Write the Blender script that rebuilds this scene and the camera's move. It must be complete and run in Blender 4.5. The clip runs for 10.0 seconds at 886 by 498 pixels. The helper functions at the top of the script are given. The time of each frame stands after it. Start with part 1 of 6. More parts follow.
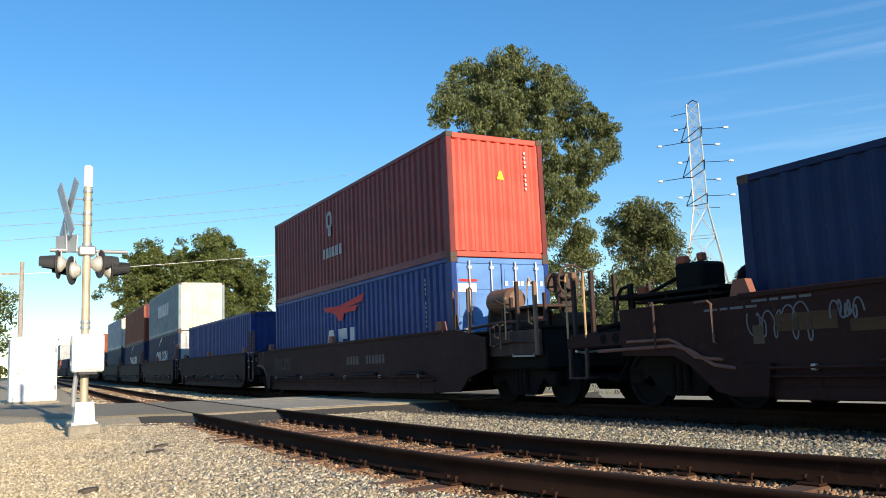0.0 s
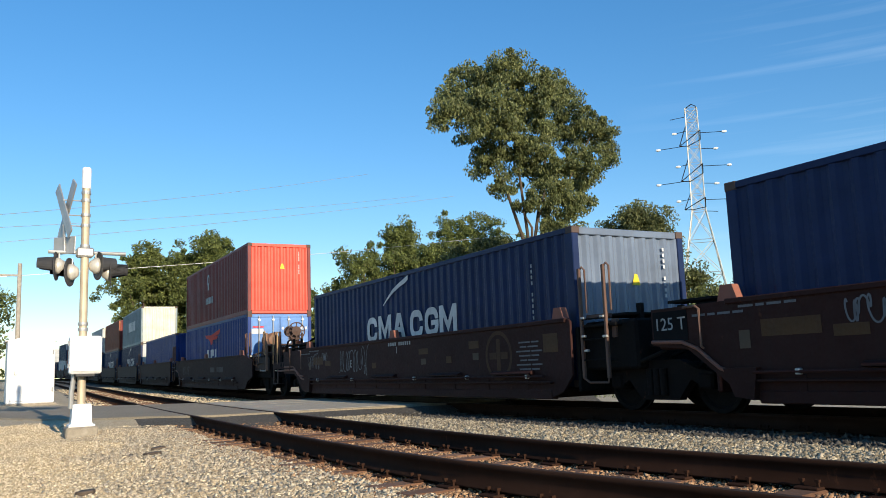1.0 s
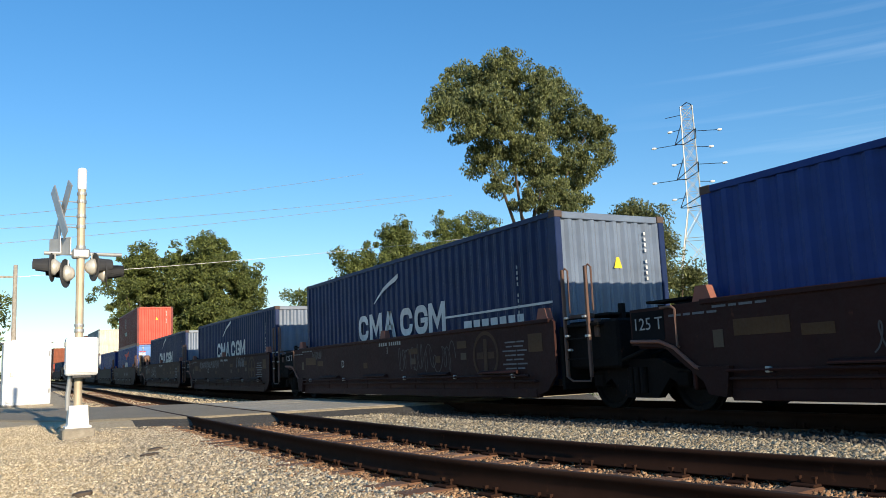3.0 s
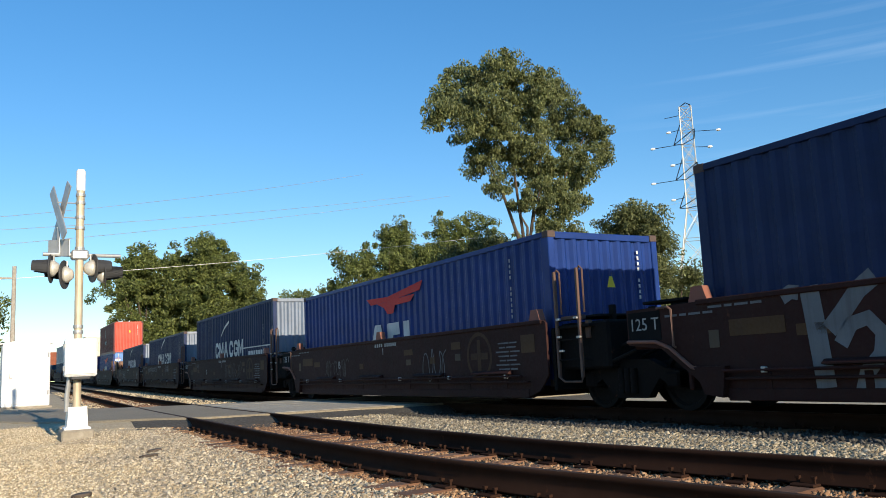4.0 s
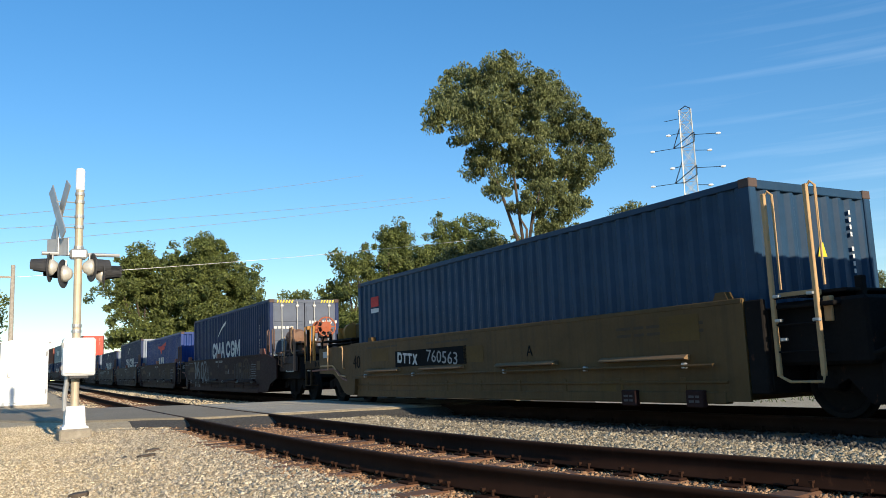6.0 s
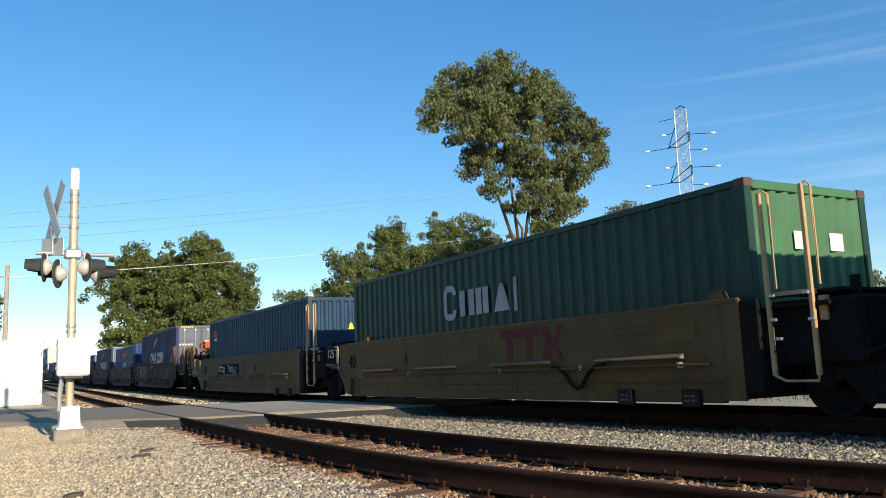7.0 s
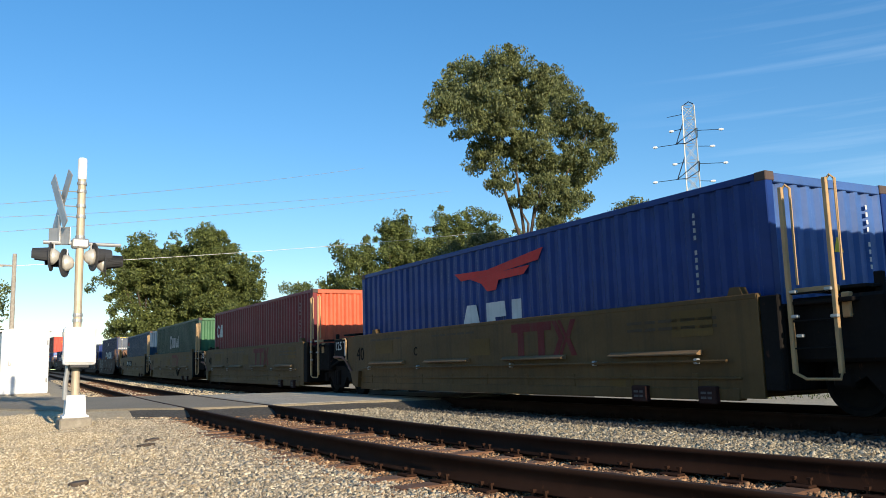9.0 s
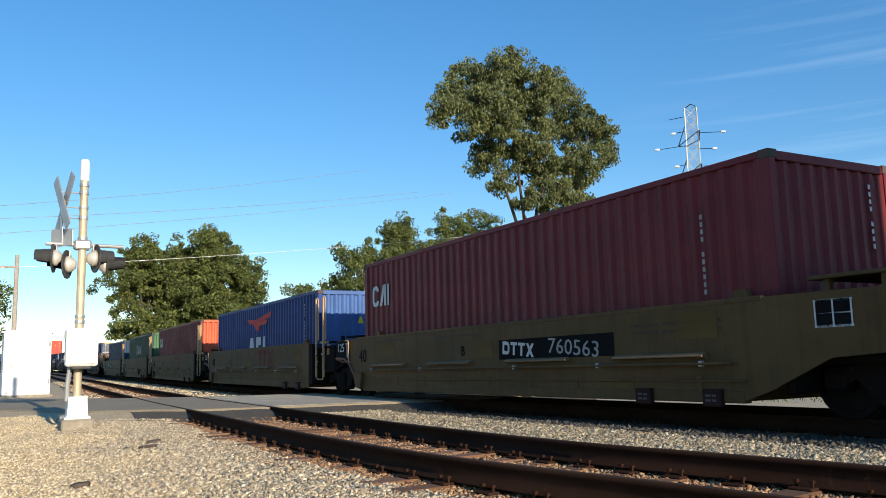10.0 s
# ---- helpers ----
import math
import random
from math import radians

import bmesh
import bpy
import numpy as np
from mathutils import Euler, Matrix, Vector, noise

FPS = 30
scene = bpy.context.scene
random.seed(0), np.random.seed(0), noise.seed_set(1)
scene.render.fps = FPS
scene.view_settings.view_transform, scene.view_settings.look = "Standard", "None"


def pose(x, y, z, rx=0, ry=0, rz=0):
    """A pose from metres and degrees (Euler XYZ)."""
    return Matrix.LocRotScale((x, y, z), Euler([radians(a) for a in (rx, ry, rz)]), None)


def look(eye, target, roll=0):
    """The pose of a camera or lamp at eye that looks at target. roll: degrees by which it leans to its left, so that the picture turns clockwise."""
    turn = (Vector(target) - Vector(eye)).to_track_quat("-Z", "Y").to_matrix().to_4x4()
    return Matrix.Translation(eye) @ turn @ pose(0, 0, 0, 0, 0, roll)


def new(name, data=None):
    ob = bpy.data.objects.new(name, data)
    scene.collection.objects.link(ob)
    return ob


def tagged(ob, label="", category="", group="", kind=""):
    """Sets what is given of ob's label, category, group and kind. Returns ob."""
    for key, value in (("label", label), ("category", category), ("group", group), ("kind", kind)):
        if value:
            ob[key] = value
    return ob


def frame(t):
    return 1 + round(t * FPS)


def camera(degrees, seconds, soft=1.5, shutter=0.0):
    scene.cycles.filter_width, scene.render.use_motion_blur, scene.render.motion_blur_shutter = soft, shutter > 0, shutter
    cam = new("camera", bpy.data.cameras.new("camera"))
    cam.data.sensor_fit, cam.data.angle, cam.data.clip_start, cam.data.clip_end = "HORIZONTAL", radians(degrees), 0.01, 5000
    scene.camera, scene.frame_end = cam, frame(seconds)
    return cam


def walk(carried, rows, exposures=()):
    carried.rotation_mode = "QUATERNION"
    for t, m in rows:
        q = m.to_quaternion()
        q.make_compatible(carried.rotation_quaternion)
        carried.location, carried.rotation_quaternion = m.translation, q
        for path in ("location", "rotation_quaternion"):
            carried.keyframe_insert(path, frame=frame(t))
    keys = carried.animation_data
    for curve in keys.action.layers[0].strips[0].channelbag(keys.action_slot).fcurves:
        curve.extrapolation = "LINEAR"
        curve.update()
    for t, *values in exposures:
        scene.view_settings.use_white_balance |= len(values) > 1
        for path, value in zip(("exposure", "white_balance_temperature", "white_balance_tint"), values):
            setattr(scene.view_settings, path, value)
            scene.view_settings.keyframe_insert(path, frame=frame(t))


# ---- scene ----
# The camera stands still at the lineside and is turned a little by hand.
EYE = Vector((0.0, 0.0, 0.729))
TURNS = [(0.0, 29.966, 7.919, -2.282), (0.5, 30.026, 8.01, -2.063), (1.0, 30.091, 8.118, -2.103), (1.5, 30.36, 8.132, -2.202),
         (2.0, 30.373, 8.061, -2.354), (2.5, 30.321, 8.039, -2.388), (4.0, 30.406, 8.103, -2.529), (4.5, 30.352, 8.023, -2.561),
         (5.0, 30.224, 8.02, -2.04), (5.5, 30.287, 8.16, -2.08), (7.0, 30.784, 8.17, -2.242), (7.5, 30.717, 8.087, -2.151),
         (8.0, 30.437, 7.811, -1.717), (8.5, 30.31, 7.833, -1.68), (9.0, 30.367, 7.748, -1.526), (9.5, 30.409, 7.791, -1.403),
         (10.0, 30.231, 7.892, -1.418)]


def aim(yaw, pitch):
    y, p = radians(yaw), radians(pitch)
    return EYE + Vector((-math.cos(y) * math.cos(p), math.sin(y) * math.cos(p), math.sin(p)))


cam = camera(56.6, 10.0, soft=0.9)
walk(cam, [(t, look(EYE, aim(yaw, pitch), roll)) for t, yaw, pitch, roll in TURNS],
     [(0.0, 0.53), (0.4, 0.50), (1.0, 0.42), (4.5, 0.42), (5.0, 0.50), (5.4, 0.42), (7.0, 0.42), (8.0, 0.46), (9.0, 0.42), (10.0, 0.43)])

# ---- light: low sun behind the camera's right shoulder, clear sky ----
SUN_EL, SUN_AZ = 15.8, 1.2          # degrees above the ground, degrees from +x towards +y
world = bpy.data.worlds.new("clear_sky")
scene.world = world
world.use_nodes = True
wn = world.node_tree
sky = wn.nodes.new("ShaderNodeTexSky")
sky.sky_type, sky.sun_disc = "NISHITA", False
sky.sun_elevation, sky.sun_rotation = radians(SUN_EL), radians(90 - SUN_AZ)
sky.altitude, sky.air_density, sky.dust_density, sky.ozone_density = 50, 1.0, 0.0, 3.2
wn.nodes["Background"].inputs["Strength"].default_value = 0.184
deep = wn.nodes.new("ShaderNodeHueSaturation")
deep.inputs["Saturation"].default_value = 1.37
deep.inputs["Hue"].default_value = 0.5045
level = wn.nodes.new("ShaderNodeGamma")
level.inputs["Gamma"].default_value = 0.80
wn.links.new(sky.outputs["Color"], level.inputs["Color"])
wn.links.new(level.outputs["Color"], deep.inputs["Color"])
# thin streaks of high cirrus, low over the far row of trees
CIRRUS_AT = (-0.50, 0.845, 0.19)
sky_dir, sky_map = wn.nodes.new("ShaderNodeTexCoord"), wn.nodes.new("ShaderNodeMapping")
sky_map.inputs["Scale"].default_value = (1.6, 1.6, 38.0)
sky_map.inputs["Location"].default_value = (0.35, 0.0, 0.4)
cirrus = wn.nodes.new("ShaderNodeTexNoise")
cirrus.inputs["Scale"].default_value, cirrus.inputs["Detail"].default_value, cirrus.inputs["Roughness"].default_value = 1.5, 5.0, 0.55
streak_ramp = wn.nodes.new("ShaderNodeValToRGB")
streak_ramp.color_ramp.elements[0].position, streak_ramp.color_ramp.elements[1].position = 0.52, 0.80
streak_ramp.color_ramp.elements[1].color = (0.14, 0.14, 0.14, 1)
low_bank = wn.nodes.new("ShaderNodeVectorMath")
low_bank.operation = "DOT_PRODUCT"
low_bank.inputs[1].default_value = CIRRUS_AT
bank_ramp, bank_mix = wn.nodes.new("ShaderNodeMapRange"), wn.nodes.new("ShaderNodeMath")
bank_ramp.inputs[1].default_value, bank_ramp.inputs[2].default_value = 0.955, 1.0
bank_mix.operation = "MULTIPLY"
wn.links.new(sky_dir.outputs["Generated"], low_bank.inputs[0])
wn.links.new(low_bank.outputs["Value"], bank_ramp.inputs[0])
wn.links.new(bank_ramp.outputs[0], bank_mix.inputs[0])
wn.links.new(streak_ramp.outputs["Color"], bank_mix.inputs[1])
veil = wn.nodes.new("ShaderNodeMix")
veil.data_type, veil.blend_type = "RGBA", "MIX"
veil.inputs[7].default_value = (4.6, 5.4, 6.0, 1)
wn.links.new(sky_dir.outputs["Generated"], sky_map.inputs["Vector"])
wn.links.new(sky_map.outputs["Vector"], cirrus.inputs["Vector"])
wn.links.new(cirrus.outputs["Fac"], streak_ramp.inputs["Fac"])
wn.links.new(bank_mix.outputs[0], veil.inputs[0])
wn.links.new(deep.outputs["Color"], veil.inputs[6])
wn.links.new(veil.outputs[2], wn.nodes["Background"].inputs["Color"])
sun_dir = Vector((math.cos(radians(SUN_EL)) * math.cos(radians(SUN_AZ)), math.cos(radians(SUN_EL)) * math.sin(radians(SUN_AZ)), math.sin(radians(SUN_EL))))
sun = new("sun", bpy.data.lights.new("sun", "SUN"))
sun.data.energy, sun.data.angle, sun.data.color = 5.0, radians(0.53), (1.0, 0.86, 0.66)
sun.matrix_world = look(sun_dir * 60, (0, 0, 0))
scene.view_settings.exposure = 0.42

# ---- materials ----
MATS = {}


def nodes_of(name):
    m = bpy.data.materials.new(name)
    m.use_nodes = True
    nt = m.node_tree
    return m, nt, nt.nodes["Principled BSDF"]


def node(nt, kind, **ins):
    n = nt.nodes.new(kind)
    for k, v in ins.items():
        n.inputs[k].default_value = v
    return n


def ramp(nt, src, stops):
    r = nt.nodes.new("ShaderNodeValToRGB")
    el = r.color_ramp.elements
    while len(el) < len(stops):
        el.new(0.5)
    for e, (p, c) in zip(el, stops):
        e.position, e.color = p, (*c, 1) if len(c) == 3 else c
    nt.links.new(src, r.inputs["Fac"])
    return r


def mix(nt, fac, a, b, mode="MIX"):
    n = nt.nodes.new("ShaderNodeMix")
    n.data_type, n.blend_type = "RGBA", mode
    for s, v in ((0, fac), (6, a), (7, b)):
        if isinstance(v, bpy.types.NodeSocket):
            nt.links.new(v, n.inputs[s])
        else:
            n.inputs[s].default_value = v if s == 0 else (*v, 1)
    return n.outputs[2]


def noise_of(nt, scale, stretch=(1, 1, 1), detail=5.0, rough=0.6, coords="Object"):
    tc, mp = nt.nodes.new("ShaderNodeTexCoord"), nt.nodes.new("ShaderNodeMapping")
    mp.inputs["Scale"].default_value = stretch
    nt.links.new(tc.outputs[coords], mp.inputs["Vector"])
    n = node(nt, "ShaderNodeTexNoise", Scale=scale, Detail=detail, Roughness=rough)
    nt.links.new(mp.outputs["Vector"], n.inputs["Vector"])
    return n.outputs["Fac"]


def bump(nt, bsdf, src, strength, distance):
    b = node(nt, "ShaderNodeBump", Strength=strength, Distance=distance)
    nt.links.new(src, b.inputs["Height"])
    nt.links.new(b.outputs["Normal"], bsdf.inputs["Normal"])


def grey(v):
    return (v, v, v)


def paint(name, col, rough=0.5, dirt=0.35, rust=0.25, dirt_col=(0.10, 0.085, 0.07), metal=0.0, spec=0.3):
    """Weathered paint: faded patches, streaks that run down, rust spots."""
    if name in MATS:
        return MATS[name]
    m, nt, b = nodes_of(name)
    fade = noise_of(nt, 0.9, (1, 1, 1.6))
    streak = noise_of(nt, 2.2, (3.0, 3.0, 0.16), 6.0, 0.65)
    grain = noise_of(nt, 26.0, (1, 1, 1), 4.0)
    light = tuple(min(1, c * 1.22 + 0.003) for c in col)
    dark = tuple(c * 0.80 for c in col)
    base = mix(nt, ramp(nt, fade, [(0.3, grey(0)), (0.7, grey(1))]).outputs["Color"], dark, light)
    d = ramp(nt, streak, [(0.48, grey(0)), (0.78, grey(dirt))])
    base = mix(nt, d.outputs["Color"], base, dirt_col)
    spots = noise_of(nt, 7.0, (1, 1, 0.55), 8.0, 0.72)
    r = ramp(nt, spots, [(0.62, grey(0)), (0.70, grey(rust))])
    base = mix(nt, r.outputs["Color"], base, (0.16, 0.062, 0.028))
    nt.links.new(base, b.inputs["Base Color"])
    rr = ramp(nt, grain, [(0.3, grey(rough - 0.08)), (0.75, grey(min(1, rough + 0.16)))])
    nt.links.new(rr.outputs["Color"], b.inputs["Roughness"])
    b.inputs["Metallic"].default_value = metal
    b.inputs["Specular IOR Level"].default_value = spec
    bump(nt, b, grain, 0.10, 0.004)
    MATS[name] = m
    return m


def speckled(name, a, b_, c, scale, rough=0.9, strength=0.4, dist=0.02, big=0.35, per_island=False, per_object=False):
    if name in MATS:
        return MATS[name]
    m, nt, b = nodes_of(name)
    n1, n2 = noise_of(nt, scale, detail=6.0, rough=0.7), noise_of(nt, big, detail=3.0)
    col = ramp(nt, n1, [(0.30, a), (0.52, b_), (0.74, c)]).outputs["Color"]
    col = mix(nt, ramp(nt, n2, [(0.35, grey(0)), (0.70, grey(0.45))]).outputs["Color"], col, tuple(v * 0.62 for v in b_))
    if per_island or per_object:
        rnd = nt.nodes.new("ShaderNodeNewGeometry").outputs["Random Per Island"] if per_island else nt.nodes.new("ShaderNodeObjectInfo").outputs["Random"]
        tone = ramp(nt, rnd, [(0.0, a), (0.45, b_), (0.85, c), (1.0, tuple(min(1, v * 1.25) for v in c))]).outputs["Color"]
        col = mix(nt, 0.68, col, tone)
    nt.links.new(col, b.inputs["Base Color"])
    b.inputs["Roughness"].default_value = rough
    bump(nt, b, n1, strength, dist)
    MATS[name] = m
    return m


def leafy(name, dark, light):
    m, nt, b = nodes_of(name)
    rnd = nt.nodes.new("ShaderNodeNewGeometry").outputs["Random Per Island"]
    clump = noise_of(nt, 0.5, detail=2.0)
    col = ramp(nt, rnd, [(0.0, dark), (0.75, light), (1.0, tuple(min(1, v * 1.5) for v in light))]).outputs["Color"]
    col = mix(nt, ramp(nt, clump, [(0.35, grey(0)), (0.7, grey(0.5))]).outputs["Color"], col, tuple(v * 0.7 for v in dark))
    nt.links.new(col, b.inputs["Base Color"])
    b.inputs["Roughness"].default_value = 0.55
    b.inputs["Specular IOR Level"].default_value = 0.35
    tr = nt.nodes.new("ShaderNodeBsdfTranslucent")
    nt.links.new(col, tr.inputs["Color"])
    sh = nt.nodes.new("ShaderNodeMixShader")
    sh.inputs[0].default_value = 0.36
    nt.links.new(b.outputs[0], sh.inputs[1])
    nt.links.new(tr.outputs[0], sh.inputs[2])
    nt.links.new(sh.outputs[0], nt.nodes["Material Output"].inputs["Surface"])
    return m


M_BROWN = paint("oxide_brown_paint", (0.031, 0.0105, 0.0085), 0.7, 0.45, 0.30, (0.027, 0.019, 0.016), spec=0.15)
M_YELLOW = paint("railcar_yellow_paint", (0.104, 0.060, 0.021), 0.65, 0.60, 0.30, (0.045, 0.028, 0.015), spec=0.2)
M_BLACKSTEEL = paint("grimy_black_steel", (0.010, 0.0085, 0.008), 0.85, 0.5, 0.3, (0.022, 0.017, 0.013), spec=0.1)
M_TRUCK = paint("greasy_brown_cast_steel", (0.012, 0.009, 0.008), 0.9, 0.4, 0.35, (0.02, 0.016, 0.013), spec=0.1)
M_WHEEL = paint("worn_wheel_steel", (0.012, 0.010, 0.009), 0.8, 0.4, 0.2, (0.018, 0.014, 0.011), spec=0.12)
M_WHITE = paint("white_lettering_paint", (0.56, 0.56, 0.55), 0.55, 0.30, 0.05)
M_GREYLETTER = paint("grey_chalked_lettering", (0.34, 0.34, 0.33), 0.7, 0.35, 0.05)
M_SCRAWL = paint("faded_silver_spray_paint", (0.088, 0.077, 0.075), 0.7, 0.9, 0.0, (0.032, 0.016, 0.014))
M_REDLOGO = paint("red_logo_paint", (0.52, 0.022, 0.018), 0.6, 0.25, 0.0)
M_DARKRED = paint("dark_red_logo_paint", (0.115, 0.009, 0.009), 0.7, 0.35, 0.1)
M_BLACKPAINT = paint("black_panel_paint", (0.008, 0.008, 0.009), 0.8, 0.12, 0.0, (0.02, 0.018, 0.015), spec=0.06)
M_WARN = paint("warning_yellow_paint", (0.75, 0.55, 0.03), 0.5, 0.15, 0.0)
M_GALV = paint("dull_galvanised_steel", (0.42, 0.42, 0.41), 0.45, 0.35, 0.06, metal=0.55)
M_ALU = paint("bare_aluminium_paint", (0.60, 0.57, 0.50), 0.42, 0.35, 0.05, (0.25, 0.20, 0.13), 0.35)
M_LAMPBLACK = paint("matt_black_hood_paint", (0.045, 0.045, 0.047), 0.55, 0.2, 0.0)
M_CABINET = paint("white_enamelled_cabinet_paint", (0.80, 0.80, 0.79), 0.45, 0.10, 0.02)
M_RAIL = paint("rusted_rail_steel", (0.034, 0.0165, 0.0105), 0.95, 0.4, 0.35, (0.022, 0.012, 0.008), spec=0.03)
M_RAILHEAD = paint("rubbed_rail_head_steel", (0.055, 0.034, 0.024), 0.75, 0.3, 0.3, metal=0.2, spec=0.1)
M_BALLAST = speckled("crushed_stone_ballast", (0.24, 0.180, 0.100), (0.52, 0.41, 0.255), (0.80, 0.68, 0.48), 22, per_island=True)
M_GROUND = speckled("trodden_gravel_and_dust", (0.30, 0.23, 0.135), (0.49, 0.395, 0.255), (0.64, 0.54, 0.38), 24, strength=0.7)
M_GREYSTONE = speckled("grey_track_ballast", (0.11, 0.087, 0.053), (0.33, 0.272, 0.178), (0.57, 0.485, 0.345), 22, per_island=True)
M_TIE = speckled("weathered_timber_sleeper", (0.058, 0.028, 0.014), (0.165, 0.076, 0.037), (0.30, 0.155, 0.080), 9, strength=0.5, per_object=True)
M_ASPHALT = speckled("sun_bleached_asphalt", (0.165, 0.132, 0.085), (0.285, 0.232, 0.155), (0.40, 0.335, 0.235), 30, strength=0.4, dist=0.006)
M_CONCRETE = speckled("rough_concrete", (0.20, 0.17, 0.125), (0.30, 0.26, 0.20), (0.40, 0.36, 0.29), 8, strength=0.35, dist=0.006)
M_SHOULDER = speckled("mixed_grey_and_tan_stone", (0.18, 0.138, 0.084), (0.44, 0.35, 0.23), (0.74, 0.62, 0.44), 22, per_island=True)
M_BROWNSTONE = speckled("rust_stained_ballast", (0.11, 0.056, 0.026), (0.29, 0.155, 0.076), (0.52, 0.335, 0.185), 22, per_island=True)
M_MAST = paint("yellowed_aluminium_mast", (0.52, 0.43, 0.31), 0.45, 0.45, 0.05, (0.28, 0.19, 0.10), 0.3)
M_SLAB = speckled("sun_bleached_concrete_slab", (0.27, 0.235, 0.175), (0.40, 0.355, 0.275), (0.50, 0.455, 0.36), 12, strength=0.3, dist=0.005)
# dark tones of these two stone materials stand in for the train's shade
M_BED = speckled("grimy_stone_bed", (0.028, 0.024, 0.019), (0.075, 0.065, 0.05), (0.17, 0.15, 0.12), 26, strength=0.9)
M_SHADESTONE = speckled("oil_darkened_ballast", (0.026, 0.023, 0.019), (0.06, 0.054, 0.045), (0.12, 0.11, 0.095), 22, per_island=True)
M_GRASS = speckled("dry_and_green_grass", (0.04, 0.052, 0.018), (0.085, 0.10, 0.035), (0.19, 0.18, 0.09), 5, strength=0.8)
M_BARK = speckled("pale_peeling_bark", (0.10, 0.075, 0.05), (0.24, 0.19, 0.14), (0.42, 0.36, 0.29), 4, strength=0.6)
M_BARKDARK = speckled("dark_bark", (0.04, 0.03, 0.02), (0.09, 0.065, 0.045), (0.15, 0.11, 0.08), 5, strength=0.6)
M_POLEWOOD = speckled("grey_pole_timber", (0.22, 0.19, 0.16), (0.36, 0.32, 0.27), (0.48, 0.44, 0.38), 6, strength=0.3)
M_LEAF_GUM = leafy("olive_gum_leaves", (0.070, 0.088, 0.032), (0.215, 0.235, 0.090))
M_LEAF_OAK = leafy("deep_green_leaves", (0.062, 0.084, 0.024), (0.195, 0.225, 0.066))
M_LEAF_PINE = leafy("dull_pine_needles", (0.070, 0.084, 0.032), (0.195, 0.21, 0.085))
M_STRAW = leafy("dry_green_grass_blades", (0.055, 0.075, 0.022), (0.16, 0.175, 0.07))
M_LENS = paint("dark_red_signal_lens", (0.16, 0.012, 0.010), 0.18, 0.1, 0.0)


# ---- mesh helpers ----
CACHE = {}


def mesh_of(key, bm, mat, smooth=False):
    me = bpy.data.meshes.new(key)
    bmesh.ops.recalc_face_normals(bm, faces=bm.faces[:])
    if smooth:
        for f in bm.faces:
            f.smooth = True
    bm.to_mesh(me)
    bm.free()
    me.materials.append(mat)
    return me


def shared(key, build, mat, smooth=False):
    """A mesh built once under a key and shared by alike pieces."""
    k = (key, mat.name)
    if k not in CACHE:
        bm = bmesh.new()
        build(bm)
        CACHE[k] = mesh_of(key, bm, mat, smooth)
    return CACHE[k]


def pieces(key, build, mat):
    """The separate shapes of a painted mark, as a list of meshes."""
    k = ("pieces", key, mat.name)
    if k not in CACHE:
        bm = bmesh.new()
        build(bm)
        bmesh.ops.remove_doubles(bm, verts=bm.verts[:], dist=0.0015)
        left, out = set(bm.faces), []
        while left:
            todo, isle = [left.pop()], []
            while todo:
                f = todo.pop()
                isle.append(f)
                for v in f.verts:
                    for g in v.link_faces:
                        if g in left:
                            left.discard(g)
                            todo.append(g)
            n = bmesh.new()
            vs = {}
            for f in isle:
                for v in f.verts:
                    if v not in vs:
                        vs[v] = n.verts.new(v.co)
                n.faces.new([vs[v] for v in f.verts])
            out.append(mesh_of(key, n, mat))
        bm.free()
        CACHE[k] = out
    return CACHE[k]


def part(name, me, parent, m=None, label=""):
    if isinstance(me, list):
        return [part(name, q, parent, m, label) for q in me]
    ob = new(name, me)
    ob.parent = parent
    if m is not None:
        ob.matrix_basis = m
    if label:
        ob["label"] = label
    return ob


def thing(name, label, category, group="", kind="", m=None, me=None):
    ob = tagged(new(name, me), label, category, group, kind)
    if m is not None:
        ob.matrix_basis = m
    return ob


def box(bm, x0, x1, y0, y1, z0, z1):
    v = [bm.verts.new((x, y, z)) for x in (x0, x1) for y in (y0, y1) for z in (z0, z1)]
    for q in ((0, 1, 3, 2), (4, 6, 7, 5), (0, 4, 5, 1), (2, 3, 7, 6), (0, 2, 6, 4), (1, 5, 7, 3)):
        bm.faces.new([v[i] for i in q])


def chamfer_box(bm, x0, x1, y0, y1, z0, z1, w=0.02):
    n = bmesh.new()
    box(n, x0, x1, y0, y1, z0, z1)
    bmesh.ops.bevel(n, geom=n.edges[:], offset=w, segments=1, affect="EDGES")
    add(bm, n)


def add(bm, other):
    vs = {v: bm.verts.new(v.co) for v in other.verts}
    for f in other.faces:
        bm.faces.new([vs[v] for v in f.verts])
    other.free()


def prism(bm, poly, a0, a1, plane="xz"):
    """A polygon in a plane, given a thickness along the third axis."""
    put = {"xz": lambda p, a: (p[0], a, p[1]), "yz": lambda p, a: (a, p[0], p[1]), "xy": lambda p, a: (p[0], p[1], a)}[plane]
    lo, hi = [bm.verts.new(put(p, a0)) for p in poly], [bm.verts.new(put(p, a1)) for p in poly]
    bm.faces.new(lo), bm.faces.new(hi)
    for i in range(len(poly)):
        j = (i + 1) % len(poly)
        bm.faces.new((lo[i], lo[j], hi[j], hi[i]))


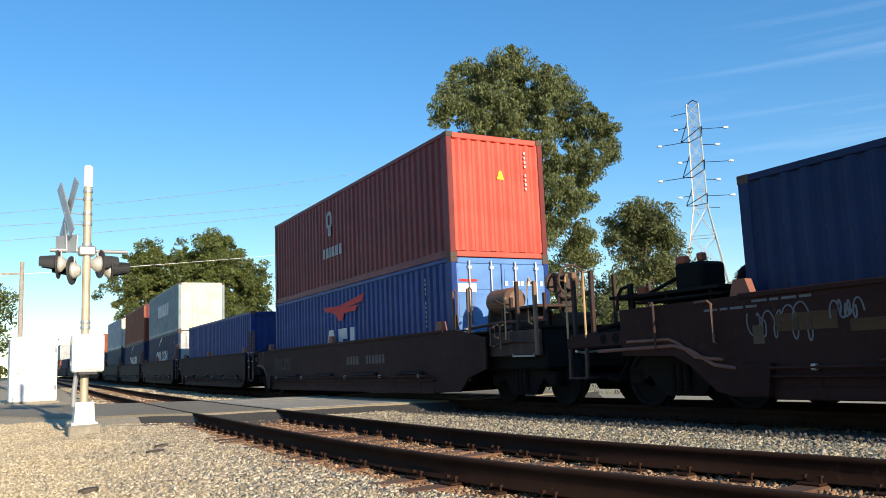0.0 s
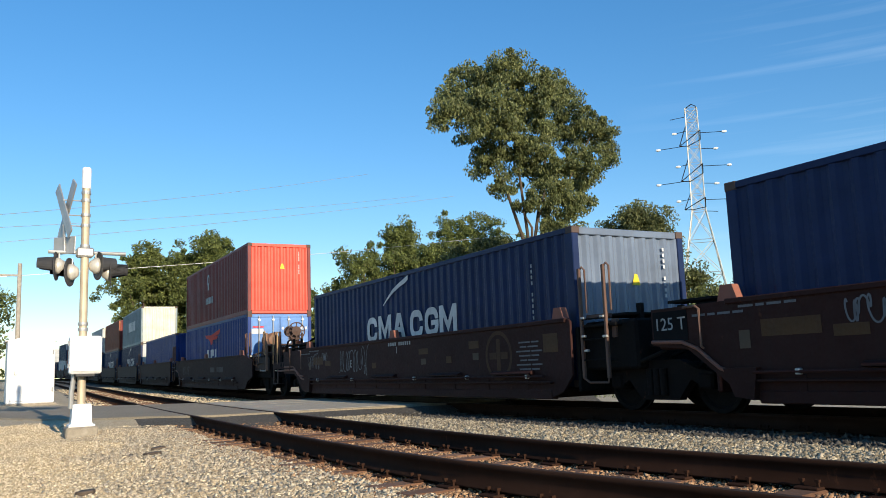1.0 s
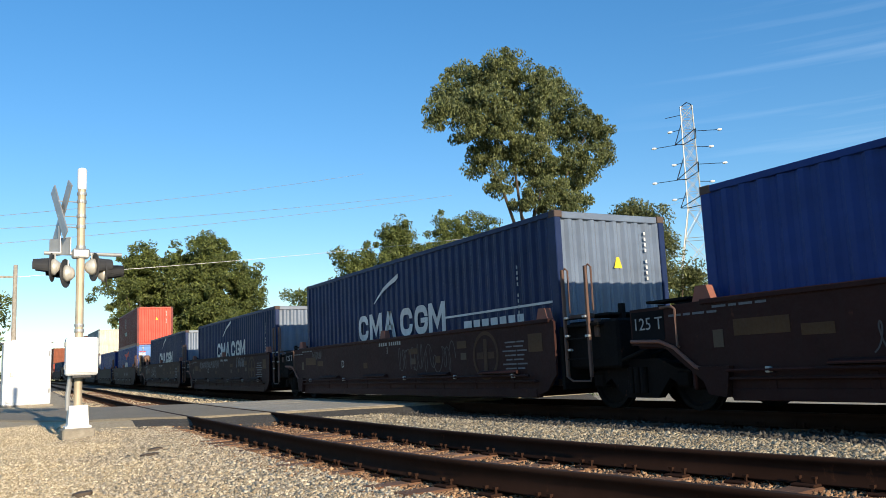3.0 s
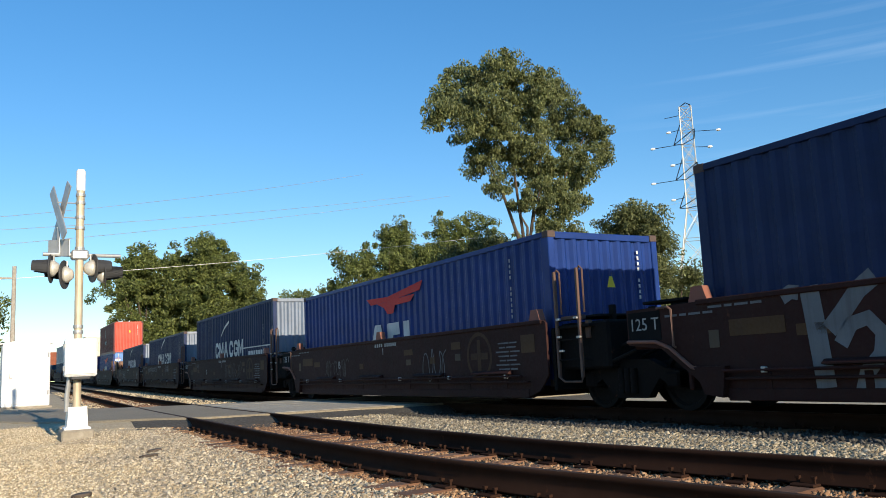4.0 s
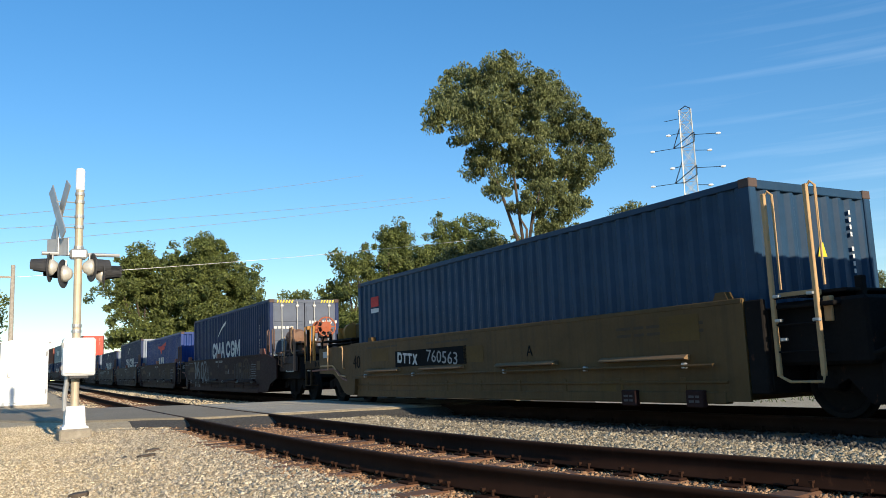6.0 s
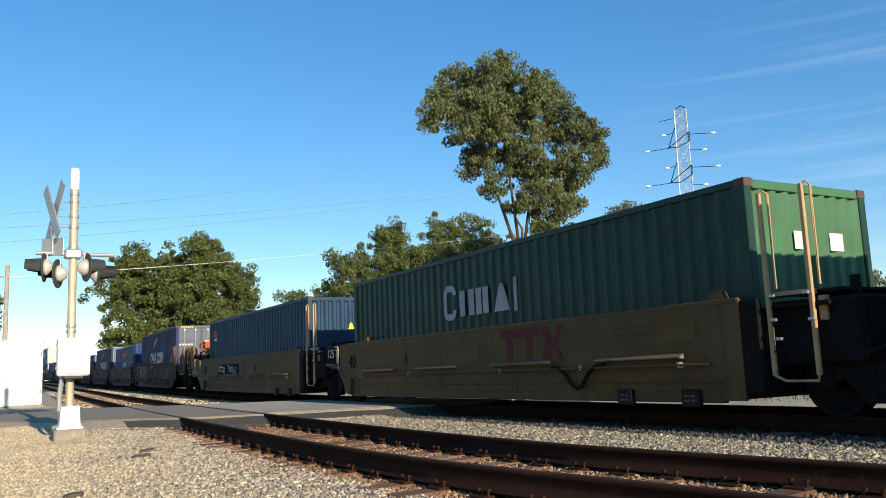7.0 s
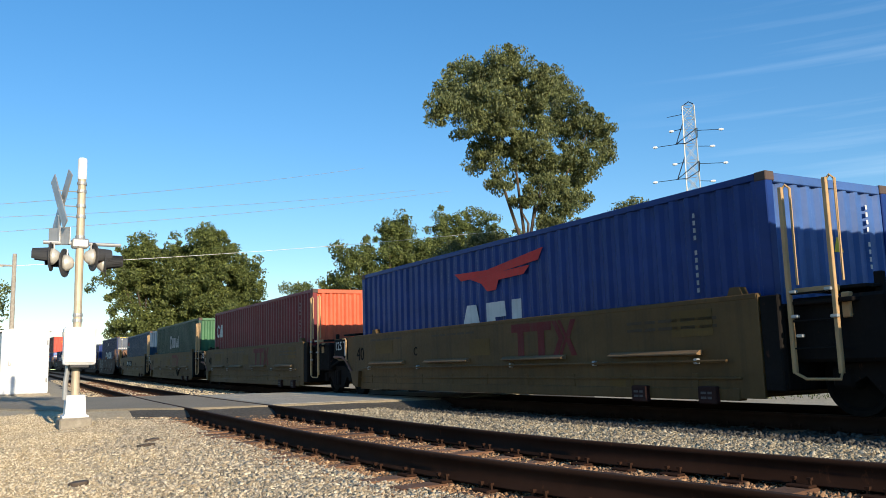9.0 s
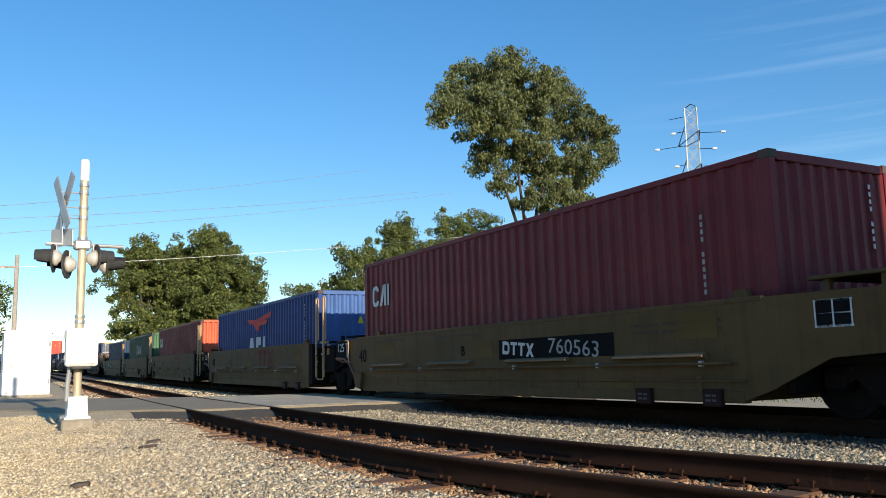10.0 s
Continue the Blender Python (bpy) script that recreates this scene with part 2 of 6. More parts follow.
def tube(bm, pts, r, n=8, r1=None):
    """A round bar through the points."""
    pts = [Vector(p) for p in pts]
    rings = []
    for i, p in enumerate(pts):
        d = (pts[min(i + 1, len(pts) - 1)] - pts[max(i - 1, 0)]).normalized()
        q = d.to_track_quat("Z", "Y")
        rr = r if r1 is None else r + (r1 - r) * i / (len(pts) - 1)
        rings.append([bm.verts.new(p + q @ Vector((rr * math.cos(a), rr * math.sin(a), 0))) for a in (2 * math.pi * k / n for k in range(n))])
    for A, B in zip(rings, rings[1:]):
        for k in range(n):
            bm.faces.new((A[k], A[(k + 1) % n], B[(k + 1) % n], B[k]))
    bm.faces.new(rings[0]), bm.faces.new(rings[-1])


def lathe(bm, prof, n=20, axis="y"):
    """A turned shape: profile of (radius, along)."""
    rings = []
    for r, h in prof:
        ring = []
        for k in range(n):
            a = 2 * math.pi * k / n
            c, s = r * math.cos(a), r * math.sin(a)
            ring.append(bm.verts.new({"y": (c, h, s), "z": (c, s, h), "x": (h, c, s)}[axis]))
        rings.append(ring)
    for A, B in zip(rings, rings[1:]):
        for k in range(n):
            bm.faces.new((A[k], A[(k + 1) % n], B[(k + 1) % n], B[k]))
    bm.faces.new(rings[0]), bm.faces.new(rings[-1])


def words(text, size, mat, align="CENTER"):
    """Lettering as a thin mesh that faces local +y and reads towards -x."""
    k = ("words", text, size, mat.name)
    if k not in CACHE:
        cu = bpy.data.curves.new("lettering", "FONT")
        cu.body, cu.size, cu.align_x, cu.align_y, cu.extrude, cu.resolution_u = text, size, align, "CENTER", 0.002, 2
        ob = new("lettering", cu)
        bpy.context.view_layer.update()
        me = bpy.data.meshes.new_from_object(ob)
        bpy.data.objects.remove(ob)
        me.transform(Matrix(((-1, 0, 0, 0), (0, 0, 1, 0), (0, 1, 0, 0), (0, 0, 0, 1))))
        me.materials.clear()
        me.materials.append(mat)
        CACHE[k] = me
    return CACHE[k]


# ---- the two tracks in plan ----
K1, K2, K3, OFF = 0.00125, -0.00029, -0.0015, 9.6
STEP = 0.5
US = np.arange(-260, 420 + STEP, STEP)
AL = K1 * US + K2 * np.clip(US - 25, 0, None) + K3 * np.clip(US - 55, 0, None)
AL = np.where(US > 200, K1 * 200 + K2 * 175 + K3 * 145, AL)
AL = np.where(US < -60, K1 * -60, AL)
TX = np.concatenate([[0], np.cumsum(-(np.cos(AL[1:]) + np.cos(AL[:-1])) / 2 * STEP)])
TY = np.concatenate([[0], np.cumsum((np.sin(AL[1:]) + np.sin(AL[:-1])) / 2 * STEP)])
I0 = int(260 / STEP)
TX, TY = TX - TX[I0], TY - TY[I0] + OFF
# the line dips a little by the crossing and climbs beyond it
TZ = np.interp(US, [-260, -20, 0, 22, 30, 38, 45, 53, 70, 84, 100, 150, 260, 420], [0.05, 0.03, 0, -0.065, -0.035, 0, 0.05, 0.09, 0.16, 0.26, 0.45, 0.9, 1.6, 2.4])
TZ = np.convolve(np.pad(TZ, 8, "edge"), np.ones(17) / 17, "valid")


def on_track(u):
    """Place, height and heading (towards +y from -x) of the through track at a distance u along it."""
    return float(np.interp(u, US, TX)), float(np.interp(u, US, TY)), float(np.interp(u, US, TZ)), float(np.interp(u, US, AL))


def train_y(x):
    return np.interp(x, TX[::-1], TY[::-1])


# the siding, nearest the camera: its centre line
SX = np.array([-300, -200, -100, -60, -42, -30, -22, -15, -11, -8.3, -6, -3.2, 0, 4, 12, 40, 160], float)
SY = np.array([0, 0, 0, 0, 6.05, 5.45, 4.95, 4.55, 4.29, 4.16, 4.17, 4.50, 4.78, 4.95, 5.1, 5.3, 0], float)
SY[:4] = train_y(SX[:4]) - 4.5
SY[-2:] = train_y(SX[-2:]) - 4.5


def siding_y(x):
    """Smooth (cubic Hermite) course through the siding's centre line."""
    x = np.asarray(x, float)
    sl = np.gradient(SY, SX)
    i = np.clip(np.searchsorted(SX, x) - 1, 0, len(SX) - 2)
    w = SX[i + 1] - SX[i]
    s = (x - SX[i]) / w
    return ((1 + 2 * s) * (1 - s) ** 2 * SY[i] + s * (1 - s) ** 2 * w * sl[i] + s * s * (3 - 2 * s) * SY[i + 1] + s * s * (s - 1) * w * sl[i + 1])


def rail_z(x):
    return np.interp(-np.asarray(x, float), US, TZ)


def smooth(a, b, v):
    s = np.clip((v - a) / (b - a), 0, 1)
    return s * s * (3 - 2 * s)


# the road that crosses both tracks on the skew: its two edges
ROAD_NEAR = np.array([(-15.4, 14), (-15.6, 8.4), (-15.8, 6.7), (-16.5, 4.2), (-18.8, 2.4), (-22, 1.0), (-30, -2.0), (-62, -13)], float)
ROAD_FAR = np.array([(-22, 14), (-23.2, 9), (-24.2, 6.5), (-26, 4), (-29.4, 1.3), (-36, -1.5), (-44, -5), (-70, -15)], float)


def road_amount(x, y):
    """1 on the road, 0 off it, with a soft shoulder."""
    a = np.interp(y, ROAD_NEAR[::-1, 1], ROAD_NEAR[::-1, 0])
    b = np.interp(y, ROAD_FAR[::-1, 1], ROAD_FAR[::-1, 0])
    return smooth(0.9, 0.0, x - a) * smooth(-0.9, 0.0, x - b) * (y < 13)


def ground_z(x, y):
    """Height of the bare ground."""
    x, y = np.asarray(x, float), np.asarray(y, float)
    r = rail_z(x)
    lat_s, lat_t = y - siding_y(x), y - train_y(x)
    near = -0.32 + 0.27 * smooth(-15.0, -28.0, x) + np.clip(r, 0, None)
    bed = r - 0.206
    z = near + (bed - near) * smooth(-3.0, -1.5, lat_s)
    far = r - 0.75
    z = z + (far - z) * smooth(2.0, 4.6, lat_t)
    between = smooth(0.95, 1.7, lat_s) * smooth(-1.3, -1.75, lat_t)
    z = z + 0.035 * between
    top = r - 0.02 + (near - r + 0.03) * smooth(-1.2, -6.0, lat_s)
    road = road_amount(x, y)
    return z + (top - z) * road


# ---- the ground and the road ----
def lines(fine0, fine1, step, far):
    mid = list(np.arange(fine0, fine1 + 1e-6, step))
    out, d = [], step
    p = fine1
    while p < far:
        d *= 1.35
        p += d
        out.append(min(p, far))
    low, d, p = [], step, fine0
    while p > -far:
        d *= 1.35
        p -= d
        low.append(max(p, -far))
    return np.array(low[::-1] + mid + out)


def sheet(name, xs, ys, height):
    X, Y = np.meshgrid(xs, ys, indexing="ij")
    co = np.stack([X, Y, height(X, Y)], -1).reshape(-1, 3)
    n, k = len(xs), len(ys)
    idx = np.arange(n * k).reshape(n, k)
    q = np.stack([idx[:-1, :-1], idx[1:, :-1], idx[1:, 1:], idx[:-1, 1:]], -1).reshape(-1, 4)
    return quads(name, co, q)


def quads(name, co, q):
    me = bpy.data.meshes.new(name)
    me.vertices.add(len(co))
    me.vertices.foreach_set("co", np.ascontiguousarray(co, np.float32).ravel())
    me.loops.add(q.size)
    me.loops.foreach_set("vertex_index", np.ascontiguousarray(q, np.int32).ravel())
    me.polygons.add(len(q))
    me.polygons.foreach_set("loop_start", np.arange(0, q.size, q.shape[1], dtype=np.int32))
    me.update(calc_edges=True)
    me.validate()
    return me


def rough_ground(x, y):
    n = 0.02 * np.sin(x * 2.1 + 1.3 * np.sin(y * 1.7)) + 0.014 * np.sin(y * 3.3 + x * 1.1) + 0.03 * np.sin(0.37 * x + 0.6 * y)
    return ground_z(x, y) + n * (1 - road_amount(x, y)) * smooth(0, -2.2, y - siding_y(x) + 0.6) - 0.012


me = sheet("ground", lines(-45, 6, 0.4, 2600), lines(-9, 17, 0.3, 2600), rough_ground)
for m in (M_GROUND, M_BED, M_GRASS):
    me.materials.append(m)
cen = np.empty(len(me.polygons) * 3, np.float32)
me.polygons.foreach_get("center", cen)
cen = cen.reshape(-1, 3)
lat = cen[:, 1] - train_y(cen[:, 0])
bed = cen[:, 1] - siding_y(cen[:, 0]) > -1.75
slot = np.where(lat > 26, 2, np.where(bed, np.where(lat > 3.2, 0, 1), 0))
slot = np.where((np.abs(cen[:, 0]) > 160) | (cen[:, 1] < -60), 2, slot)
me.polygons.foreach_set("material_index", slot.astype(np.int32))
ground = thing("ground", "pale gravel and dusty earth beside the railway", "ground", kind="structure", me=me)

ys = np.arange(-12.5, 13.01, 0.25)
rn, rf = np.interp(ys, ROAD_NEAR[::-1, 1], ROAD_NEAR[::-1, 0]), np.interp(ys, ROAD_FAR[::-1, 1], ROAD_FAR[::-1, 0])
cols = np.linspace(0, 1, 25)
RX = rf[:, None] + (rn - rf)[:, None] * cols[None, :] + 0.03 * np.sin(ys * 5.1)[:, None] * (cols > 0.98)
RY = np.repeat(ys[:, None], 25, 1)
RZ = ground_z(RX, RY) + 0.012
co = np.stack([RX, RY, RZ], -1)
skirt = co[:, -1:, :] + np.array([0.03, 0, -0.26])
co = np.concatenate([co, skirt], 1)
idx = np.arange(co.shape[0] * 26).reshape(-1, 26)
q = np.stack([idx[:-1, :-1], idx[:-1, 1:], idx[1:, 1:], idx[1:, :-1]], -1).reshape(-1, 4)
me = quads("road", co.reshape(-1, 3), q)
me.materials.append(M_ASPHALT)
road = thing("road", "worn grey asphalt road over the level crossing", "road", kind="structure", me=me)


def crossing_panels():
    """Concrete slabs that fill the crossing between the two tracks."""
    lanes = np.linspace(0.04, 0.97, 6)
    for a, c in zip(lanes, lanes[1:]):
        pts = []
        for f, side in ((a + 0.004, 0), (c - 0.004, 0), (c - 0.004, 1), (a + 0.004, 1)):
            y = 5.75 if side == 0 else 8.55
            x = 0.0
            for _ in range(4):
                x0, x1 = np.interp(y, ROAD_FAR[::-1, 1], ROAD_FAR[::-1, 0]), np.interp(y, ROAD_NEAR[::-1, 1], ROAD_NEAR[::-1, 0])
                x = x0 + (x1 - x0) * f
                y = siding_y(x) + 0.88 if side == 0 else train_y(x) - 0.92
            pts.append((float(x), float(y)))
        bm = bmesh.new()
        zz = float(rail_z(pts[0][0]))
        prism(bm, pts, zz - 0.16, zz + 0.004, "xy")
        bmesh.ops.bevel(bm, geom=bm.edges[:], offset=0.02, segments=1, affect="EDGES")
        part("crossing_panel", mesh_of("crossing_panel", bm, M_SLAB), road, label="pale concrete crossing slab")


crossing_panels()


# ---- tracks ----
def sweep(name, prof, path, mat):
    """A profile of (sideways, up) carried along a path of (x, y, z, nx, ny)."""
    co = np.array([[(x + nx * a, y + ny * a, z + b) for a, b in prof] for x, y, z, nx, ny in path])
    n, k = len(path), len(prof)
    idx = np.arange(n * k).reshape(n, k)
    nxt = np.roll(idx, -1, 1)
    q = np.stack([idx[:-1], nxt[:-1], nxt[1:], idx[1:]], -1).reshape(-1, 4)
    me = quads(name, co.reshape(-1, 3), q)
    me.materials.append(mat)
    return me


RAIL_PROFILE = [(-0.075, -0.180), (0.075, -0.180), (0.075, -0.167), (0.012, -0.148), (0.010, -0.046), (0.034, -0.036), (0.035, -0.010),
                (0.026, -0.001), (-0.026, -0.001), (-0.035, -0.010), (-0.034, -0.036), (-0.010, -0.046), (-0.012, -0.148), (-0.075, -0.167)]
HEAD_PROFILE = [(-0.026, -0.004), (0.026, -0.004), (0.024, 0.002), (-0.024, 0.002)]


def siding_path(offset):
    xs = np.concatenate([np.arange(-260, -60, 4), np.arange(-60, 6, 0.5), np.arange(6, 150, 4)])
    y = siding_y(xs)
    dy = (siding_y(xs + 0.05) - siding_y(xs - 0.05)) / 0.1
    nx, ny = -dy / np.hypot(1, dy), 1 / np.hypot(1, dy)
    return np.stack([xs + nx * offset, y + ny * offset, rail_z(xs), nx, ny], -1)


def through_path(offset):
    rows = []
    for u in np.arange(-200, 260, 2.0):
        x, y, z, a = on_track(u)
        rows.append((x + math.sin(a) * offset, y + math.cos(a) * offset, z, math.sin(a), math.cos(a)))
    return rows


def build_track(label, path_of, places):
    tr = thing("railway_track", label, "railway track", "railway tracks", "structure")
    for off in (-0.7525, 0.7525):
        r = part("rail", sweep("rail", RAIL_PROFILE, path_of(off), M_RAIL), tr)
        part("rail_head", sweep("rail_head", HEAD_PROFILE, path_of(off), M_RAILHEAD), r)
    rng = random.Random(5)

    def tie_mesh(bm):
        chamfer_box(bm, -0.115, 0.115, -1.29, 1.29, -0.175, 0.0, 0.018)

    def plate_mesh(bm):
        chamfer_box(bm, -0.09, 0.09, -0.17, 0.17, 0.0, 0.02, 0.006)
        for sx, sy in ((-0.06, -0.10), (0.05, 0.105), (0.06, -0.105), (-0.05, 0.10)):
            box(bm, sx - 0.009, sx + 0.009, sy - 0.009, sy + 0.009, 0.0, 0.055)
            box(bm, sx - 0.016, sx + 0.016, sy - 0.016, sy + 0.016, 0.050, 0.068)

    tie, plate = shared("sleeper", tie_mesh, M_TIE), shared("tie_plate", plate_mesh, M_RAIL)
    for x, y, z, a in places:
        t = part("sleeper", tie, tr, pose(x, y, z - 0.196 + rng.uniform(-0.016, 0.006), rng.uniform(-0.5, 0.5), 0, math.degrees(a) + rng.uniform(-1.6, 1.6)))
        for off in (-0.7525, 0.7525):
            part("tie_plate", plate, t, pose(0, off, 0))


sx = np.arange(-62, 4, 0.52)
slope = np.arctan((siding_y(sx + 0.1) - siding_y(sx - 0.1)) / 0.2)
build_track("rusty siding rails on weathered timber sleepers in stone", siding_path,
            [(x, float(siding_y(x)), float(rail_z(x)), s) for x, s in zip(sx, slope) if road_amount(x, float(siding_y(x))) < 0.4])
build_track("running rails under the train on timber sleepers", through_path,
            [(p[0], p[1], p[2], -p[3]) for p in (on_track(u) for u in np.arange(-6, 55, 0.55)) if road_amount(p[0], p[1]) < 0.4])


# ---- loose stone ----
def stones(name, label, pts, size, mat, seed, parent=None):
    """Angular stones: pulled octahedra, turned at random, joined in one mesh."""
    rs = np.random.RandomState(seed)
    n = len(pts)
    c = np.array([(1, 0.25, 0), (0.2, 1, 0.1), (-1, 0.15, -0.1), (-0.2, -1, 0), (0.25, -0.2, 1), (-0.2, 0.2, -1)], float)
    v = (c[None] * 0.62 + rs.uniform(-0.22, 0.22, (n, 6, 3))) * rs.uniform(0.7, 1.25, (n, 1, 3))
    v[:, :, 2] *= 0.72
    s = size[0] + (size[1] - size[0]) * rs.beta(1.3, 3.0, n)
    v *= s[:, None, None]
    ax = rs.normal(size=(n, 3))
    ax /= np.linalg.norm(ax, axis=1)[:, None]
    th = rs.uniform(0, 6.28, n)
    K = np.zeros((n, 3, 3))
    K[:, 0, 1], K[:, 0, 2], K[:, 1, 0], K[:, 1, 2], K[:, 2, 0], K[:, 2, 1] = -ax[:, 2], ax[:, 1], ax[:, 2], -ax[:, 0], -ax[:, 1], ax[:, 0]
    R = np.eye(3)[None] + np.sin(th)[:, None, None] * K + (1 - np.cos(th))[:, None, None] * (K @ K)
    v = np.einsum("nij,nkj->nki", R, v) + pts[:, None, :] + np.array([0, 0, 0.05])[None, None] * s[:, None, None]
    f = np.array([(0, 1, 4), (1, 2, 4), (2, 3, 4), (3, 0, 4), (1, 0, 5), (2, 1, 5), (3, 2, 5), (0, 3, 5)])
    q = (f[None] + 6 * np.arange(n)[:, None, None]).reshape(-1, 3)
    me = quads(name, v.reshape(-1, 3), q)
    me.materials.append(mat)
    return thing(name, label, "gravel", kind="stuff", me=me)


def scatter(n, x0, x1, y_of, seed, power=1.0, keep=None, rim=0.0):
    """Points on the ground, thicker towards x1, where the camera stands."""
    rs = np.random.RandomState(seed)
    x = x1 - (x1 - x0) * rs.uniform(0, 1, n) ** power
    lo, hi = y_of(x)
    y = lo + (hi - lo) * rs.uniform(0, 1, n)
    ok = road_amount(x, y) < 0.25
    # the stones thin out at the open ends of the stretch
    ok &= rs.uniform(0, 1, n) < np.clip((x1 - x) / 2.5, 0, 1) * (np.clip((y - lo) / rim, 0, 1) if rim else 1.0)
    if keep is not None:
        ok &= keep(x, y)
    x, y = x[ok], y[ok]
    return np.stack([x, y, rough_ground(x, y)], -1)


def lowered(pts, d):
    return pts - np.array([0, 0, d])


stones("foreground_gravel", "loose pale tan and grey gravel beside the siding",
       scatter(150000, -21, 0.5, lambda x: (-0.6 - 0.9 * np.sin(x * 0.8) ** 2 - 0.5 * np.sin(x * 2.3 + 1) - 0.05 * (x + 21), siding_y(x) - 1.15), 11, 0.9, None, 1.3), (0.014, 0.044), M_BALLAST, 3)
stones("trackside_gravel", "coarser grey and tan stone along the siding shoulder",
       scatter(62000, -17, 0.5, lambda x: (siding_y(x) - 2.9 + 0.5 * np.sin(x * 1.7), siding_y(x) - 1.1), 18, 1.1, None, 0.5), (0.022, 0.062), M_SHOULDER, 9)
stones("sleeper_bed_gravel", "grey and rust-stained stone between the siding sleepers",
       lowered(scatter(44000, -19, 0.5, lambda x: (siding_y(x) - 1.5, siding_y(x) + 0.9), 12, 1.1), 0.002), (0.020, 0.054), M_BROWNSTONE, 4)
stones("track_bed_gravel", "clean pale crushed stone between the two tracks",
       lowered(scatter(72000, -20, 0.5, lambda x: (siding_y(x) + 0.85, train_y(x) - 2.3), 13, 1.0), -0.012), (0.030, 0.070), M_GREYSTONE, 5)
stones("far_bed_gravel", "pale stone strip along the track in the distance",
       scatter(9000, -75, -22, lambda x: (siding_y(x) - 1.6, train_y(x) - 0.9), 14, 1.6), (0.04, 0.09), M_BALLAST, 6)
# stones below and beside the train, coloured dark for its shade
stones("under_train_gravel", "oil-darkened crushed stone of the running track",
       scatter(26000, -22, 2.5, lambda x: (train_y(x) - 2.45, train_y(x) + 2.2), 15, 1.1), (0.04, 0.08), M_SHADESTONE, 7)


def tufts():
    """Uneven grass on the far side of the line, seen under the cars."""
    rs = np.random.RandomState(77)
    n = 7000
    x = rs.uniform(-46, 4, n)
    y = train_y(x) + 13 + 16 * rs.uniform(size=n)
    keep = np.sin(x * 0.9) + np.sin(y * 1.3 + x * 0.35) + rs.normal(0, 0.8, n) > -0.2
    x, y = x[keep], y[keep]
    n = len(x)
    z = ground_z(x, y) - 0.03
    h, a, l = rs.uniform(0.05, 0.20, n), rs.uniform(0, 6.28, n), rs.normal(0, 0.06, n)
    w = 0.03
    ax, ay = np.cos(a) * w, np.sin(a) * w
    v = np.stack([np.stack([x - ax, y - ay, z], -1), np.stack([x + ax, y + ay, z], -1), np.stack([x + ax * 0.3 + l, y + ay * 0.3 + l, z + h], -1), np.stack([x - ax * 0.3 + l, y - ay * 0.3 + l, z + h], -1)], 1)
    me = quads("grass", v.reshape(-1, 3), np.arange(n * 4).reshape(-1, 4))
    me.materials.append(M_STRAW)
    thing("grass", "patchy dry green grass beyond the track", "grass", kind="stuff", me=me)


tufts()


# ---- trees ----
def leaf_mesh(name, lobes, count, size, mat, rs, droop=0.0, spread=0.34, per=34, fray=1.15):
    L = np.array(lobes, float)
    w = L[:, 3] ** 2
    k = max(8, count // per)
    pick = rs.choice(len(L), k, p=w / w.sum())
    d = rs.normal(size=(k, 3))
    d /= np.linalg.norm(d, axis=1)[:, None]
    rad = L[pick, 3] * rs.uniform(0.12, 1.0, k) ** 0.5 * rs.uniform(0.75, fray, k)
    hub = L[pick, :3] + d * rad[:, None] * np.array([1, 1, 0.85])
    own = rs.randint(0, k, count)
    sig = spread * (0.55 + 0.9 * rs.uniform(size=k))
    q = rs.normal(size=(count, 3))
    q *= (rs.uniform(size=count) ** 0.40 / np.linalg.norm(q, axis=1))[:, None]
    p = hub[own] + q * sig[own][:, None] * np.array([1, 1, 0.8])
    a = rs.normal(size=(count, 3))
    a[:, 2] -= droop * np.abs(rs.normal(size=count)) * 2
    a /= np.linalg.norm(a, axis=1)[:, None]
    b = np.cross(a, rs.normal(size=(count, 3)))
    b /= np.linalg.norm(b, axis=1)[:, None]
    s = size * rs.uniform(0.6, 1.35, count)[:, None]
    v = np.stack([p - a * s * 0.5, p + b * s * 0.22 + a * s * 0.06, p + a * s * 0.5, p - b * s * 0.22 + a * s * 0.06], 1)
    me = quads(name, v.reshape(-1, 3), np.arange(count * 4).reshape(-1, 4))
    me.materials.append(mat)
    return me


def tree(label, base, lobes, count, size, leaf, bark, trunk_r, fork, seed, droop=0.0, spread=0.34, per=34, group="", fray=1.15):
    """base: place of the foot; lobes: (x, y, z, radius) from the foot; fork: height at which the limbs part."""
    rs = np.random.RandomState(seed)
    t = thing("tree", label, "tree", group, m=pose(*base))
    part("crown", leaf_mesh("crown", lobes, count, size, leaf, rs, droop, spread, per, fray), t)
    bm = bmesh.new()
    tube(bm, [(0, 0, -0.4), (0.02, 0.03, 0.25 * fork), (-0.12, 0.1, 0.6 * fork), (0.05, -0.05, fork)], trunk_r * 1.25, 10, trunk_r * 0.75)
    part("trunk", mesh_of("trunk", bm, bark, True), t)
    for i, (x, y, z, r) in enumerate(lobes):
        if i % 3 == 0 or len(lobes) < 12:
            bm = bmesh.new()
            m1 = Vector((x * 0.35 + rs.normal() * 0.2, y * 0.35 + rs.normal() * 0.2, fork + (z - fork) * 0.45))
            tube(bm, [(0, 0, fork * 0.86), m1, (x * 0.75, y * 0.75, fork + (z - fork) * 0.8), (x, y, z + r * 0.4)], trunk_r * 0.36, 6, trunk_r * 0.06)
            part("limb", mesh_of("limb", bm, M_BARKDARK, True), t)
    return t


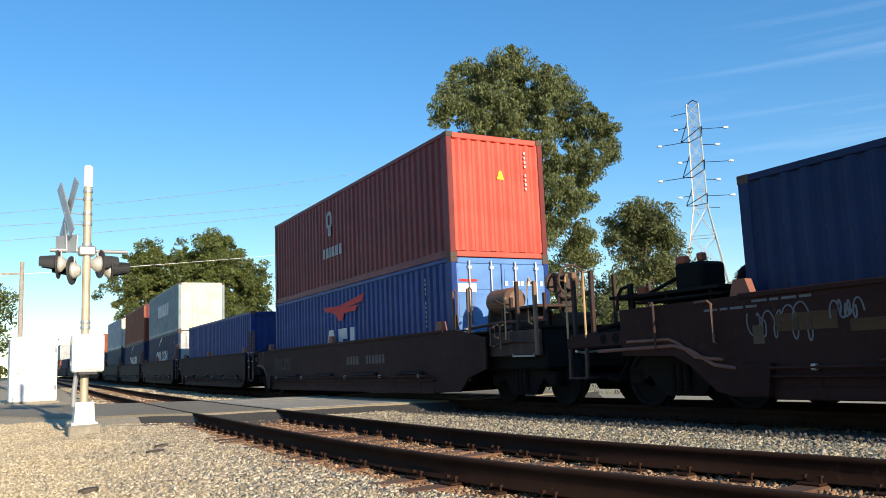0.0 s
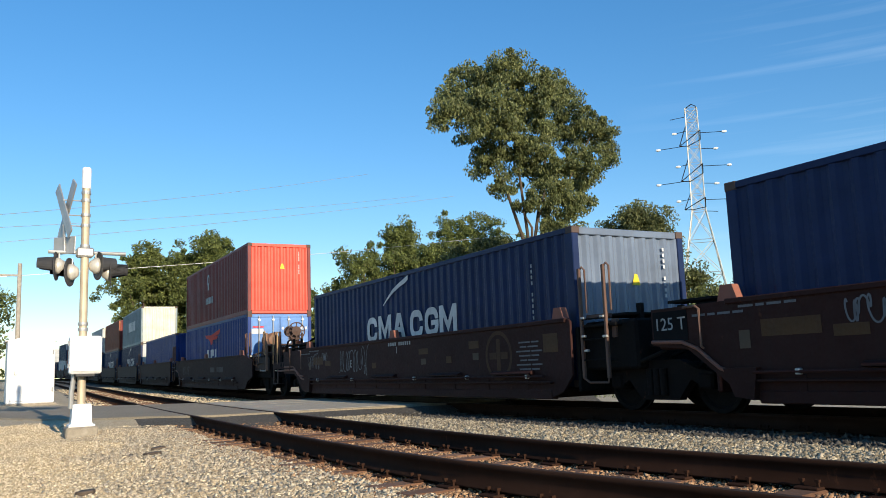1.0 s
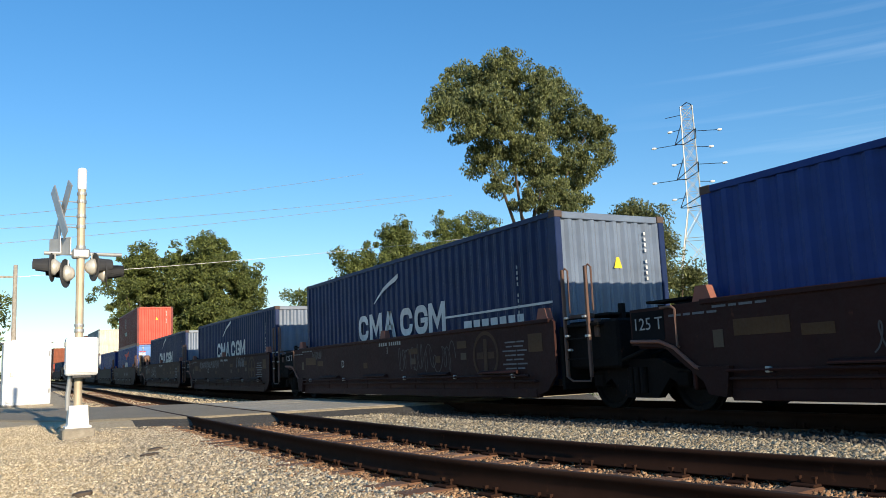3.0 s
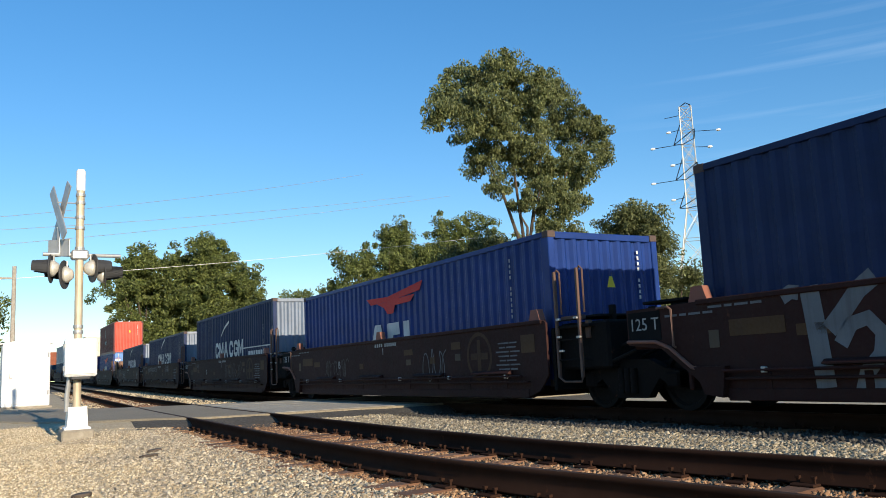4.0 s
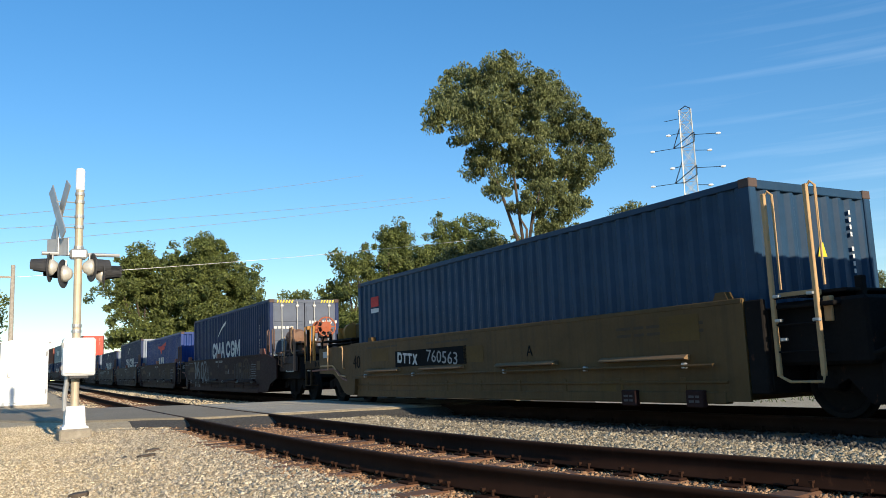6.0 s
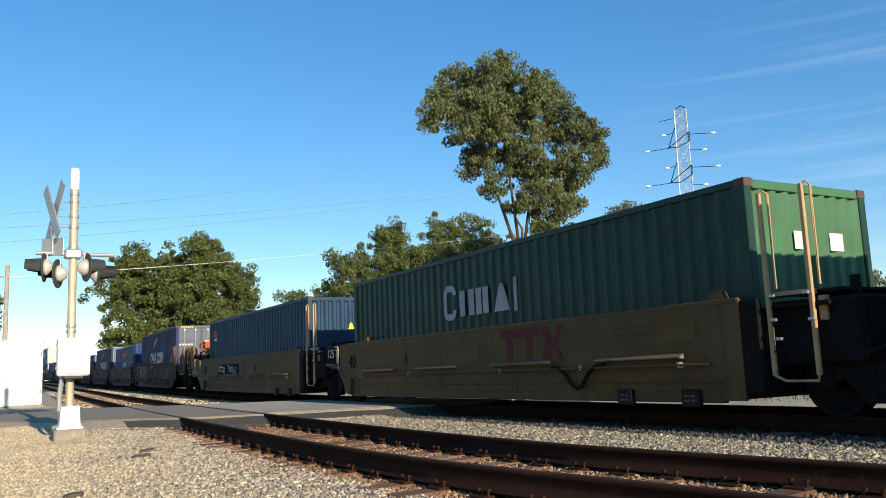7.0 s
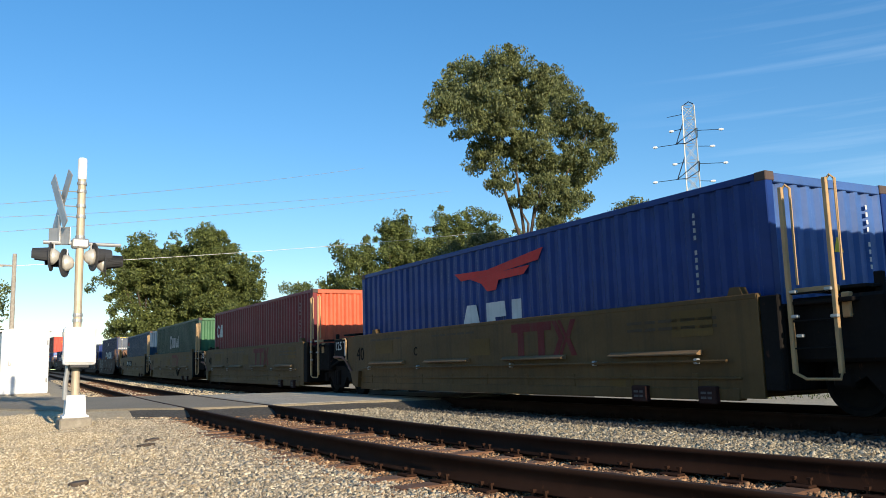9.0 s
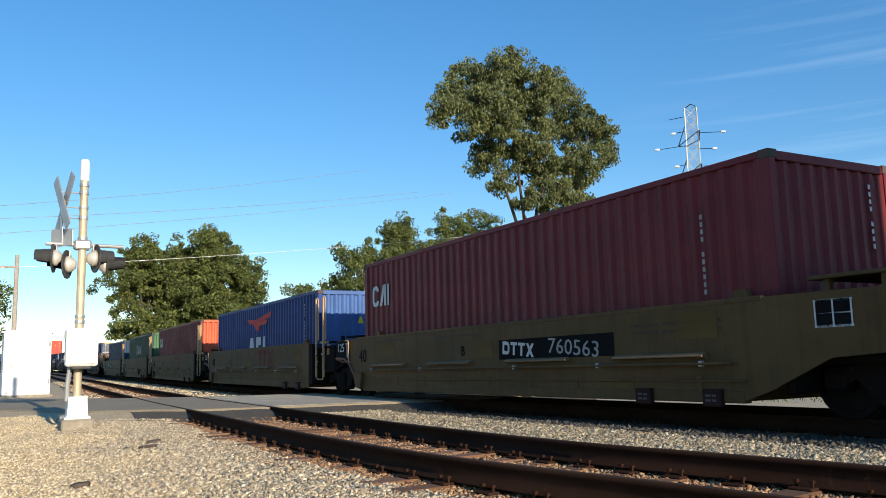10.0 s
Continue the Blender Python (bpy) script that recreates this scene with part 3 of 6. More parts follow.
GUM = [(-1.5, 20.8, 2.1), (-4.6, 19.3, 2.4), (-6.6, 17.3, 1.5), (-5.5, 18.1, 1.6), (-3.3, 17.5, 2.8), (0.6, 20.1, 2.4), (3.3, 20.0, 2.1), (-0.1, 17.3, 2.8),
       (3.9, 17.8, 2.6), (6.6, 17.6, 1.9), (-2.6, 15.0, 2.4), (1.2, 14.8, 2.8), (4.8, 14.9, 2.1), (7.2, 16.0, 1.4), (-1.8, 12.9, 1.4),
       (1.5, 12.4, 2.4), (3.7, 11.7, 1.6), (2.1, 10.4, 1.6), (-0.5, 11.5, 0.9), (4.1, 13.8, 1.9), (3.9, 9.6, 1.4), (5.0, 12.0, 1.2), (1.0, 9.0, 1.0)]
grs = random.Random(8)
tree("tall gum tree with a leaning open crown and pale trunk", (-45, 33, -0.7), [(-45 * (f - 1), (33 + y) * f - 33, z * f + 0.45, r * (0.90 if z > 14.5 else 0.72)) for (y, z, r), f in ((q, grs.uniform(0.955, 1.045)) for q in GUM)],
     115000, 0.21, M_LEAF_GUM, M_BARK, 0.36, 9.4, 21, 1.1, 0.50, 150)


def mound(rng, w, d, z0, z1, n, r):
    """Lobes of a rounded crown."""
    out = []
    for _ in range(n):
        f = rng.random()
        z = z0 + (z1 + 0.6 - z0) * f
        k = math.sqrt(max(0.05, 1 - (2 * f - 0.75) ** 2 * 0.55))
        a = rng.uniform(0, 6.283)
        q = rng.random() ** 0.38 * k * 1.22
        out.append((d * q * math.cos(a), w * q * math.sin(a), z, r * rng.uniform(0.7, 1.25)))
    return out


def wood(x, y, w, z0, z1, n, r, count, seed, leaf=None, label="broad dense green tree behind the railway", size=0.30, group="trees behind the railway"):
    rng = random.Random(seed)
    tree(label, (x, y, -0.9), mound(rng, w, w * 0.8, z0, z1, n, r), int(count * 2.0), size, leaf or M_LEAF_OAK, M_BARKDARK, 0.3 + 0.012 * z1, z0 + 0.8, seed, 0.2, 0.80, 100, group, 1.5)


PINE = "dull green pine with a ragged top"
# the rounded pair beyond the crossing
wood(-116, 20.9, 3.2, 5.0, 17.0, 20, 2.4, 22000, 31, size=0.42)
wood(-116, 29.4, 5.2, 3.6, 19.0, 34, 2.7, 42000, 32, size=0.42)
wood(-119, 25.6, 4.0, 4.3, 16.2, 20, 2.6, 20000, 53, size=0.42)
wood(-113, 34.3, 2.9, 2.9, 13.4, 18, 2.4, 18000, 33, size=0.42)
wood(-104, 30.2, 3.0, 1.5, 7.0, 12, 2.0, 9000, 46, size=0.36)
# the taller stand to its right
wood(-92, 35.2, 1.9, 2.0, 10.4, 12, 1.4, 8000, 61, size=0.36)
wood(-92, 41.6, 2.6, 4.0, 16.4, 22, 1.8, 16000, 34, size=0.36)
wood(-93, 46.6, 4.2, 2.0, 15.4, 24, 2.3, 18000, 62, size=0.36)
wood(-92, 51.6, 2.0, 4.0, 16.8, 16, 1.8, 12000, 66, size=0.36)
wood(-95, 49.2, 1.5, 9.0, 19.2, 12, 1.45, 10000, 35, size=0.36)
wood(-92, 54.8, 2.5, 3.0, 19.5, 24, 1.8, 16000, 63, size=0.36)
wood(-92, 60.8, 4.4, 3.0, 20.6, 34, 2.2, 26000, 36, size=0.36)
wood(-98, 70.0, 5.2, 3.0, 18.5, 24, 2.6, 17000, 37, size=0.42)
# pines and young gums nearer the line
wood(-55, 52.6, 3.0, 6.0, 14.0, 22, 1.35, 20000, 38, M_LEAF_PINE, PINE, 0.28)
wood(-56, 51.2, 3.6, 2.0, 8.4, 18, 1.5, 14000, 47, M_LEAF_PINE, PINE, 0.30)
wood(-56, 57.6, 1.7, 2.0, 10.0, 10, 1.3, 8000, 64, M_LEAF_PINE, PINE, 0.30)
wood(-60, 40.6, 2.6, 3.0, 11.0, 18, 1.5, 13000, 51, M_LEAF_PINE, PINE, 0.30)
wood(-61, 36.4, 2.0, 2.0, 10.0, 14, 1.4, 9000, 52, M_LEAF_PINE, PINE, 0.30)
wood(-48, 38.9, 1.1, 3.5, 9.2, 8, 0.9, 3600, 40, M_LEAF_GUM, "young gum with thin grey-green foliage", 0.24)
wood(-50, 43.0, 2.2, 1.0, 5.2, 10, 1.3, 6000, 65, M_LEAF_GUM, "young gum with thin grey-green foliage", 0.26)
wood(-58, 66.0, 3.6, 1.5, 7.0, 14, 1.9, 9000, 39, M_LEAF_PINE, PINE, 0.32)
# the far row beyond the pylon
for k, (y, w, top) in enumerate(((80, 4.0, 9.4), (88, 3.6, 11.4), (96.5, 4.2, 13.2), (104.5, 3.8, 13.4), (112, 3.8, 12.0), (121, 4.5, 12.6), (131, 5.0, 11.8))):
    wood(-75, y, w, 1.5, top, 20, 1.9, 12000, 70 + k, M_LEAF_PINE if k % 2 else None, PINE if k % 2 else "broad dense green tree behind the railway", 0.36)
# low growth that closes the far distance
wood(-70, -1.8, 3.4, 1.5, 7.4, 20, 1.8, 15000, 41)
wood(-128, 27, 4.0, 2.0, 9.0, 16, 2.5, 9000, 43)
wood(-140, 28, 5.0, 1.5, 6.5, 14, 2.5, 7000, 44)
wood(-100, 38, 5.0, 1.5, 6.5, 14, 2.5, 7000, 45)
wood(-170, 32, 6.0, 1.5, 7.5, 16, 3.0, 8000, 48)
wood(-190, 40, 8.0, 1.5, 8.5, 16, 3.0, 8000, 49)


# ---- containers ----
CL, CW = 12.192, 2.438


def corrugated(bm, length, z0, z1, pitch, depth):
    """A trapezoid sheet along x that faces +y at y = 0 and recedes by depth."""
    n = int(round(length / pitch))
    p = length / n
    xs, ys = [], []
    for i in range(n):
        a = -length / 2 + i * p
        xs += [a, a + 0.26 * p, a + 0.5 * p, a + 0.76 * p]
        ys += [0, 0, -depth, -depth]
    xs.append(length / 2), ys.append(0)
    rng = random.Random(17)
    for i in range(4, len(xs) - 4, 4):
        k = rng.gauss(0, 0.0016)
        for j in range(4):
            ys[i + j] += k
    lo = [bm.verts.new((x, y, z0)) for x, y in zip(xs, ys)]
    hi = [bm.verts.new((x, y, z1)) for x, y in zip(xs, ys)]
    for i in range(len(xs) - 1):
        bm.faces.new((lo[i], lo[i + 1], hi[i + 1], hi[i]))


def container(label, mat, H=2.591, doors="", end_mat=None, group="shipping containers on the train"):
    """A forty-foot box, front end towards +x; doors: "rear" puts the leaves on the -x end."""
    t = thing("shipping_container", label, "container", group)
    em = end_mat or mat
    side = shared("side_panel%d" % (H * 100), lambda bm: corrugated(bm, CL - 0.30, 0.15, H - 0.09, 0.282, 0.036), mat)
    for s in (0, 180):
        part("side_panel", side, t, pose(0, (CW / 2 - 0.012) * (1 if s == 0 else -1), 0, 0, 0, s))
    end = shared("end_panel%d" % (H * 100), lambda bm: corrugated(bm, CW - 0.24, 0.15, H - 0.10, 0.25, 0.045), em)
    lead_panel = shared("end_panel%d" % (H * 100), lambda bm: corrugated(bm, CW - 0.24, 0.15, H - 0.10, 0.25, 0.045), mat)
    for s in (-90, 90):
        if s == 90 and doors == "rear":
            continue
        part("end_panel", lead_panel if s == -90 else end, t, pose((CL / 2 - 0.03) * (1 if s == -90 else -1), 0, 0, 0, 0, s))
    post = shared("corner_post%d" % (H * 100), lambda bm: chamfer_box(bm, -0.085, 0.085, -0.065, 0.065, 0.10, H - 0.10, 0.012), mat)
    cast = shared("corner_casting", lambda bm: chamfer_box(bm, -0.089, 0.089, -0.081, 0.081, 0.0, 0.118, 0.01), paint("worn_casting_" + mat.name, (0.09, 0.06, 0.05), 0.7, 0.4, 0.6))
    for sx in (-1, 1):
        for sy in (-1, 1):
            part("corner_post", post, t, pose(sx * (CL / 2 - 0.088), sy * (CW / 2 - 0.067), 0))
            for z in (-0.004, H - 0.114):
                part("corner_casting", cast, t, pose(sx * (CL / 2 - 0.086), sy * (CW / 2 - 0.078), z))
    rail_t = shared("top_rail", lambda bm: chamfer_box(bm, -CL / 2 + 0.17, CL / 2 - 0.17, -0.03, 0.03, -0.09, 0.0, 0.008), mat)
    rail_b = shared("bottom_rail", lambda bm: chamfer_box(bm, -CL / 2 + 0.17, CL / 2 - 0.17, -0.025, 0.025, 0.0, 0.16, 0.008), mat)
    for sy in (-1, 1):
        part("top_rail", rail_t, t, pose(0, sy * (CW / 2 - 0.030), H - 0.004))
        part("bottom_rail", rail_b, t, pose(0, sy * (CW / 2 - 0.030), 0.012))
    head = shared("end_rail", lambda bm: chamfer_box(bm, -0.05, 0.05, -CW / 2 + 0.16, CW / 2 - 0.16, 0.0, 0.115, 0.008), em)
    for sx in (-1, 1):
        part("end_header", head, t, pose(sx * (CL / 2 - 0.062), 0, H - 0.125))
        part("end_sill", head, t, pose(sx * (CL / 2 - 0.062), 0, 0.02))
    part("roof", shared("roof", lambda bm: chamfer_box(bm, -CL / 2 + 0.1, CL / 2 - 0.1, -CW / 2 + 0.06, CW / 2 - 0.06, -0.03, 0.0, 0.006), mat), t, pose(0, 0, H - 0.012))
    part("underframe", shared("underframe", lambda bm: chamfer_box(bm, -CL / 2 + 0.1, CL / 2 - 0.1, -CW / 2 + 0.08, CW / 2 - 0.08, 0.0, 0.1, 0.006), M_BLACKSTEEL), t, pose(0, 0, 0.03))
    if doors == "rear":
        def leaf(bm):
            chamfer_box(bm, -0.03, 0.02, -0.555, 0.555, 0.16, H - 0.13, 0.01)
            for z in np.linspace(0.2, H - 0.17, 5)[:-1]:
                chamfer_box(bm, -0.042, -0.022, -0.50, 0.50, z + 0.05, z + (H - 0.37) / 4 - 0.05, 0.008)
        dm = shared("door%d" % (H * 100), leaf, em)

        def rod(bm):
            tube(bm, [(0, 0, 0.1), (0, 0, H - 0.08)], 0.021, 8)
            for z in (0.20, 0.75, 1.5, H - 0.25):
                box(bm, -0.035, 0.04, -0.045, 0.045, z, z + 0.06)
            box(bm, -0.05, -0.02, -0.02, 0.34, 1.02, 1.06)
        rm = shared("lock_rod%d" % (H * 100), rod, M_GALV)
        for sy in (-1, 1):
            d = part("door", dm, t, pose(-CL / 2 + 0.045, sy * 0.565, 0))
            for dy in (-0.29, 0.24):
                part("lock_rod", rm, d, pose(-0.075, dy, 0))
    return t


def on_side(t, name, me, x, z, y=CW / 2 + 0.001):
    return part(name, me, t, pose(x, y, z))


def ring(bm, x, z, w, h, th, gap=True, square=False):
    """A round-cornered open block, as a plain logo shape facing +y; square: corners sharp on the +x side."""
    r = 0.40 * min(w, h)
    corners = [(w / 2 - r, h / 2 - r, 0), (-w / 2 + r, h / 2 - r, 90), (-w / 2 + r, -h / 2 + r, 180), (w / 2 - r, -h / 2 + r, 270)]
    o, i = [], []
    for cx, cz, a0 in corners:
        for k in range(6):
            a = radians(a0 + 18 * k)
            if square and cx > 0:
                px, pz = math.copysign(w / 2, cx), math.copysign(h / 2, cz)
                o.append((px, pz) if 0 < k < 5 else ((px, cz) if (k == 0) == (a0 == 0) else (cx, pz)))
            else:
                o.append((cx + r * math.cos(a), cz + r * math.sin(a)))
            ri = max(r - th, 0.02)
            i.append((cx + ri * math.cos(a) + (r - th - ri) * math.copysign(1, cx), cz + ri * math.sin(a) + (r - th - ri) * math.copysign(1, cz)))
    for a in range(24):
        b = (a + 1) % 24
        if gap and a == 11:
            continue
        vs = [bm.verts.new((x + p[0], 0, z + p[1])) for p in (o[a], o[b], i[b], i[a])]
        if (vs[0].co - vs[1].co).length < 1e-6:
            bm.verts.remove(vs[0])
            vs = vs[1:]
        bm.faces.new(vs)


def flat(bm, pts):
    bm.faces.new([bm.verts.new((x, 0, z)) for x, z in pts])


def logo_blocks(bm):
    """Six white blocks of a shipping line's mark; x runs from +2.25 down to -2.2."""
    h = 0.62

    def tall(x, w):
        flat(bm, [(x + w / 2, -h / 2), (x + w / 2, h / 2), (x + w * 0.28, h / 2), (x + w * 0.28, -h / 2)])
        flat(bm, [(x - w / 2, -h / 2), (x - w / 2, h / 2), (x - w * 0.28, h / 2), (x - w * 0.28, -h / 2)])
        flat(bm, [(x + w * 0.28, h / 2), (x, -h * 0.05), (x, -h * 0.42), (x + w * 0.28, h * 0.12)])
        flat(bm, [(x - w * 0.28, h / 2), (x, -h * 0.05), (x, -h * 0.42), (x - w * 0.28, h * 0.12)])
    ring(bm, 1.98, 0, 0.60, h, 0.15)
    tall(1.24, 0.72)
    flat(bm, [(0.80, -h / 2), (0.56, h / 2), (0.36, h / 2), (0.62, -h / 2)])
    flat(bm, [(0.12, -h / 2), (0.36, h / 2), (0.50, h / 2), (0.30, -h / 2)])
    flat(bm, [(0.62, -h * 0.2), (0.58, -h * 0.02), (0.3, -h * 0.02), (0.25, -h * 0.2)])
    ring(bm, -0.42, 0, 0.62, h, 0.15)
    ring(bm, -1.14, 0, 0.62, h, 0.15)
    flat(bm, [(-1.12, 0.035), (-1.30, 0.035), (-1.30, -0.07), (-1.12, -0.07)])
    flat(bm, [(-1.302, 0.035), (-1.45, 0.035), (-1.45, -0.06), (-1.302, -0.06)])
    tall(-1.86, 0.74)


def swoosh(bm):
    pts = [(1.30, 0.0, 0.03), (1.05, 0.14, 0.06), (0.75, 0.29, 0.09), (0.4, 0.40, 0.10), (0.1, 0.47, 0.12), (-0.06, 0.53, 0.10)]
    for (x, z, w), (x2, z2, w2) in zip(pts, pts[1:]):
        flat(bm, [(x, z - w / 2), (x, z + w / 2), (x2, z2 + w2 / 2), (x2, z2 - w2 / 2)])


def eagle(bm):
    flat(bm, [(1.5, 0.10), (0.3, 0.06), (0.2, -0.05), (1.25, -0.06)])
    flat(bm, [(0.3, 0.06), (-1.5, 0.26), (-1.35, 0.06), (-0.25, -0.02), (0.2, -0.05)])
    flat(bm, [(0.9, -0.06), (0.2, -0.05), (-0.25, -0.02), (-1.1, 0.0), (-0.9, -0.14), (0.5, -0.18)])
    flat(bm, [(0.5, -0.18), (-0.1, -0.16), (0.0, -0.34), (0.3, -0.34)])


def three_blocks(bm):
    flat(bm, [(1.24, -0.28), (1.0, 0.28), (0.66, 0.28), (0.48, -0.28)])
    flat(bm, [(0.30, -0.28), (0.30, 0.28), (-0.32, 0.28), (-0.36, 0.0), (0.0, 0.0), (0.0, -0.28)])
    flat(bm, [(-0.55, -0.28), (-0.55, 0.28), (-0.85, 0.28), (-0.85, -0.1), (-1.2, -0.1), (-1.2, -0.28)])


def bars(widths, h, gap=0.06):
    """A row of plain bars for marks that cannot be read."""
    def build(bm):
        tot = sum(widths) + gap * (len(widths) - 1)
        x = tot / 2
        for w in widths:
            flat(bm, [(x, -h / 2), (x, h / 2), (x - w, h / 2), (x - w, -h / 2)])
            x -= w + gap
    return build


def box_bars(t, mat, n=11, x=-4.9, z=1.55):
    """Small upright marks near the rear of the side."""
    me = pieces("mark_bars%d" % n, lambda bm: [flat(bm, [(0.022, -i * 0.10), (0.022, 0.062 - i * 0.10), (-0.022, 0.062 - i * 0.10), (-0.022, -i * 0.10)]) for i in range(n) if i != 4], mat)
    on_side(t, "mark_bar", me, x, z + 0.5)


def end_marks(t, H, yellow=True):
    """Warning triangle and upright marks on the rear end."""
    me = shared("warning_triangle", lambda bm: prism(bm, [(-0.09, 0), (0.09, 0), (0.03, 0.19), (-0.03, 0.19)], -0.004, 0.0, "yz"), M_WARN)
    if yellow:
        part("warning_triangle", me, t, pose(-CL / 2 + 0.026, -0.1, H - 0.95))
    me = pieces("end_marks", lambda bm: [box(bm, -0.004, 0.0, -0.02, 0.02, -i * 0.10, 0.06 - i * 0.10) for i in range(9) if i != 4], M_WHITE)
    part("mark_bar", me, t, pose(-CL / 2 + 0.026, -0.75, H - 0.35))


C_NAVY = paint("navy_container_paint", (0.0065, 0.0185, 0.068), 0.5, 0.22, 0.10, (0.028, 0.042, 0.085), spec=0.2)
C_BLUE = paint("bright_blue_container_paint", (0.006, 0.030, 0.155), 0.45, 0.2, 0.08, (0.03, 0.05, 0.12), spec=0.22)
C_STEEL = paint("dull_steel_blue_container_paint", (0.013, 0.042, 0.085), 0.5, 0.25, 0.12, (0.045, 0.065, 0.09), spec=0.2)
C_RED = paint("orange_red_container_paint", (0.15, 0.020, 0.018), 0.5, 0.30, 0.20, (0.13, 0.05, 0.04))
C_MAROON = paint("maroon_container_paint", (0.145, 0.009, 0.014), 0.5, 0.25, 0.08, (0.12, 0.05, 0.05))
C_BRICK = paint("brick_red_container_paint", (0.34, 0.055, 0.035), 0.5, 0.3, 0.15, (0.14, 0.06, 0.04))
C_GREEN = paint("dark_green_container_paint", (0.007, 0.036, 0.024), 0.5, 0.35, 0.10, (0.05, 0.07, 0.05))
C_GREY = paint("pale_grey_container_paint", (0.42, 0.43, 0.43), 0.5, 0.35, 0.20)
C_DOORGREY = paint("blue_grey_door_paint", (0.075, 0.092, 0.13), 0.5, 0.3, 0.12)
C_CREAM = paint("chalky_white_container_paint", (0.62, 0.58, 0.48), 0.55, 0.4, 0.35, (0.3, 0.2, 0.12))
C_RUST = paint("faded_rust_container_paint", (0.26, 0.075, 0.035), 0.6, 0.4, 0.35)
# blue and navy again for rear ends, lightened by painted-in sun and glint
C_PALEBLUE = paint("light_blue_end_paint", (0.10, 0.22, 0.48), 0.5, 0.3, 0.1)
C_NAVY_LIT = paint("slate_blue_end_paint", (0.12, 0.155, 0.215), 0.36, 0.3, 0.1, spec=0.6)

BASE = 0.36      # height of the well floor over the rail


def navy_box(H=2.591, doors="", end=None, logo_z=1.36, label="navy blue corrugated container with white block lettering"):
    t = container(label, C_NAVY, H, doors, end)
    on_side(t, "logo_block", pieces("logo_blocks", logo_blocks, M_WHITE), 0.0, logo_z)
    on_side(t, "logo_swoosh", pieces("logo_swoosh", swoosh, M_WHITE), 0.0, logo_z + 0.55)
    box_bars(t, M_GREYLETTER)
    if doors != "rear":
        end_marks(t, H)
    return t


def bird_mark_box(doors="", end=None):
    t = container("bright blue container with a red bird-like mark", C_BLUE, 2.591, doors, end)
    on_side(t, "logo_mark", pieces("logo_mark", eagle, M_REDLOGO), 0.0, 2.02)
    on_side(t, "logo_block", pieces("three_blocks", three_blocks, M_WHITE), 0.05, 1.18)
    box_bars(t, M_GREYLETTER, 11, -4.9, 1.7)
    if doors != "rear":
        end_marks(t, 2.591)
    return t


def block_mark_box(H, end=None, label="dark red corrugated container with a white block mark"):
    t = container(label, C_MAROON, H, "", end)

    def mark(bm):
        ring(bm, 0.22, 0, 0.42, 0.62, 0.12)
        flat(bm, [(-0.05, -0.31), (-0.28, 0.31), (-0.42, 0.31), (-0.20, -0.31)])
        flat(bm, [(-0.34, -0.31), (-0.34, 0.31), (-0.48, 0.31), (-0.48, -0.31)])
        flat(bm, [(-0.56, -0.31), (-0.56, 0.31), (-0.66, 0.31), (-0.66, -0.31)])
    part("logo_mark", pieces("logo_mark_cut", mark, M_WHITE), t, pose(5.25, CW / 2 + 0.001, 1.82 if H < 2.7 else 2.05) @ Matrix.Diagonal((0.84, 1, 0.80, 1)))
    box_bars(t, M_GREYLETTER, 11, -4.95, 1.7)
    end_marks(t, H, end is None)
    return t


# ---- well cars ----
def scrawl(seed, w, h, line=0.017):
    """One looping sprayed line."""
    rng = random.Random(seed)

    def build(bm):
        pts, x = [], w / 2
        while x > -w / 2:
            lw = rng.uniform(0.13, 0.25) * h / 0.6
            turn, ph, up = rng.uniform(4.0, 8.5) * rng.choice((1, -1)), rng.uniform(0, 6.3), h * rng.uniform(0.30, 0.5)
            for i in range(22):
                a = ph + turn * i / 21
                pts.append((x - lw * i / 21 + lw * 0.42 * math.cos(a), up * math.sin(a)))
            x -= lw
        pts = [tuple(sum(q[c] for q in pts[max(0, n - 2):n + 3]) / len(pts[max(0, n - 2):n + 3]) for c in (0, 1)) for n in range(len(pts))]
        rows = []
        for i, p in enumerate(pts):
            q, o = pts[min(i + 1, len(pts) - 1)], pts[max(i - 1, 0)]
            dx, dz = q[0] - o[0], q[1] - o[1]
            k = line / max(1e-4, math.hypot(dx, dz))
            rows.append((bm.verts.new((p[0] - dz * k, 0, p[1] + dx * k)), bm.verts.new((p[0] + dz * k, 0, p[1] - dx * k))))
        for (p, q), (r, s) in zip(rows, rows[1:]):
            bm.faces.new((p, q, s, r))
    return build


def wheelset(bm):
    for s in (-1, 1):
        n = bmesh.new()
        lathe(n, [(0.10, 0.66 * s), (0.10, 0.70 * s), (0.34, 0.735 * s), (0.37, 0.70 * s), (0.455, 0.685 * s), (0.455, 0.715 * s), (0.425, 0.725 * s), (0.42, 0.815 * s), (0.36, 0.82 * s), (0.33, 0.775 * s), (0.12, 0.80 * s), (0.10, 0.86 * s)], 28)
        add(bm, n)
    tube(bm, [(0, -1.02, 0), (0, 1.02, 0)], 0.085, 12)
    for k in range(6):
        a = k * math.pi / 3
        for s in (-1, 1):
            box(bm, 0.06 * math.cos(a) - 0.012, 0.06 * math.cos(a) + 0.012, 1.02 * s - 0.02, 1.02 * s + 0.02, 0.06 * math.sin(a) - 0.012, 0.06 * math.sin(a) + 0.012)


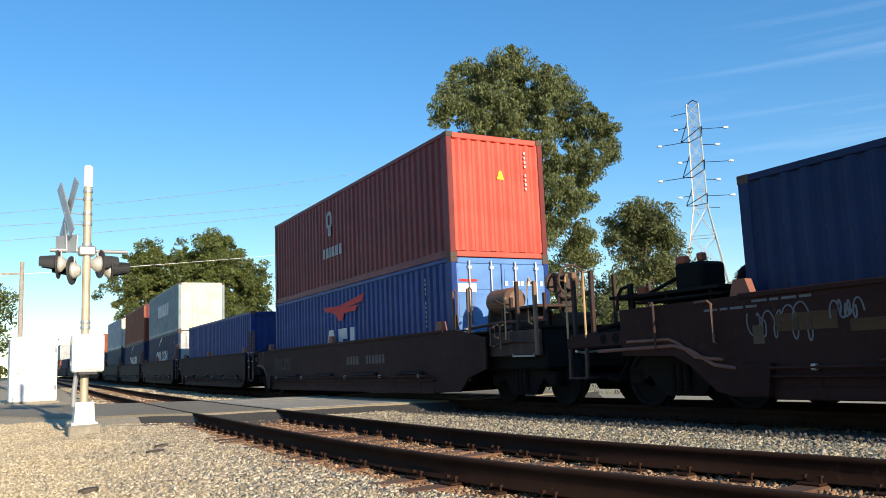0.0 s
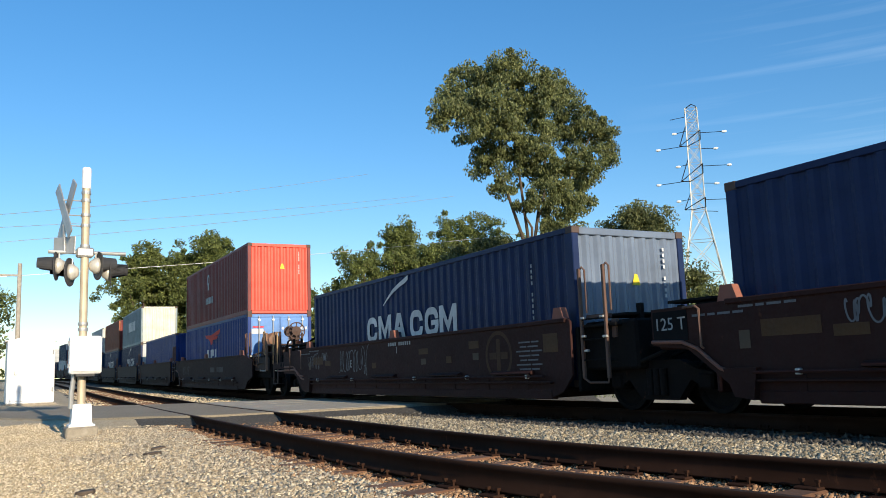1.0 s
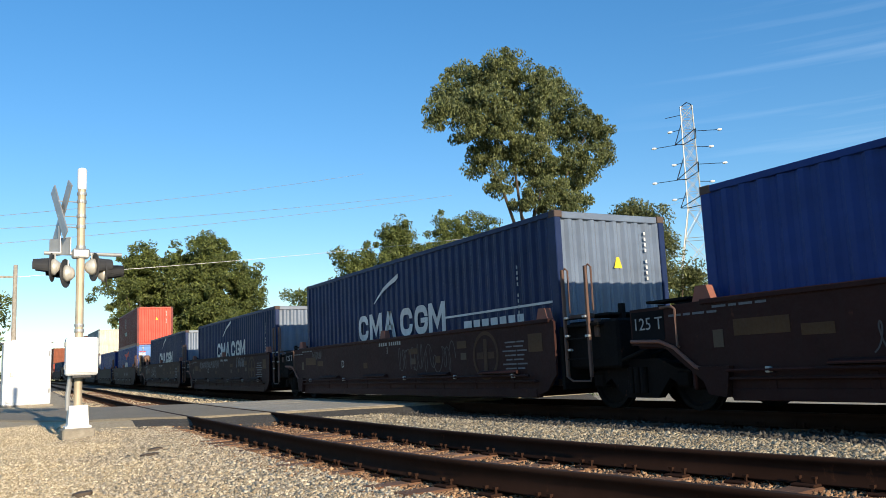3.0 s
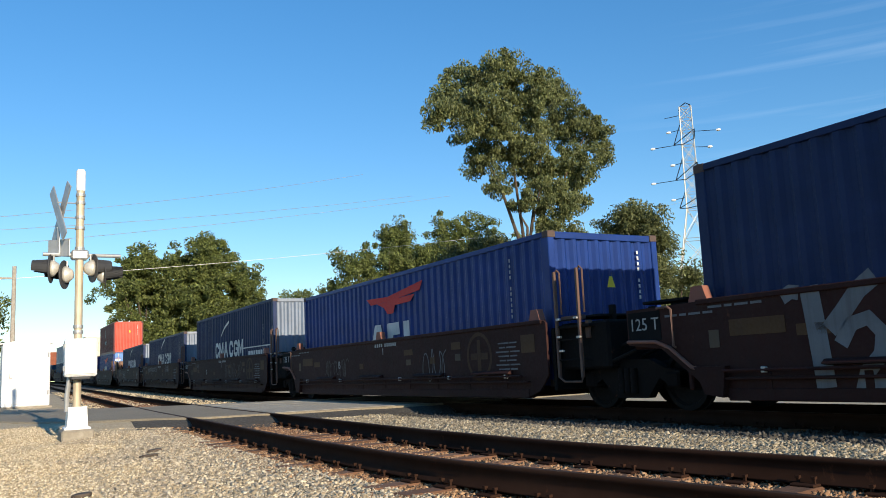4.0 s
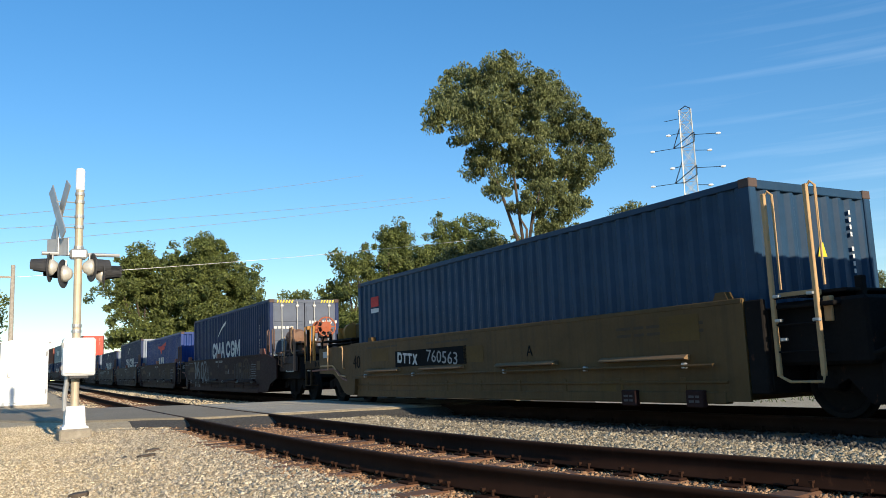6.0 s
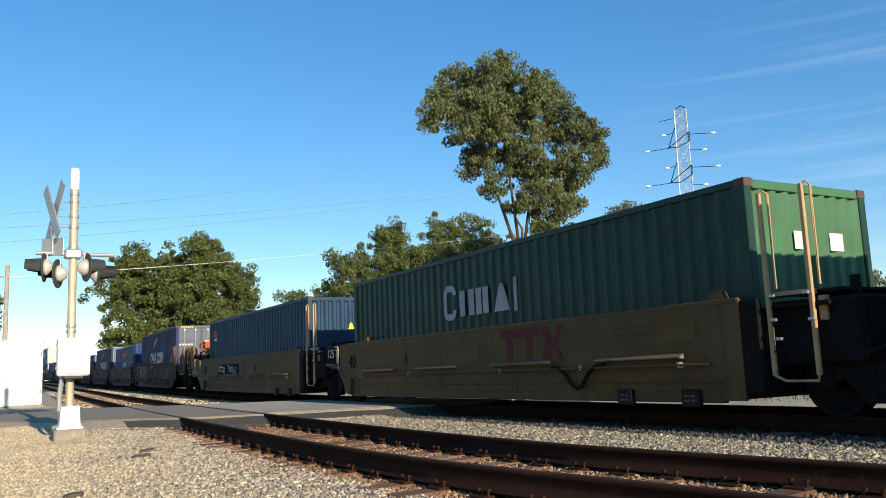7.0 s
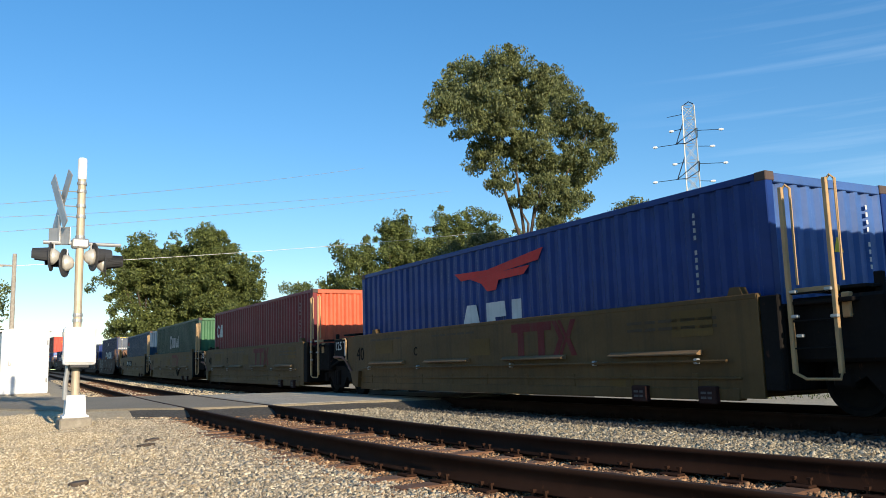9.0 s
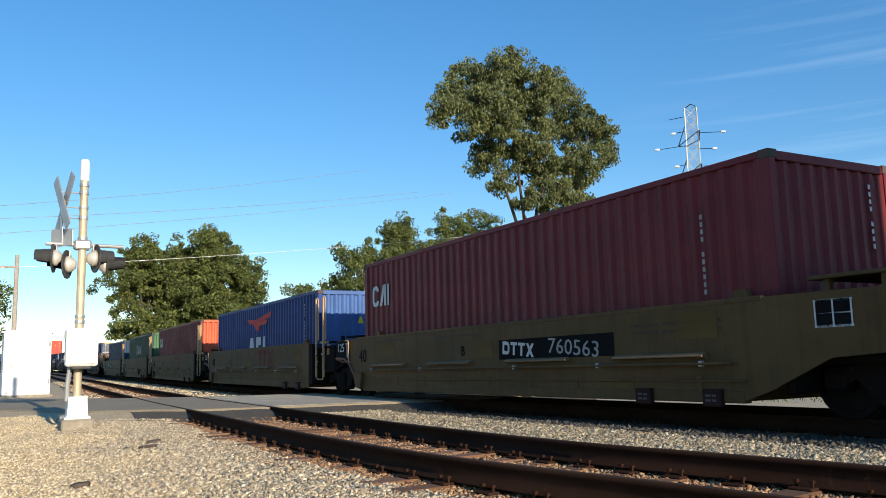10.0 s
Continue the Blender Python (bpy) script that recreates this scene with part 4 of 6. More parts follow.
def side_frame(bm):
    prism(bm, [(-1.02, 0.36), (-1.02, 0.56), (-0.75, 0.60), (-0.42, 0.74), (0.42, 0.74), (0.75, 0.60), (1.02, 0.56), (1.02, 0.36), (0.78, 0.38), (0.62, 0.46), (0.36, 0.18), (-0.36, 0.18), (-0.62, 0.46), (-0.78, 0.38)], -0.07, 0.07)
    for x in (-0.13, 0.0, 0.13):
        n = bmesh.new()
        lathe(n, [(0.055, 0.25), (0.055, 0.62)], 10, "z")
        for v in n.verts:
            v.co.x += x
            v.co.y += 0.10
        add(bm, n)
    for s in (-1, 1):
        chamfer_box(bm, s * 0.89 - 0.13, s * 0.89 + 0.13, -0.10, 0.10, 0.33, 0.55, 0.03)


WHEELS = []


def truck(parent, x):
    t = part("truck", shared("bolster", lambda bm: chamfer_box(bm, -0.2, 0.2, -1.0, 1.0, 0.42, 0.70, 0.04), M_TRUCK), parent, pose(x, 0, 0))
    for s in (0, 180):
        part("side_frame", shared("side_frame", side_frame, M_TRUCK), t, pose(0, 0.99 if s == 0 else -0.99, 0, 0, 0, s))
    for dx in (-0.89, 0.89):
        WHEELS.append(part("wheelset", shared("wheelset", wheelset, M_WHEEL), t, pose(dx, 0, 0.42)))
    return t


def bar_part(t, name, key, mat, x0, x1, y0, y1, z0, z1, w=0.008):
    return part(name, shared(key, lambda bm: chamfer_box(bm, x0, x1, y0, y1, z0, z1, w), mat), t)


def pipe_part(t, name, key, mat, pts, r):
    return part(name, shared(key, lambda bm: tube(bm, pts, r, 7), mat), t)


def front_end(t, color, yellow, f_end):
    """The coupler end that leads: stepped platform, posts, brake gear on a raised walkway."""
    k = "y" if yellow else "b"
    # yellow fittings: a lighter copy of the car's yellow with sunlight in it
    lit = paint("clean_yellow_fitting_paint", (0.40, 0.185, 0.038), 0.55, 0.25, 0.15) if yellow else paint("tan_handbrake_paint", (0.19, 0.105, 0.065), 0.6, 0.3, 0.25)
    post_mat = lit if yellow else paint("dark_brown_fitting_paint", (0.045, 0.024, 0.018), 0.7, 0.4, 0.3)
    pale = paint("pale_tan_handrail_paint", (0.46, 0.29, 0.14), 0.6, 0.3, 0.25)
    truck(t, 7.45)
    coupler(t, f_end + 0.75, 1)
    # yellow sill and steps: shade is put into this darker yellow
    end_tone = paint("grimed_yellow_end_paint", (0.050, 0.029, 0.012), 0.75, 0.6, 0.3, (0.022, 0.016, 0.011), spec=0.12) if yellow else color
    bar_part(t, "end_sill", "lead_sill" + k, end_tone, 8.1, 9.5, 1.34, 1.42, 0.90, 1.12, 0.02)
    bar_part(t, "end_deck", "lead_deck" + k, M_BLACKSTEEL, 8.1, 9.48, -1.34, 1.33, 1.06, 1.11)
    bar_part(t, "draft_box", "lead_draft" + k, M_BLACKSTEEL, 8.0, 9.0, -0.5, 0.5, 0.60, 1.05, 0.04)
    for x in (8.35, 8.62):
        part("lightening_hole", shared("lightening_hole", lambda bm: lathe(bm, [(0.07, 0.0), (0.075, 0.004), (0.07, 0.008)], 14, "y"), M_BLACKPAINT), t, pose(x, 1.416, 1.02))
    # hanging step below the deck
    for i, x in enumerate((9.46, 9.06)):
        part("step_strap", shared("step_strap%d" % i, lambda bm: prism(bm, [(x - 0.03, 0.93), (x + 0.03, 0.93), (x + 0.05, 0.45), (x - 0.01, 0.45)], 1.36, 1.40), end_tone if yellow else post_mat), t)
    bar_part(t, "end_step", "lead_tread" + k, end_tone if yellow else post_mat, 9.04, 9.50, 1.18, 1.42, 0.43, 0.46)
    # posts with their thin grab rods
    for i, x in enumerate((9.32, 8.88)):
        bar_part(t, "handrail", "lead_post%s%d" % (k, i), post_mat if i or not yellow else M_BLACKSTEEL, x - 0.035, x + 0.03, 1.33, 1.40, 0.95, 2.08)
        pipe_part(t, "grab_iron", "lead_rod%s%d" % (k, i), pale if not yellow else lit, [(x + 0.03, 1.38, 2.06), (x + 0.10, 1.42, 2.07), (x + 0.12, 1.42, 2.0), (x + 0.13, 1.42, 1.06)], 0.018)
    bar_part(t, "bracket", "lead_cap" + k, lit, 9.27, 9.37, 1.32, 1.41, 2.0, 2.1)
    for i, (x, y, z0, z1) in enumerate(((8.75, 0.7, 1.1, 1.85), (8.3, 1.1, 1.4, 1.82), (9.2, -0.9, 1.1, 1.95), (8.6, -0.6, 1.1, 1.7))):
        bar_part(t, "handrail", "lead_stub%s%d" % (k, i), M_BLACKSTEEL, x - 0.04, x + 0.04, y - 0.03, y + 0.03, z0, z1)
    pipe_part(t, "grab_iron", "lead_hoop" + k, M_BLACKSTEEL, [(8.40, 1.3, 1.42), (8.38, 1.3, 1.62), (8.28, 1.3, 1.74), (8.10, 1.3, 1.76)], 0.025)
    # raised walkway, brake cylinder and reservoir
    bar_part(t, "high_walkway", "lead_walk" + k, M_BLACKSTEEL, 6.5, 8.5, 0.55, 1.25, 1.58, 1.63)
    for i, x in enumerate((6.7, 7.5, 8.2)):
        bar_part(t, "bracket", "lead_leg%s%d" % (k, i), M_BLACKSTEEL, x - 0.03, x + 0.03, 1.14, 1.2, 1.40, 1.59)
    bar_part(t, "brake_box", "lead_box" + k, color if yellow else M_BLACKSTEEL, 7.45, 8.0, 0.0, 0.5, 1.63, 2.08, 0.04)
    bar_part(t, "bracket", "lead_shelf" + k, M_BLACKSTEEL, 7.3, 8.15, -0.1, 0.6, 1.52, 1.57)
    part("air_tank", shared("air_tank" + k, lambda bm: lathe(bm, [(0.05, -0.52), (0.2, -0.48), (0.25, -0.36), (0.25, 0.36), (0.2, 0.48), (0.05, 0.52)], 18, "x"), M_BLACKSTEEL), t, pose(7.0, -0.45, 1.82))
    if yellow:
        part("tank_end", shared("tank_end", lambda bm: lathe(bm, [(0.03, 0.10), (0.14, 0.085), (0.23, 0.03), (0.25, -0.05), (0.25, -0.18), (0.03, -0.18)], 20, "x"), lit), t, pose(8.2, 0.55, 1.84))
        bar_part(t, "bracket", "tank_bracket", lit, 8.28, 8.34, 0.62, 0.86, 1.40, 1.98, 0.01)
        bar_part(t, "bracket", "tank_arm", paint("orange_primer_wheel_paint", (0.34, 0.085, 0.035), 0.6, 0.3, 0.3), 8.28, 8.6, 0.70, 0.76, 1.90, 1.98, 0.01)
        part("grey_patch", shared("grey_patch", lambda bm: box(bm, 7.48, 7.86, 1.492, 1.496, 1.16, 1.32), M_GREYLETTER), t)
    else:
        for i, (x, y, z, w) in enumerate(((7.9, 0.4, 2.08, 0.10), (7.62, 0.3, 2.10, 0.06), (8.15, 1.0, 1.64, 0.08))):
            bar_part(t, "valve", "lead_valve%d" % i, paint("orange_primer_wheel_paint", (0.34, 0.085, 0.035), 0.6, 0.3, 0.3), x - w, x + w, y - 0.06, y + 0.06, z, z + 0.12, 0.02)
        pipe_part(t, "cross_pipe", "lead_link", M_BLACKSTEEL, [(8.0, 0.4, 1.9), (8.4, 0.6, 1.7), (9.0, 0.9, 1.66)], 0.03)
    for i, (x0, x1, y, z) in enumerate(((8.2, 9.3, 0.9, 1.20), (8.2, 9.4, 0.2, 1.28), (8.4, 9.2, -0.7, 1.24))):
        pipe_part(t, "cross_pipe", "lead_pipe%s%d" % (k, i), M_BLACKSTEEL, [(x0, y, z), ((x0 + x1) / 2, y + 0.05, z + 0.06), (x1, y, z)], 0.035)
    bar_part(t, "valve_box", "lead_valves" + k, M_BLACKSTEEL, 8.5, 8.95, 0.0, 0.5, 1.11, 1.48, 0.04)
    # second air line along the sill, tall grab iron, lever and hose
    pipe_part(t, "brake_pipe", "lead_line" + k, pale if yellow else paint("pale_rust_pipe_paint", (0.20, 0.085, 0.058), 0.6, 0.3, 0.3), [(8.02, 1.50, 0.95), (7.2, 1.51, 0.95), (7.05, 1.51, 0.90), (6.75, 1.51, 0.70), (6.3, 1.51, 0.66)], 0.022)
    pipe_part(t, "grab_iron", "lead_grab" + k, pale if yellow else post_mat, [(7.55, 1.48, 1.46), (7.44, 1.53, 1.46), (7.43, 1.53, 1.40), (7.43, 1.53, 0.84)], 0.018)
    pipe_part(t, "cut_lever", "lead_lever", M_ALU, [(9.3, 1.40, 0.86), (9.42, 1.2, 0.84), (9.5, 0.2, 0.88)], 0.018)
    pipe_part(t, "air_hose", "lead_hose", M_BLACKSTEEL, [(9.0, 0.5, 0.8), (9.2, 0.5, 0.55), (9.45, 0.45, 0.36), (9.75, 0.4, 0.42)], 0.035)


def joint_gear(t, yellow):
    """Walkway, brackets and pipework on the articulated end behind the box."""
    k = "y" if yellow else "b"
    tan = paint("pale_tan_handrail_paint", (0.46, 0.29, 0.14), 0.6, 0.3, 0.25) if yellow else paint("pinkish_brown_handrail_paint", (0.125, 0.070, 0.052), 0.65, 0.3, 0.3)
    bar_part(t, "end_walkway", "joint_walk" + k, M_BLACKSTEEL, -7.25, -6.42, -1.25, 1.2, 1.42, 1.46)
    # on yellow units the edge's tan colour includes the sun on the walkway
    bar_part(t, "walkway_edge", "joint_edge" + k, tan, -6.95, -6.42, 1.21, 1.30, 1.40, 1.47)
    for i, (x, y, z0, z1) in enumerate(((-7.05, 1.25, 1.10, 1.38), (-7.22, 0.9, 1.36, 1.60), (-7.35, 0.2, 1.36, 1.56), (-7.18, -0.6, 1.46, 1.70))):
        bar_part(t, "bracket", "joint_bracket%s%d" % (k, i), tan if i == 0 else M_BLACKSTEEL, x - 0.05, x + 0.05, y - 0.04, y + 0.04, z0, z1, 0.01)
    for i, (y, z) in enumerate(((1.0, 1.0), (0.6, 0.84), (1.2, 0.78))):
        pipe_part(t, "air_hose", "joint_hose%s%d" % (k, i), M_BLACKSTEEL, [(-6.5, y, z + 0.2), (-6.9, y + 0.04, z), (-7.4, y, z - 0.08), (-8.0, y - 0.05, z + 0.10)], 0.03)


def rear_platform(t, bare):
    """The trailing coupler end of a brown unit: platform, tank, handbrake and posts; bare: dark brown wheel."""
    hb = paint("tan_handbrake_paint", (0.19, 0.105, 0.065), 0.6, 0.3, 0.25)
    dk = paint("dark_brown_fitting_paint", (0.045, 0.024, 0.018), 0.7, 0.4, 0.3)
    rust = paint("bare_brown_wheel_paint", (0.075, 0.045, 0.034), 0.7, 0.3, 0.3) if bare else paint("orange_primer_wheel_paint", (0.34, 0.085, 0.035), 0.6, 0.3, 0.3)
    pale = paint("pale_tan_handrail_paint", (0.46, 0.29, 0.14), 0.6, 0.3, 0.25)
    bar_part(t, "platform", "end_platform", M_BLACKSTEEL, -9.32, -6.5, -1.32, 1.32, 1.31, 1.35)
    part("air_tank", shared("air_tank_rear", lambda bm: lathe(bm, [(0.05, -0.47), (0.18, -0.43), (0.24, -0.33), (0.245, -0.30), (0.24, -0.27), (0.24, 0.27), (0.245, 0.30), (0.24, 0.33), (0.18, 0.43), (0.05, 0.47)], 22, "x"), hb), t, pose(-7.27, 0.7, 1.93))
    for i, x in enumerate((-7.5, -7.02)):
        part("tank_saddle", shared("tank_saddle%d" % i, lambda bm: prism(bm, [(0.42, 1.34), (0.98, 1.34), (0.92, 1.78), (0.84, 1.70), (0.56, 1.70), (0.48, 1.78)], x - 0.03, x + 0.03, "yz"), dk), t)
    pipe_part(t, "tank_pipe", "tank_pipe", dk, [(-7.3, 0.98, 1.94), (-7.45, 1.05, 1.93), (-7.62, 1.0, 1.84), (-7.78, 0.9, 1.82), (-7.8, 0.9, 1.4)], 0.022)
    bar_part(t, "equipment_shelf", "gear_shelf", dk, -8.85, -7.75, 0.25, 1.05, 1.70, 1.75)
    bar_part(t, "valve_box", "valve_box_upper", dk, -8.35, -7.85, 0.35, 0.85, 1.36, 1.68, 0.03)
    bar_part(t, "valve_box", "valve_box_side", dk, -8.25, -7.98, 1.0, 1.22, 1.0, 1.42, 0.03)
    bar_part(t, "valve_box", "valve_box_low", dk, -8.9, -8.45, -0.2, 0.5, 1.36, 1.6, 0.03)
    # handbrake: gear case, chain housing and an open spoked wheel
    bar_part(t, "handbrake_housing", "brake_case", dk, -8.58, -8.42, 0.02, 0.38, 1.85, 2.34, 0.04)
    bar_part(t, "handbrake_stand", "brake_stand", dk, -8.56, -8.44, 0.10, 0.30, 1.34, 1.86, 0.02)
    part("brake_gear", shared("brake_gear", lambda bm: lathe(bm, [(0.03, 0.05), (0.17, 0.04), (0.19, 0.0), (0.17, -0.03), (0.03, -0.03)], 12, "x"), rust), t, pose(-8.40, 0.36, 2.18))
    wheel = part("brake_wheel", shared("brake_rim", lambda bm: rim(bm, 0.29, 0.021), rust), t, pose(-8.74, 0.2, 2.18))
    part("wheel_hub", shared("brake_hub", lambda bm: lathe(bm, [(0.03, 0.10), (0.12, 0.08), (0.165, 0.03), (0.165, 0.0), (0.05, -0.03), (0.02, -0.04)], 20, "x"), rust), wheel)
    for n in range(8):
        w = n * math.pi / 4
        part("spoke", shared("brake_spoke", lambda bm: tube(bm, [(0.02, 0, 0.15), (0.0, 0, 0.28)], 0.018, 6), rust), wheel, Matrix.Rotation(w, 4, "X"))
    pipe_part(t, "brake_chain", "brake_rod", dk, [(-8.5, 0.35, 1.95), (-8.9, 0.6, 1.6), (-9.25, 0.7, 1.38)], 0.02)
    # posts, thin rods and small grabs at the corner
    for i, (x, y, z0, z1, mat) in enumerate(((-8.58, 1.30, 0.89, 2.17, dk), (-9.27, 1.40, 0.86, 2.10, hb), (-6.55, 1.42, 1.2, 1.72, dk), (-7.85, 0.95, 1.35, 1.95, dk), (-8.95, -0.6, 1.34, 2.28, dk), (-9.2, -1.2, 1.34, 2.1, dk), (-8.1, -0.2, 1.34, 2.15, dk), (-8.85, 0.9, 1.34, 1.95, dk))):
        bar_part(t, "handrail", "rear_post%d" % i, mat, x - 0.033, x + 0.033, y - 0.03, y + 0.03, z0, z1)
    pipe_part(t, "grab_iron", "rear_rod", pale, [(-9.23, 1.42, 2.06), (-9.16, 1.43, 2.17), (-9.12, 1.44, 2.08), (-9.12, 1.44, 1.42), (-9.20, 1.42, 1.38)], 0.017)
    pipe_part(t, "grab_iron", "rear_rod_low", pale, [(-8.42, 1.42, 1.90), (-8.40, 1.44, 1.86), (-8.38, 1.44, 1.15)], 0.015)
    for i, (x, z0, z1) in enumerate(((-7.90, 1.05, 1.40), (-8.06, 1.20, 1.44), (-8.24, 0.98, 1.42), (-8.52, 1.12, 1.30))):
        pipe_part(t, "grab_iron", "rear_grab%d" % i, hb, [(x, 1.40, z1), (x, 1.47, z1 - 0.02), (x, 1.47, z0 + 0.02), (x, 1.40, z0)], 0.021)
    bar_part(t, "end_sill", "rear_sill", dk, -9.3, -7.7, 1.30, 1.38, 0.86, 1.30, 0.02)
    pipe_part(t, "sill_step", "sill_step", M_GALV, [(-8.55, 1.42, 0.90), (-8.55, 1.42, 0.86), (-9.2, 1.42, 0.85), (-9.2, 1.42, 0.90)], 0.016)
    for i, (a, b, y, z) in enumerate(((-6.5, -9.2, 1.1, 1.44), (-7.7, -9.2, 0.0, 1.52), (-6.6, -8.3, -0.5, 1.42), (-8.0, -9.25, 1.38, 1.08))):
        pipe_part(t, "cross_pipe", "rear_pipe%d" % i, dk, [(a, y, z), ((a + b) / 2, y + 0.06, z + 0.05), (b, y, z)], 0.028)
    pipe_part(t, "air_hose", "rear_hose", M_BLACKSTEEL, [(-9.2, -0.45, 0.8), (-9.4, -0.45, 0.5), (-9.65, -0.4, 0.36), (-9.95, -0.35, 0.45)], 0.035)


def rim(bm, r, w):
    """A round bar bent to a ring about x."""
    n, k = 28, 6
    rings = [[bm.verts.new((w * math.sin(b), (r + w * math.cos(b)) * math.cos(a), (r + w * math.cos(b)) * math.sin(a))) for b in (2 * math.pi * j / k for j in range(k))] for a in (2 * math.pi * i / n for i in range(n))]
    for i in range(n):
        A, B = rings[i], rings[(i + 1) % n]
        for j in range(k):
            bm.faces.new((A[j], A[(j + 1) % k], B[(j + 1) % k], B[j]))


def well_unit(color, front, rear, label):
    """One platform of an articulated well car, centred on its well, +x the way it goes. front/rear: "joint" or "coupler"."""
    yellow = color is M_YELLOW
    t = thing("well_car", label, "railcar", "well cars of the train")
    f_end = 7.3 if front == "joint" else 8.15
    r_end = -6.25 if rear == "joint" else (-8.15 if yellow else -7.75)
    top = 1.43

    def web(bm):
        prof = [(f_end, top - 0.02)] + ([(f_end, 0.92), (f_end - 0.62, 0.86), (5.95, 0.34), (5.6, 0.21)] if front == "joint" else [(f_end, 0.76), (7.15, 0.73), (6.88, 0.60), (6.46, 0.27), (6.2, 0.21)]) + [(-5.7, 0.21)]
        if rear == "joint":
            prof += [(-6.06, 0.21), (-6.06, top)] if yellow else [(-6.0, 0.30), (r_end, 0.55), (r_end, top - 0.04), (-6.2, top)]
        elif yellow:
            prof += [(-6.1, 0.34), (-6.9, 0.70), (-7.5, 0.74), (r_end, 0.76), (r_end, top - 0.02), (-6.6, top)]
        else:
            prof += [(-6.75, 0.23), (-7.1, 0.50), (r_end, 0.66), (r_end, 1.22), (-6.6, top)]
        prof.append((5.8, top))
        prism(bm, prof, -0.02, 0.02)
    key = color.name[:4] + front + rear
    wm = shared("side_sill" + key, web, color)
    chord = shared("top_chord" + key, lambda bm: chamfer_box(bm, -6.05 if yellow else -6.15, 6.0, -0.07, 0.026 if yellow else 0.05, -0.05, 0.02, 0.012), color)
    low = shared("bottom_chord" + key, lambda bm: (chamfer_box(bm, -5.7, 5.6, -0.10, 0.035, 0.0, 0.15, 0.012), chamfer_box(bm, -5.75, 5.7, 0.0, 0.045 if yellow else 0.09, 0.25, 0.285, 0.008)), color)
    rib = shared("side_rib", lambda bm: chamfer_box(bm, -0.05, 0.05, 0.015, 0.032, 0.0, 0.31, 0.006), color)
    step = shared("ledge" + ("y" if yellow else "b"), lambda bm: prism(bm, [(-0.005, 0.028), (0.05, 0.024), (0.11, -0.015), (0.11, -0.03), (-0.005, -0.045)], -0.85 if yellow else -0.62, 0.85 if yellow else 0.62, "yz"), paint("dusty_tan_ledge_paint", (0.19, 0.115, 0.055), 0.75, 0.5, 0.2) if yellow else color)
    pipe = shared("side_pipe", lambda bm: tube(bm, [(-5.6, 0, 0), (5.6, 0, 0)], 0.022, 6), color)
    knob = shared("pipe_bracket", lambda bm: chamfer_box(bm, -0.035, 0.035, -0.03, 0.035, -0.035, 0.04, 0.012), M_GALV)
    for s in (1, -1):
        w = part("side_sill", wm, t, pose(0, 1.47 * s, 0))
        m = pose(0, 1.47 * s, 0, 0, 0, 0) @ Matrix.Diagonal((1, s, 1, 1))
        part("top_chord", chord, t, pose(0, 1.47 * s, top))
        part("bottom_chord", low, t, m @ pose(0, 0, 0.18))
        for x in np.linspace(-5.0, 5.0, 9):
            part("side_rib", rib, w, Matrix.Diagonal((1, s, 1, 1)) @ pose(float(x), 0, 0.20))
        for x in ((4.1, 1.4, -1.5, -4.3) if yellow else (3.6, 0.7, -2.2, -4.6)):
            l = part("ledge", step, w, Matrix.Diagonal((1, s, 1, 1)) @ pose(x, 0.02, 0.78 if yellow else 0.62))
        part("side_pipe", pipe, w, Matrix.Diagonal((1, s, 1, 1)) @ pose(0, 0.10, 0.66 if yellow else 0.545))
        for x in (-5.1, -3.1, -0.9, 2.55, 5.0):
            part("pipe_bracket", knob, w, Matrix.Diagonal((1, s, 1, 1)) @ pose(x, 0.08, 0.66 if yellow else 0.545))
    cross = shared("floor_beam", lambda bm: chamfer_box(bm, -0.12, 0.12, -1.42, 1.42, 0.0, 0.16, 0.02), color)
    for x in (-5.4, -2.7, 0.0, 2.7, 5.4):
        part("floor_beam", cross, t, pose(x, 0, 0.19))
    # guides that steer a box into the well
    guide = shared("corner_guide", lambda bm: prism(bm, [(-0.16, 0), (0.16, 0), (0.09, 0.20), (-0.09, 0.20)], -0.10, 0.02), paint("dusty_pink_primer", (0.25, 0.095, 0.065), 0.7, 0.3, 0.2) if not yellow else color)
    for s in (1, -1):
        for x in (6.0, 0.35, -5.9) if not yellow else (-5.7, 4.9):
            part("corner_guide", guide, t, pose(x, 1.44 * s, top, 0, 0, 0) @ Matrix.Diagonal((0.8 if yellow else 1, s, 0.6 if yellow else 1, 1)))
    # bulkheads and end platforms
    part("front_bulkhead", pieces("front_bulkhead" + key, lambda bm: (chamfer_box(bm, 6.3, f_end - 0.05, -1.44, 1.44, 0.86, 1.36, 0.03), chamfer_box(bm, 6.25, 6.33, -1.4, 1.4, 0.3, 1.3, 0.02)), color), t)
    def rear_end(bm):
        chamfer_box(bm, -7.5 if rear == "joint" else (-8.1 if yellow else -9.3), -6.3, -1.25, 1.25, 0.62, 1.36 if rear == "joint" else 1.30, 0.04)
        chamfer_box(bm, -6.33, -6.25, -1.4, 1.4, 0.3, 1.3, 0.02)
        if yellow and rear == "joint":
            for s in (-1, 1):
                chamfer_box(bm, -6.33, -6.07, min(1.40 * s, 1.482 * s), max(1.40 * s, 1.482 * s), 0.30, 1.41, 0.015)
        chamfer_box(bm, -7.2, -6.42, -1.38, 1.38, 1.27, 1.32, 0.01)
    part("rear_bulkhead", pieces("rear_bulkhead" + key, rear_end, M_BLACKSTEEL), t)
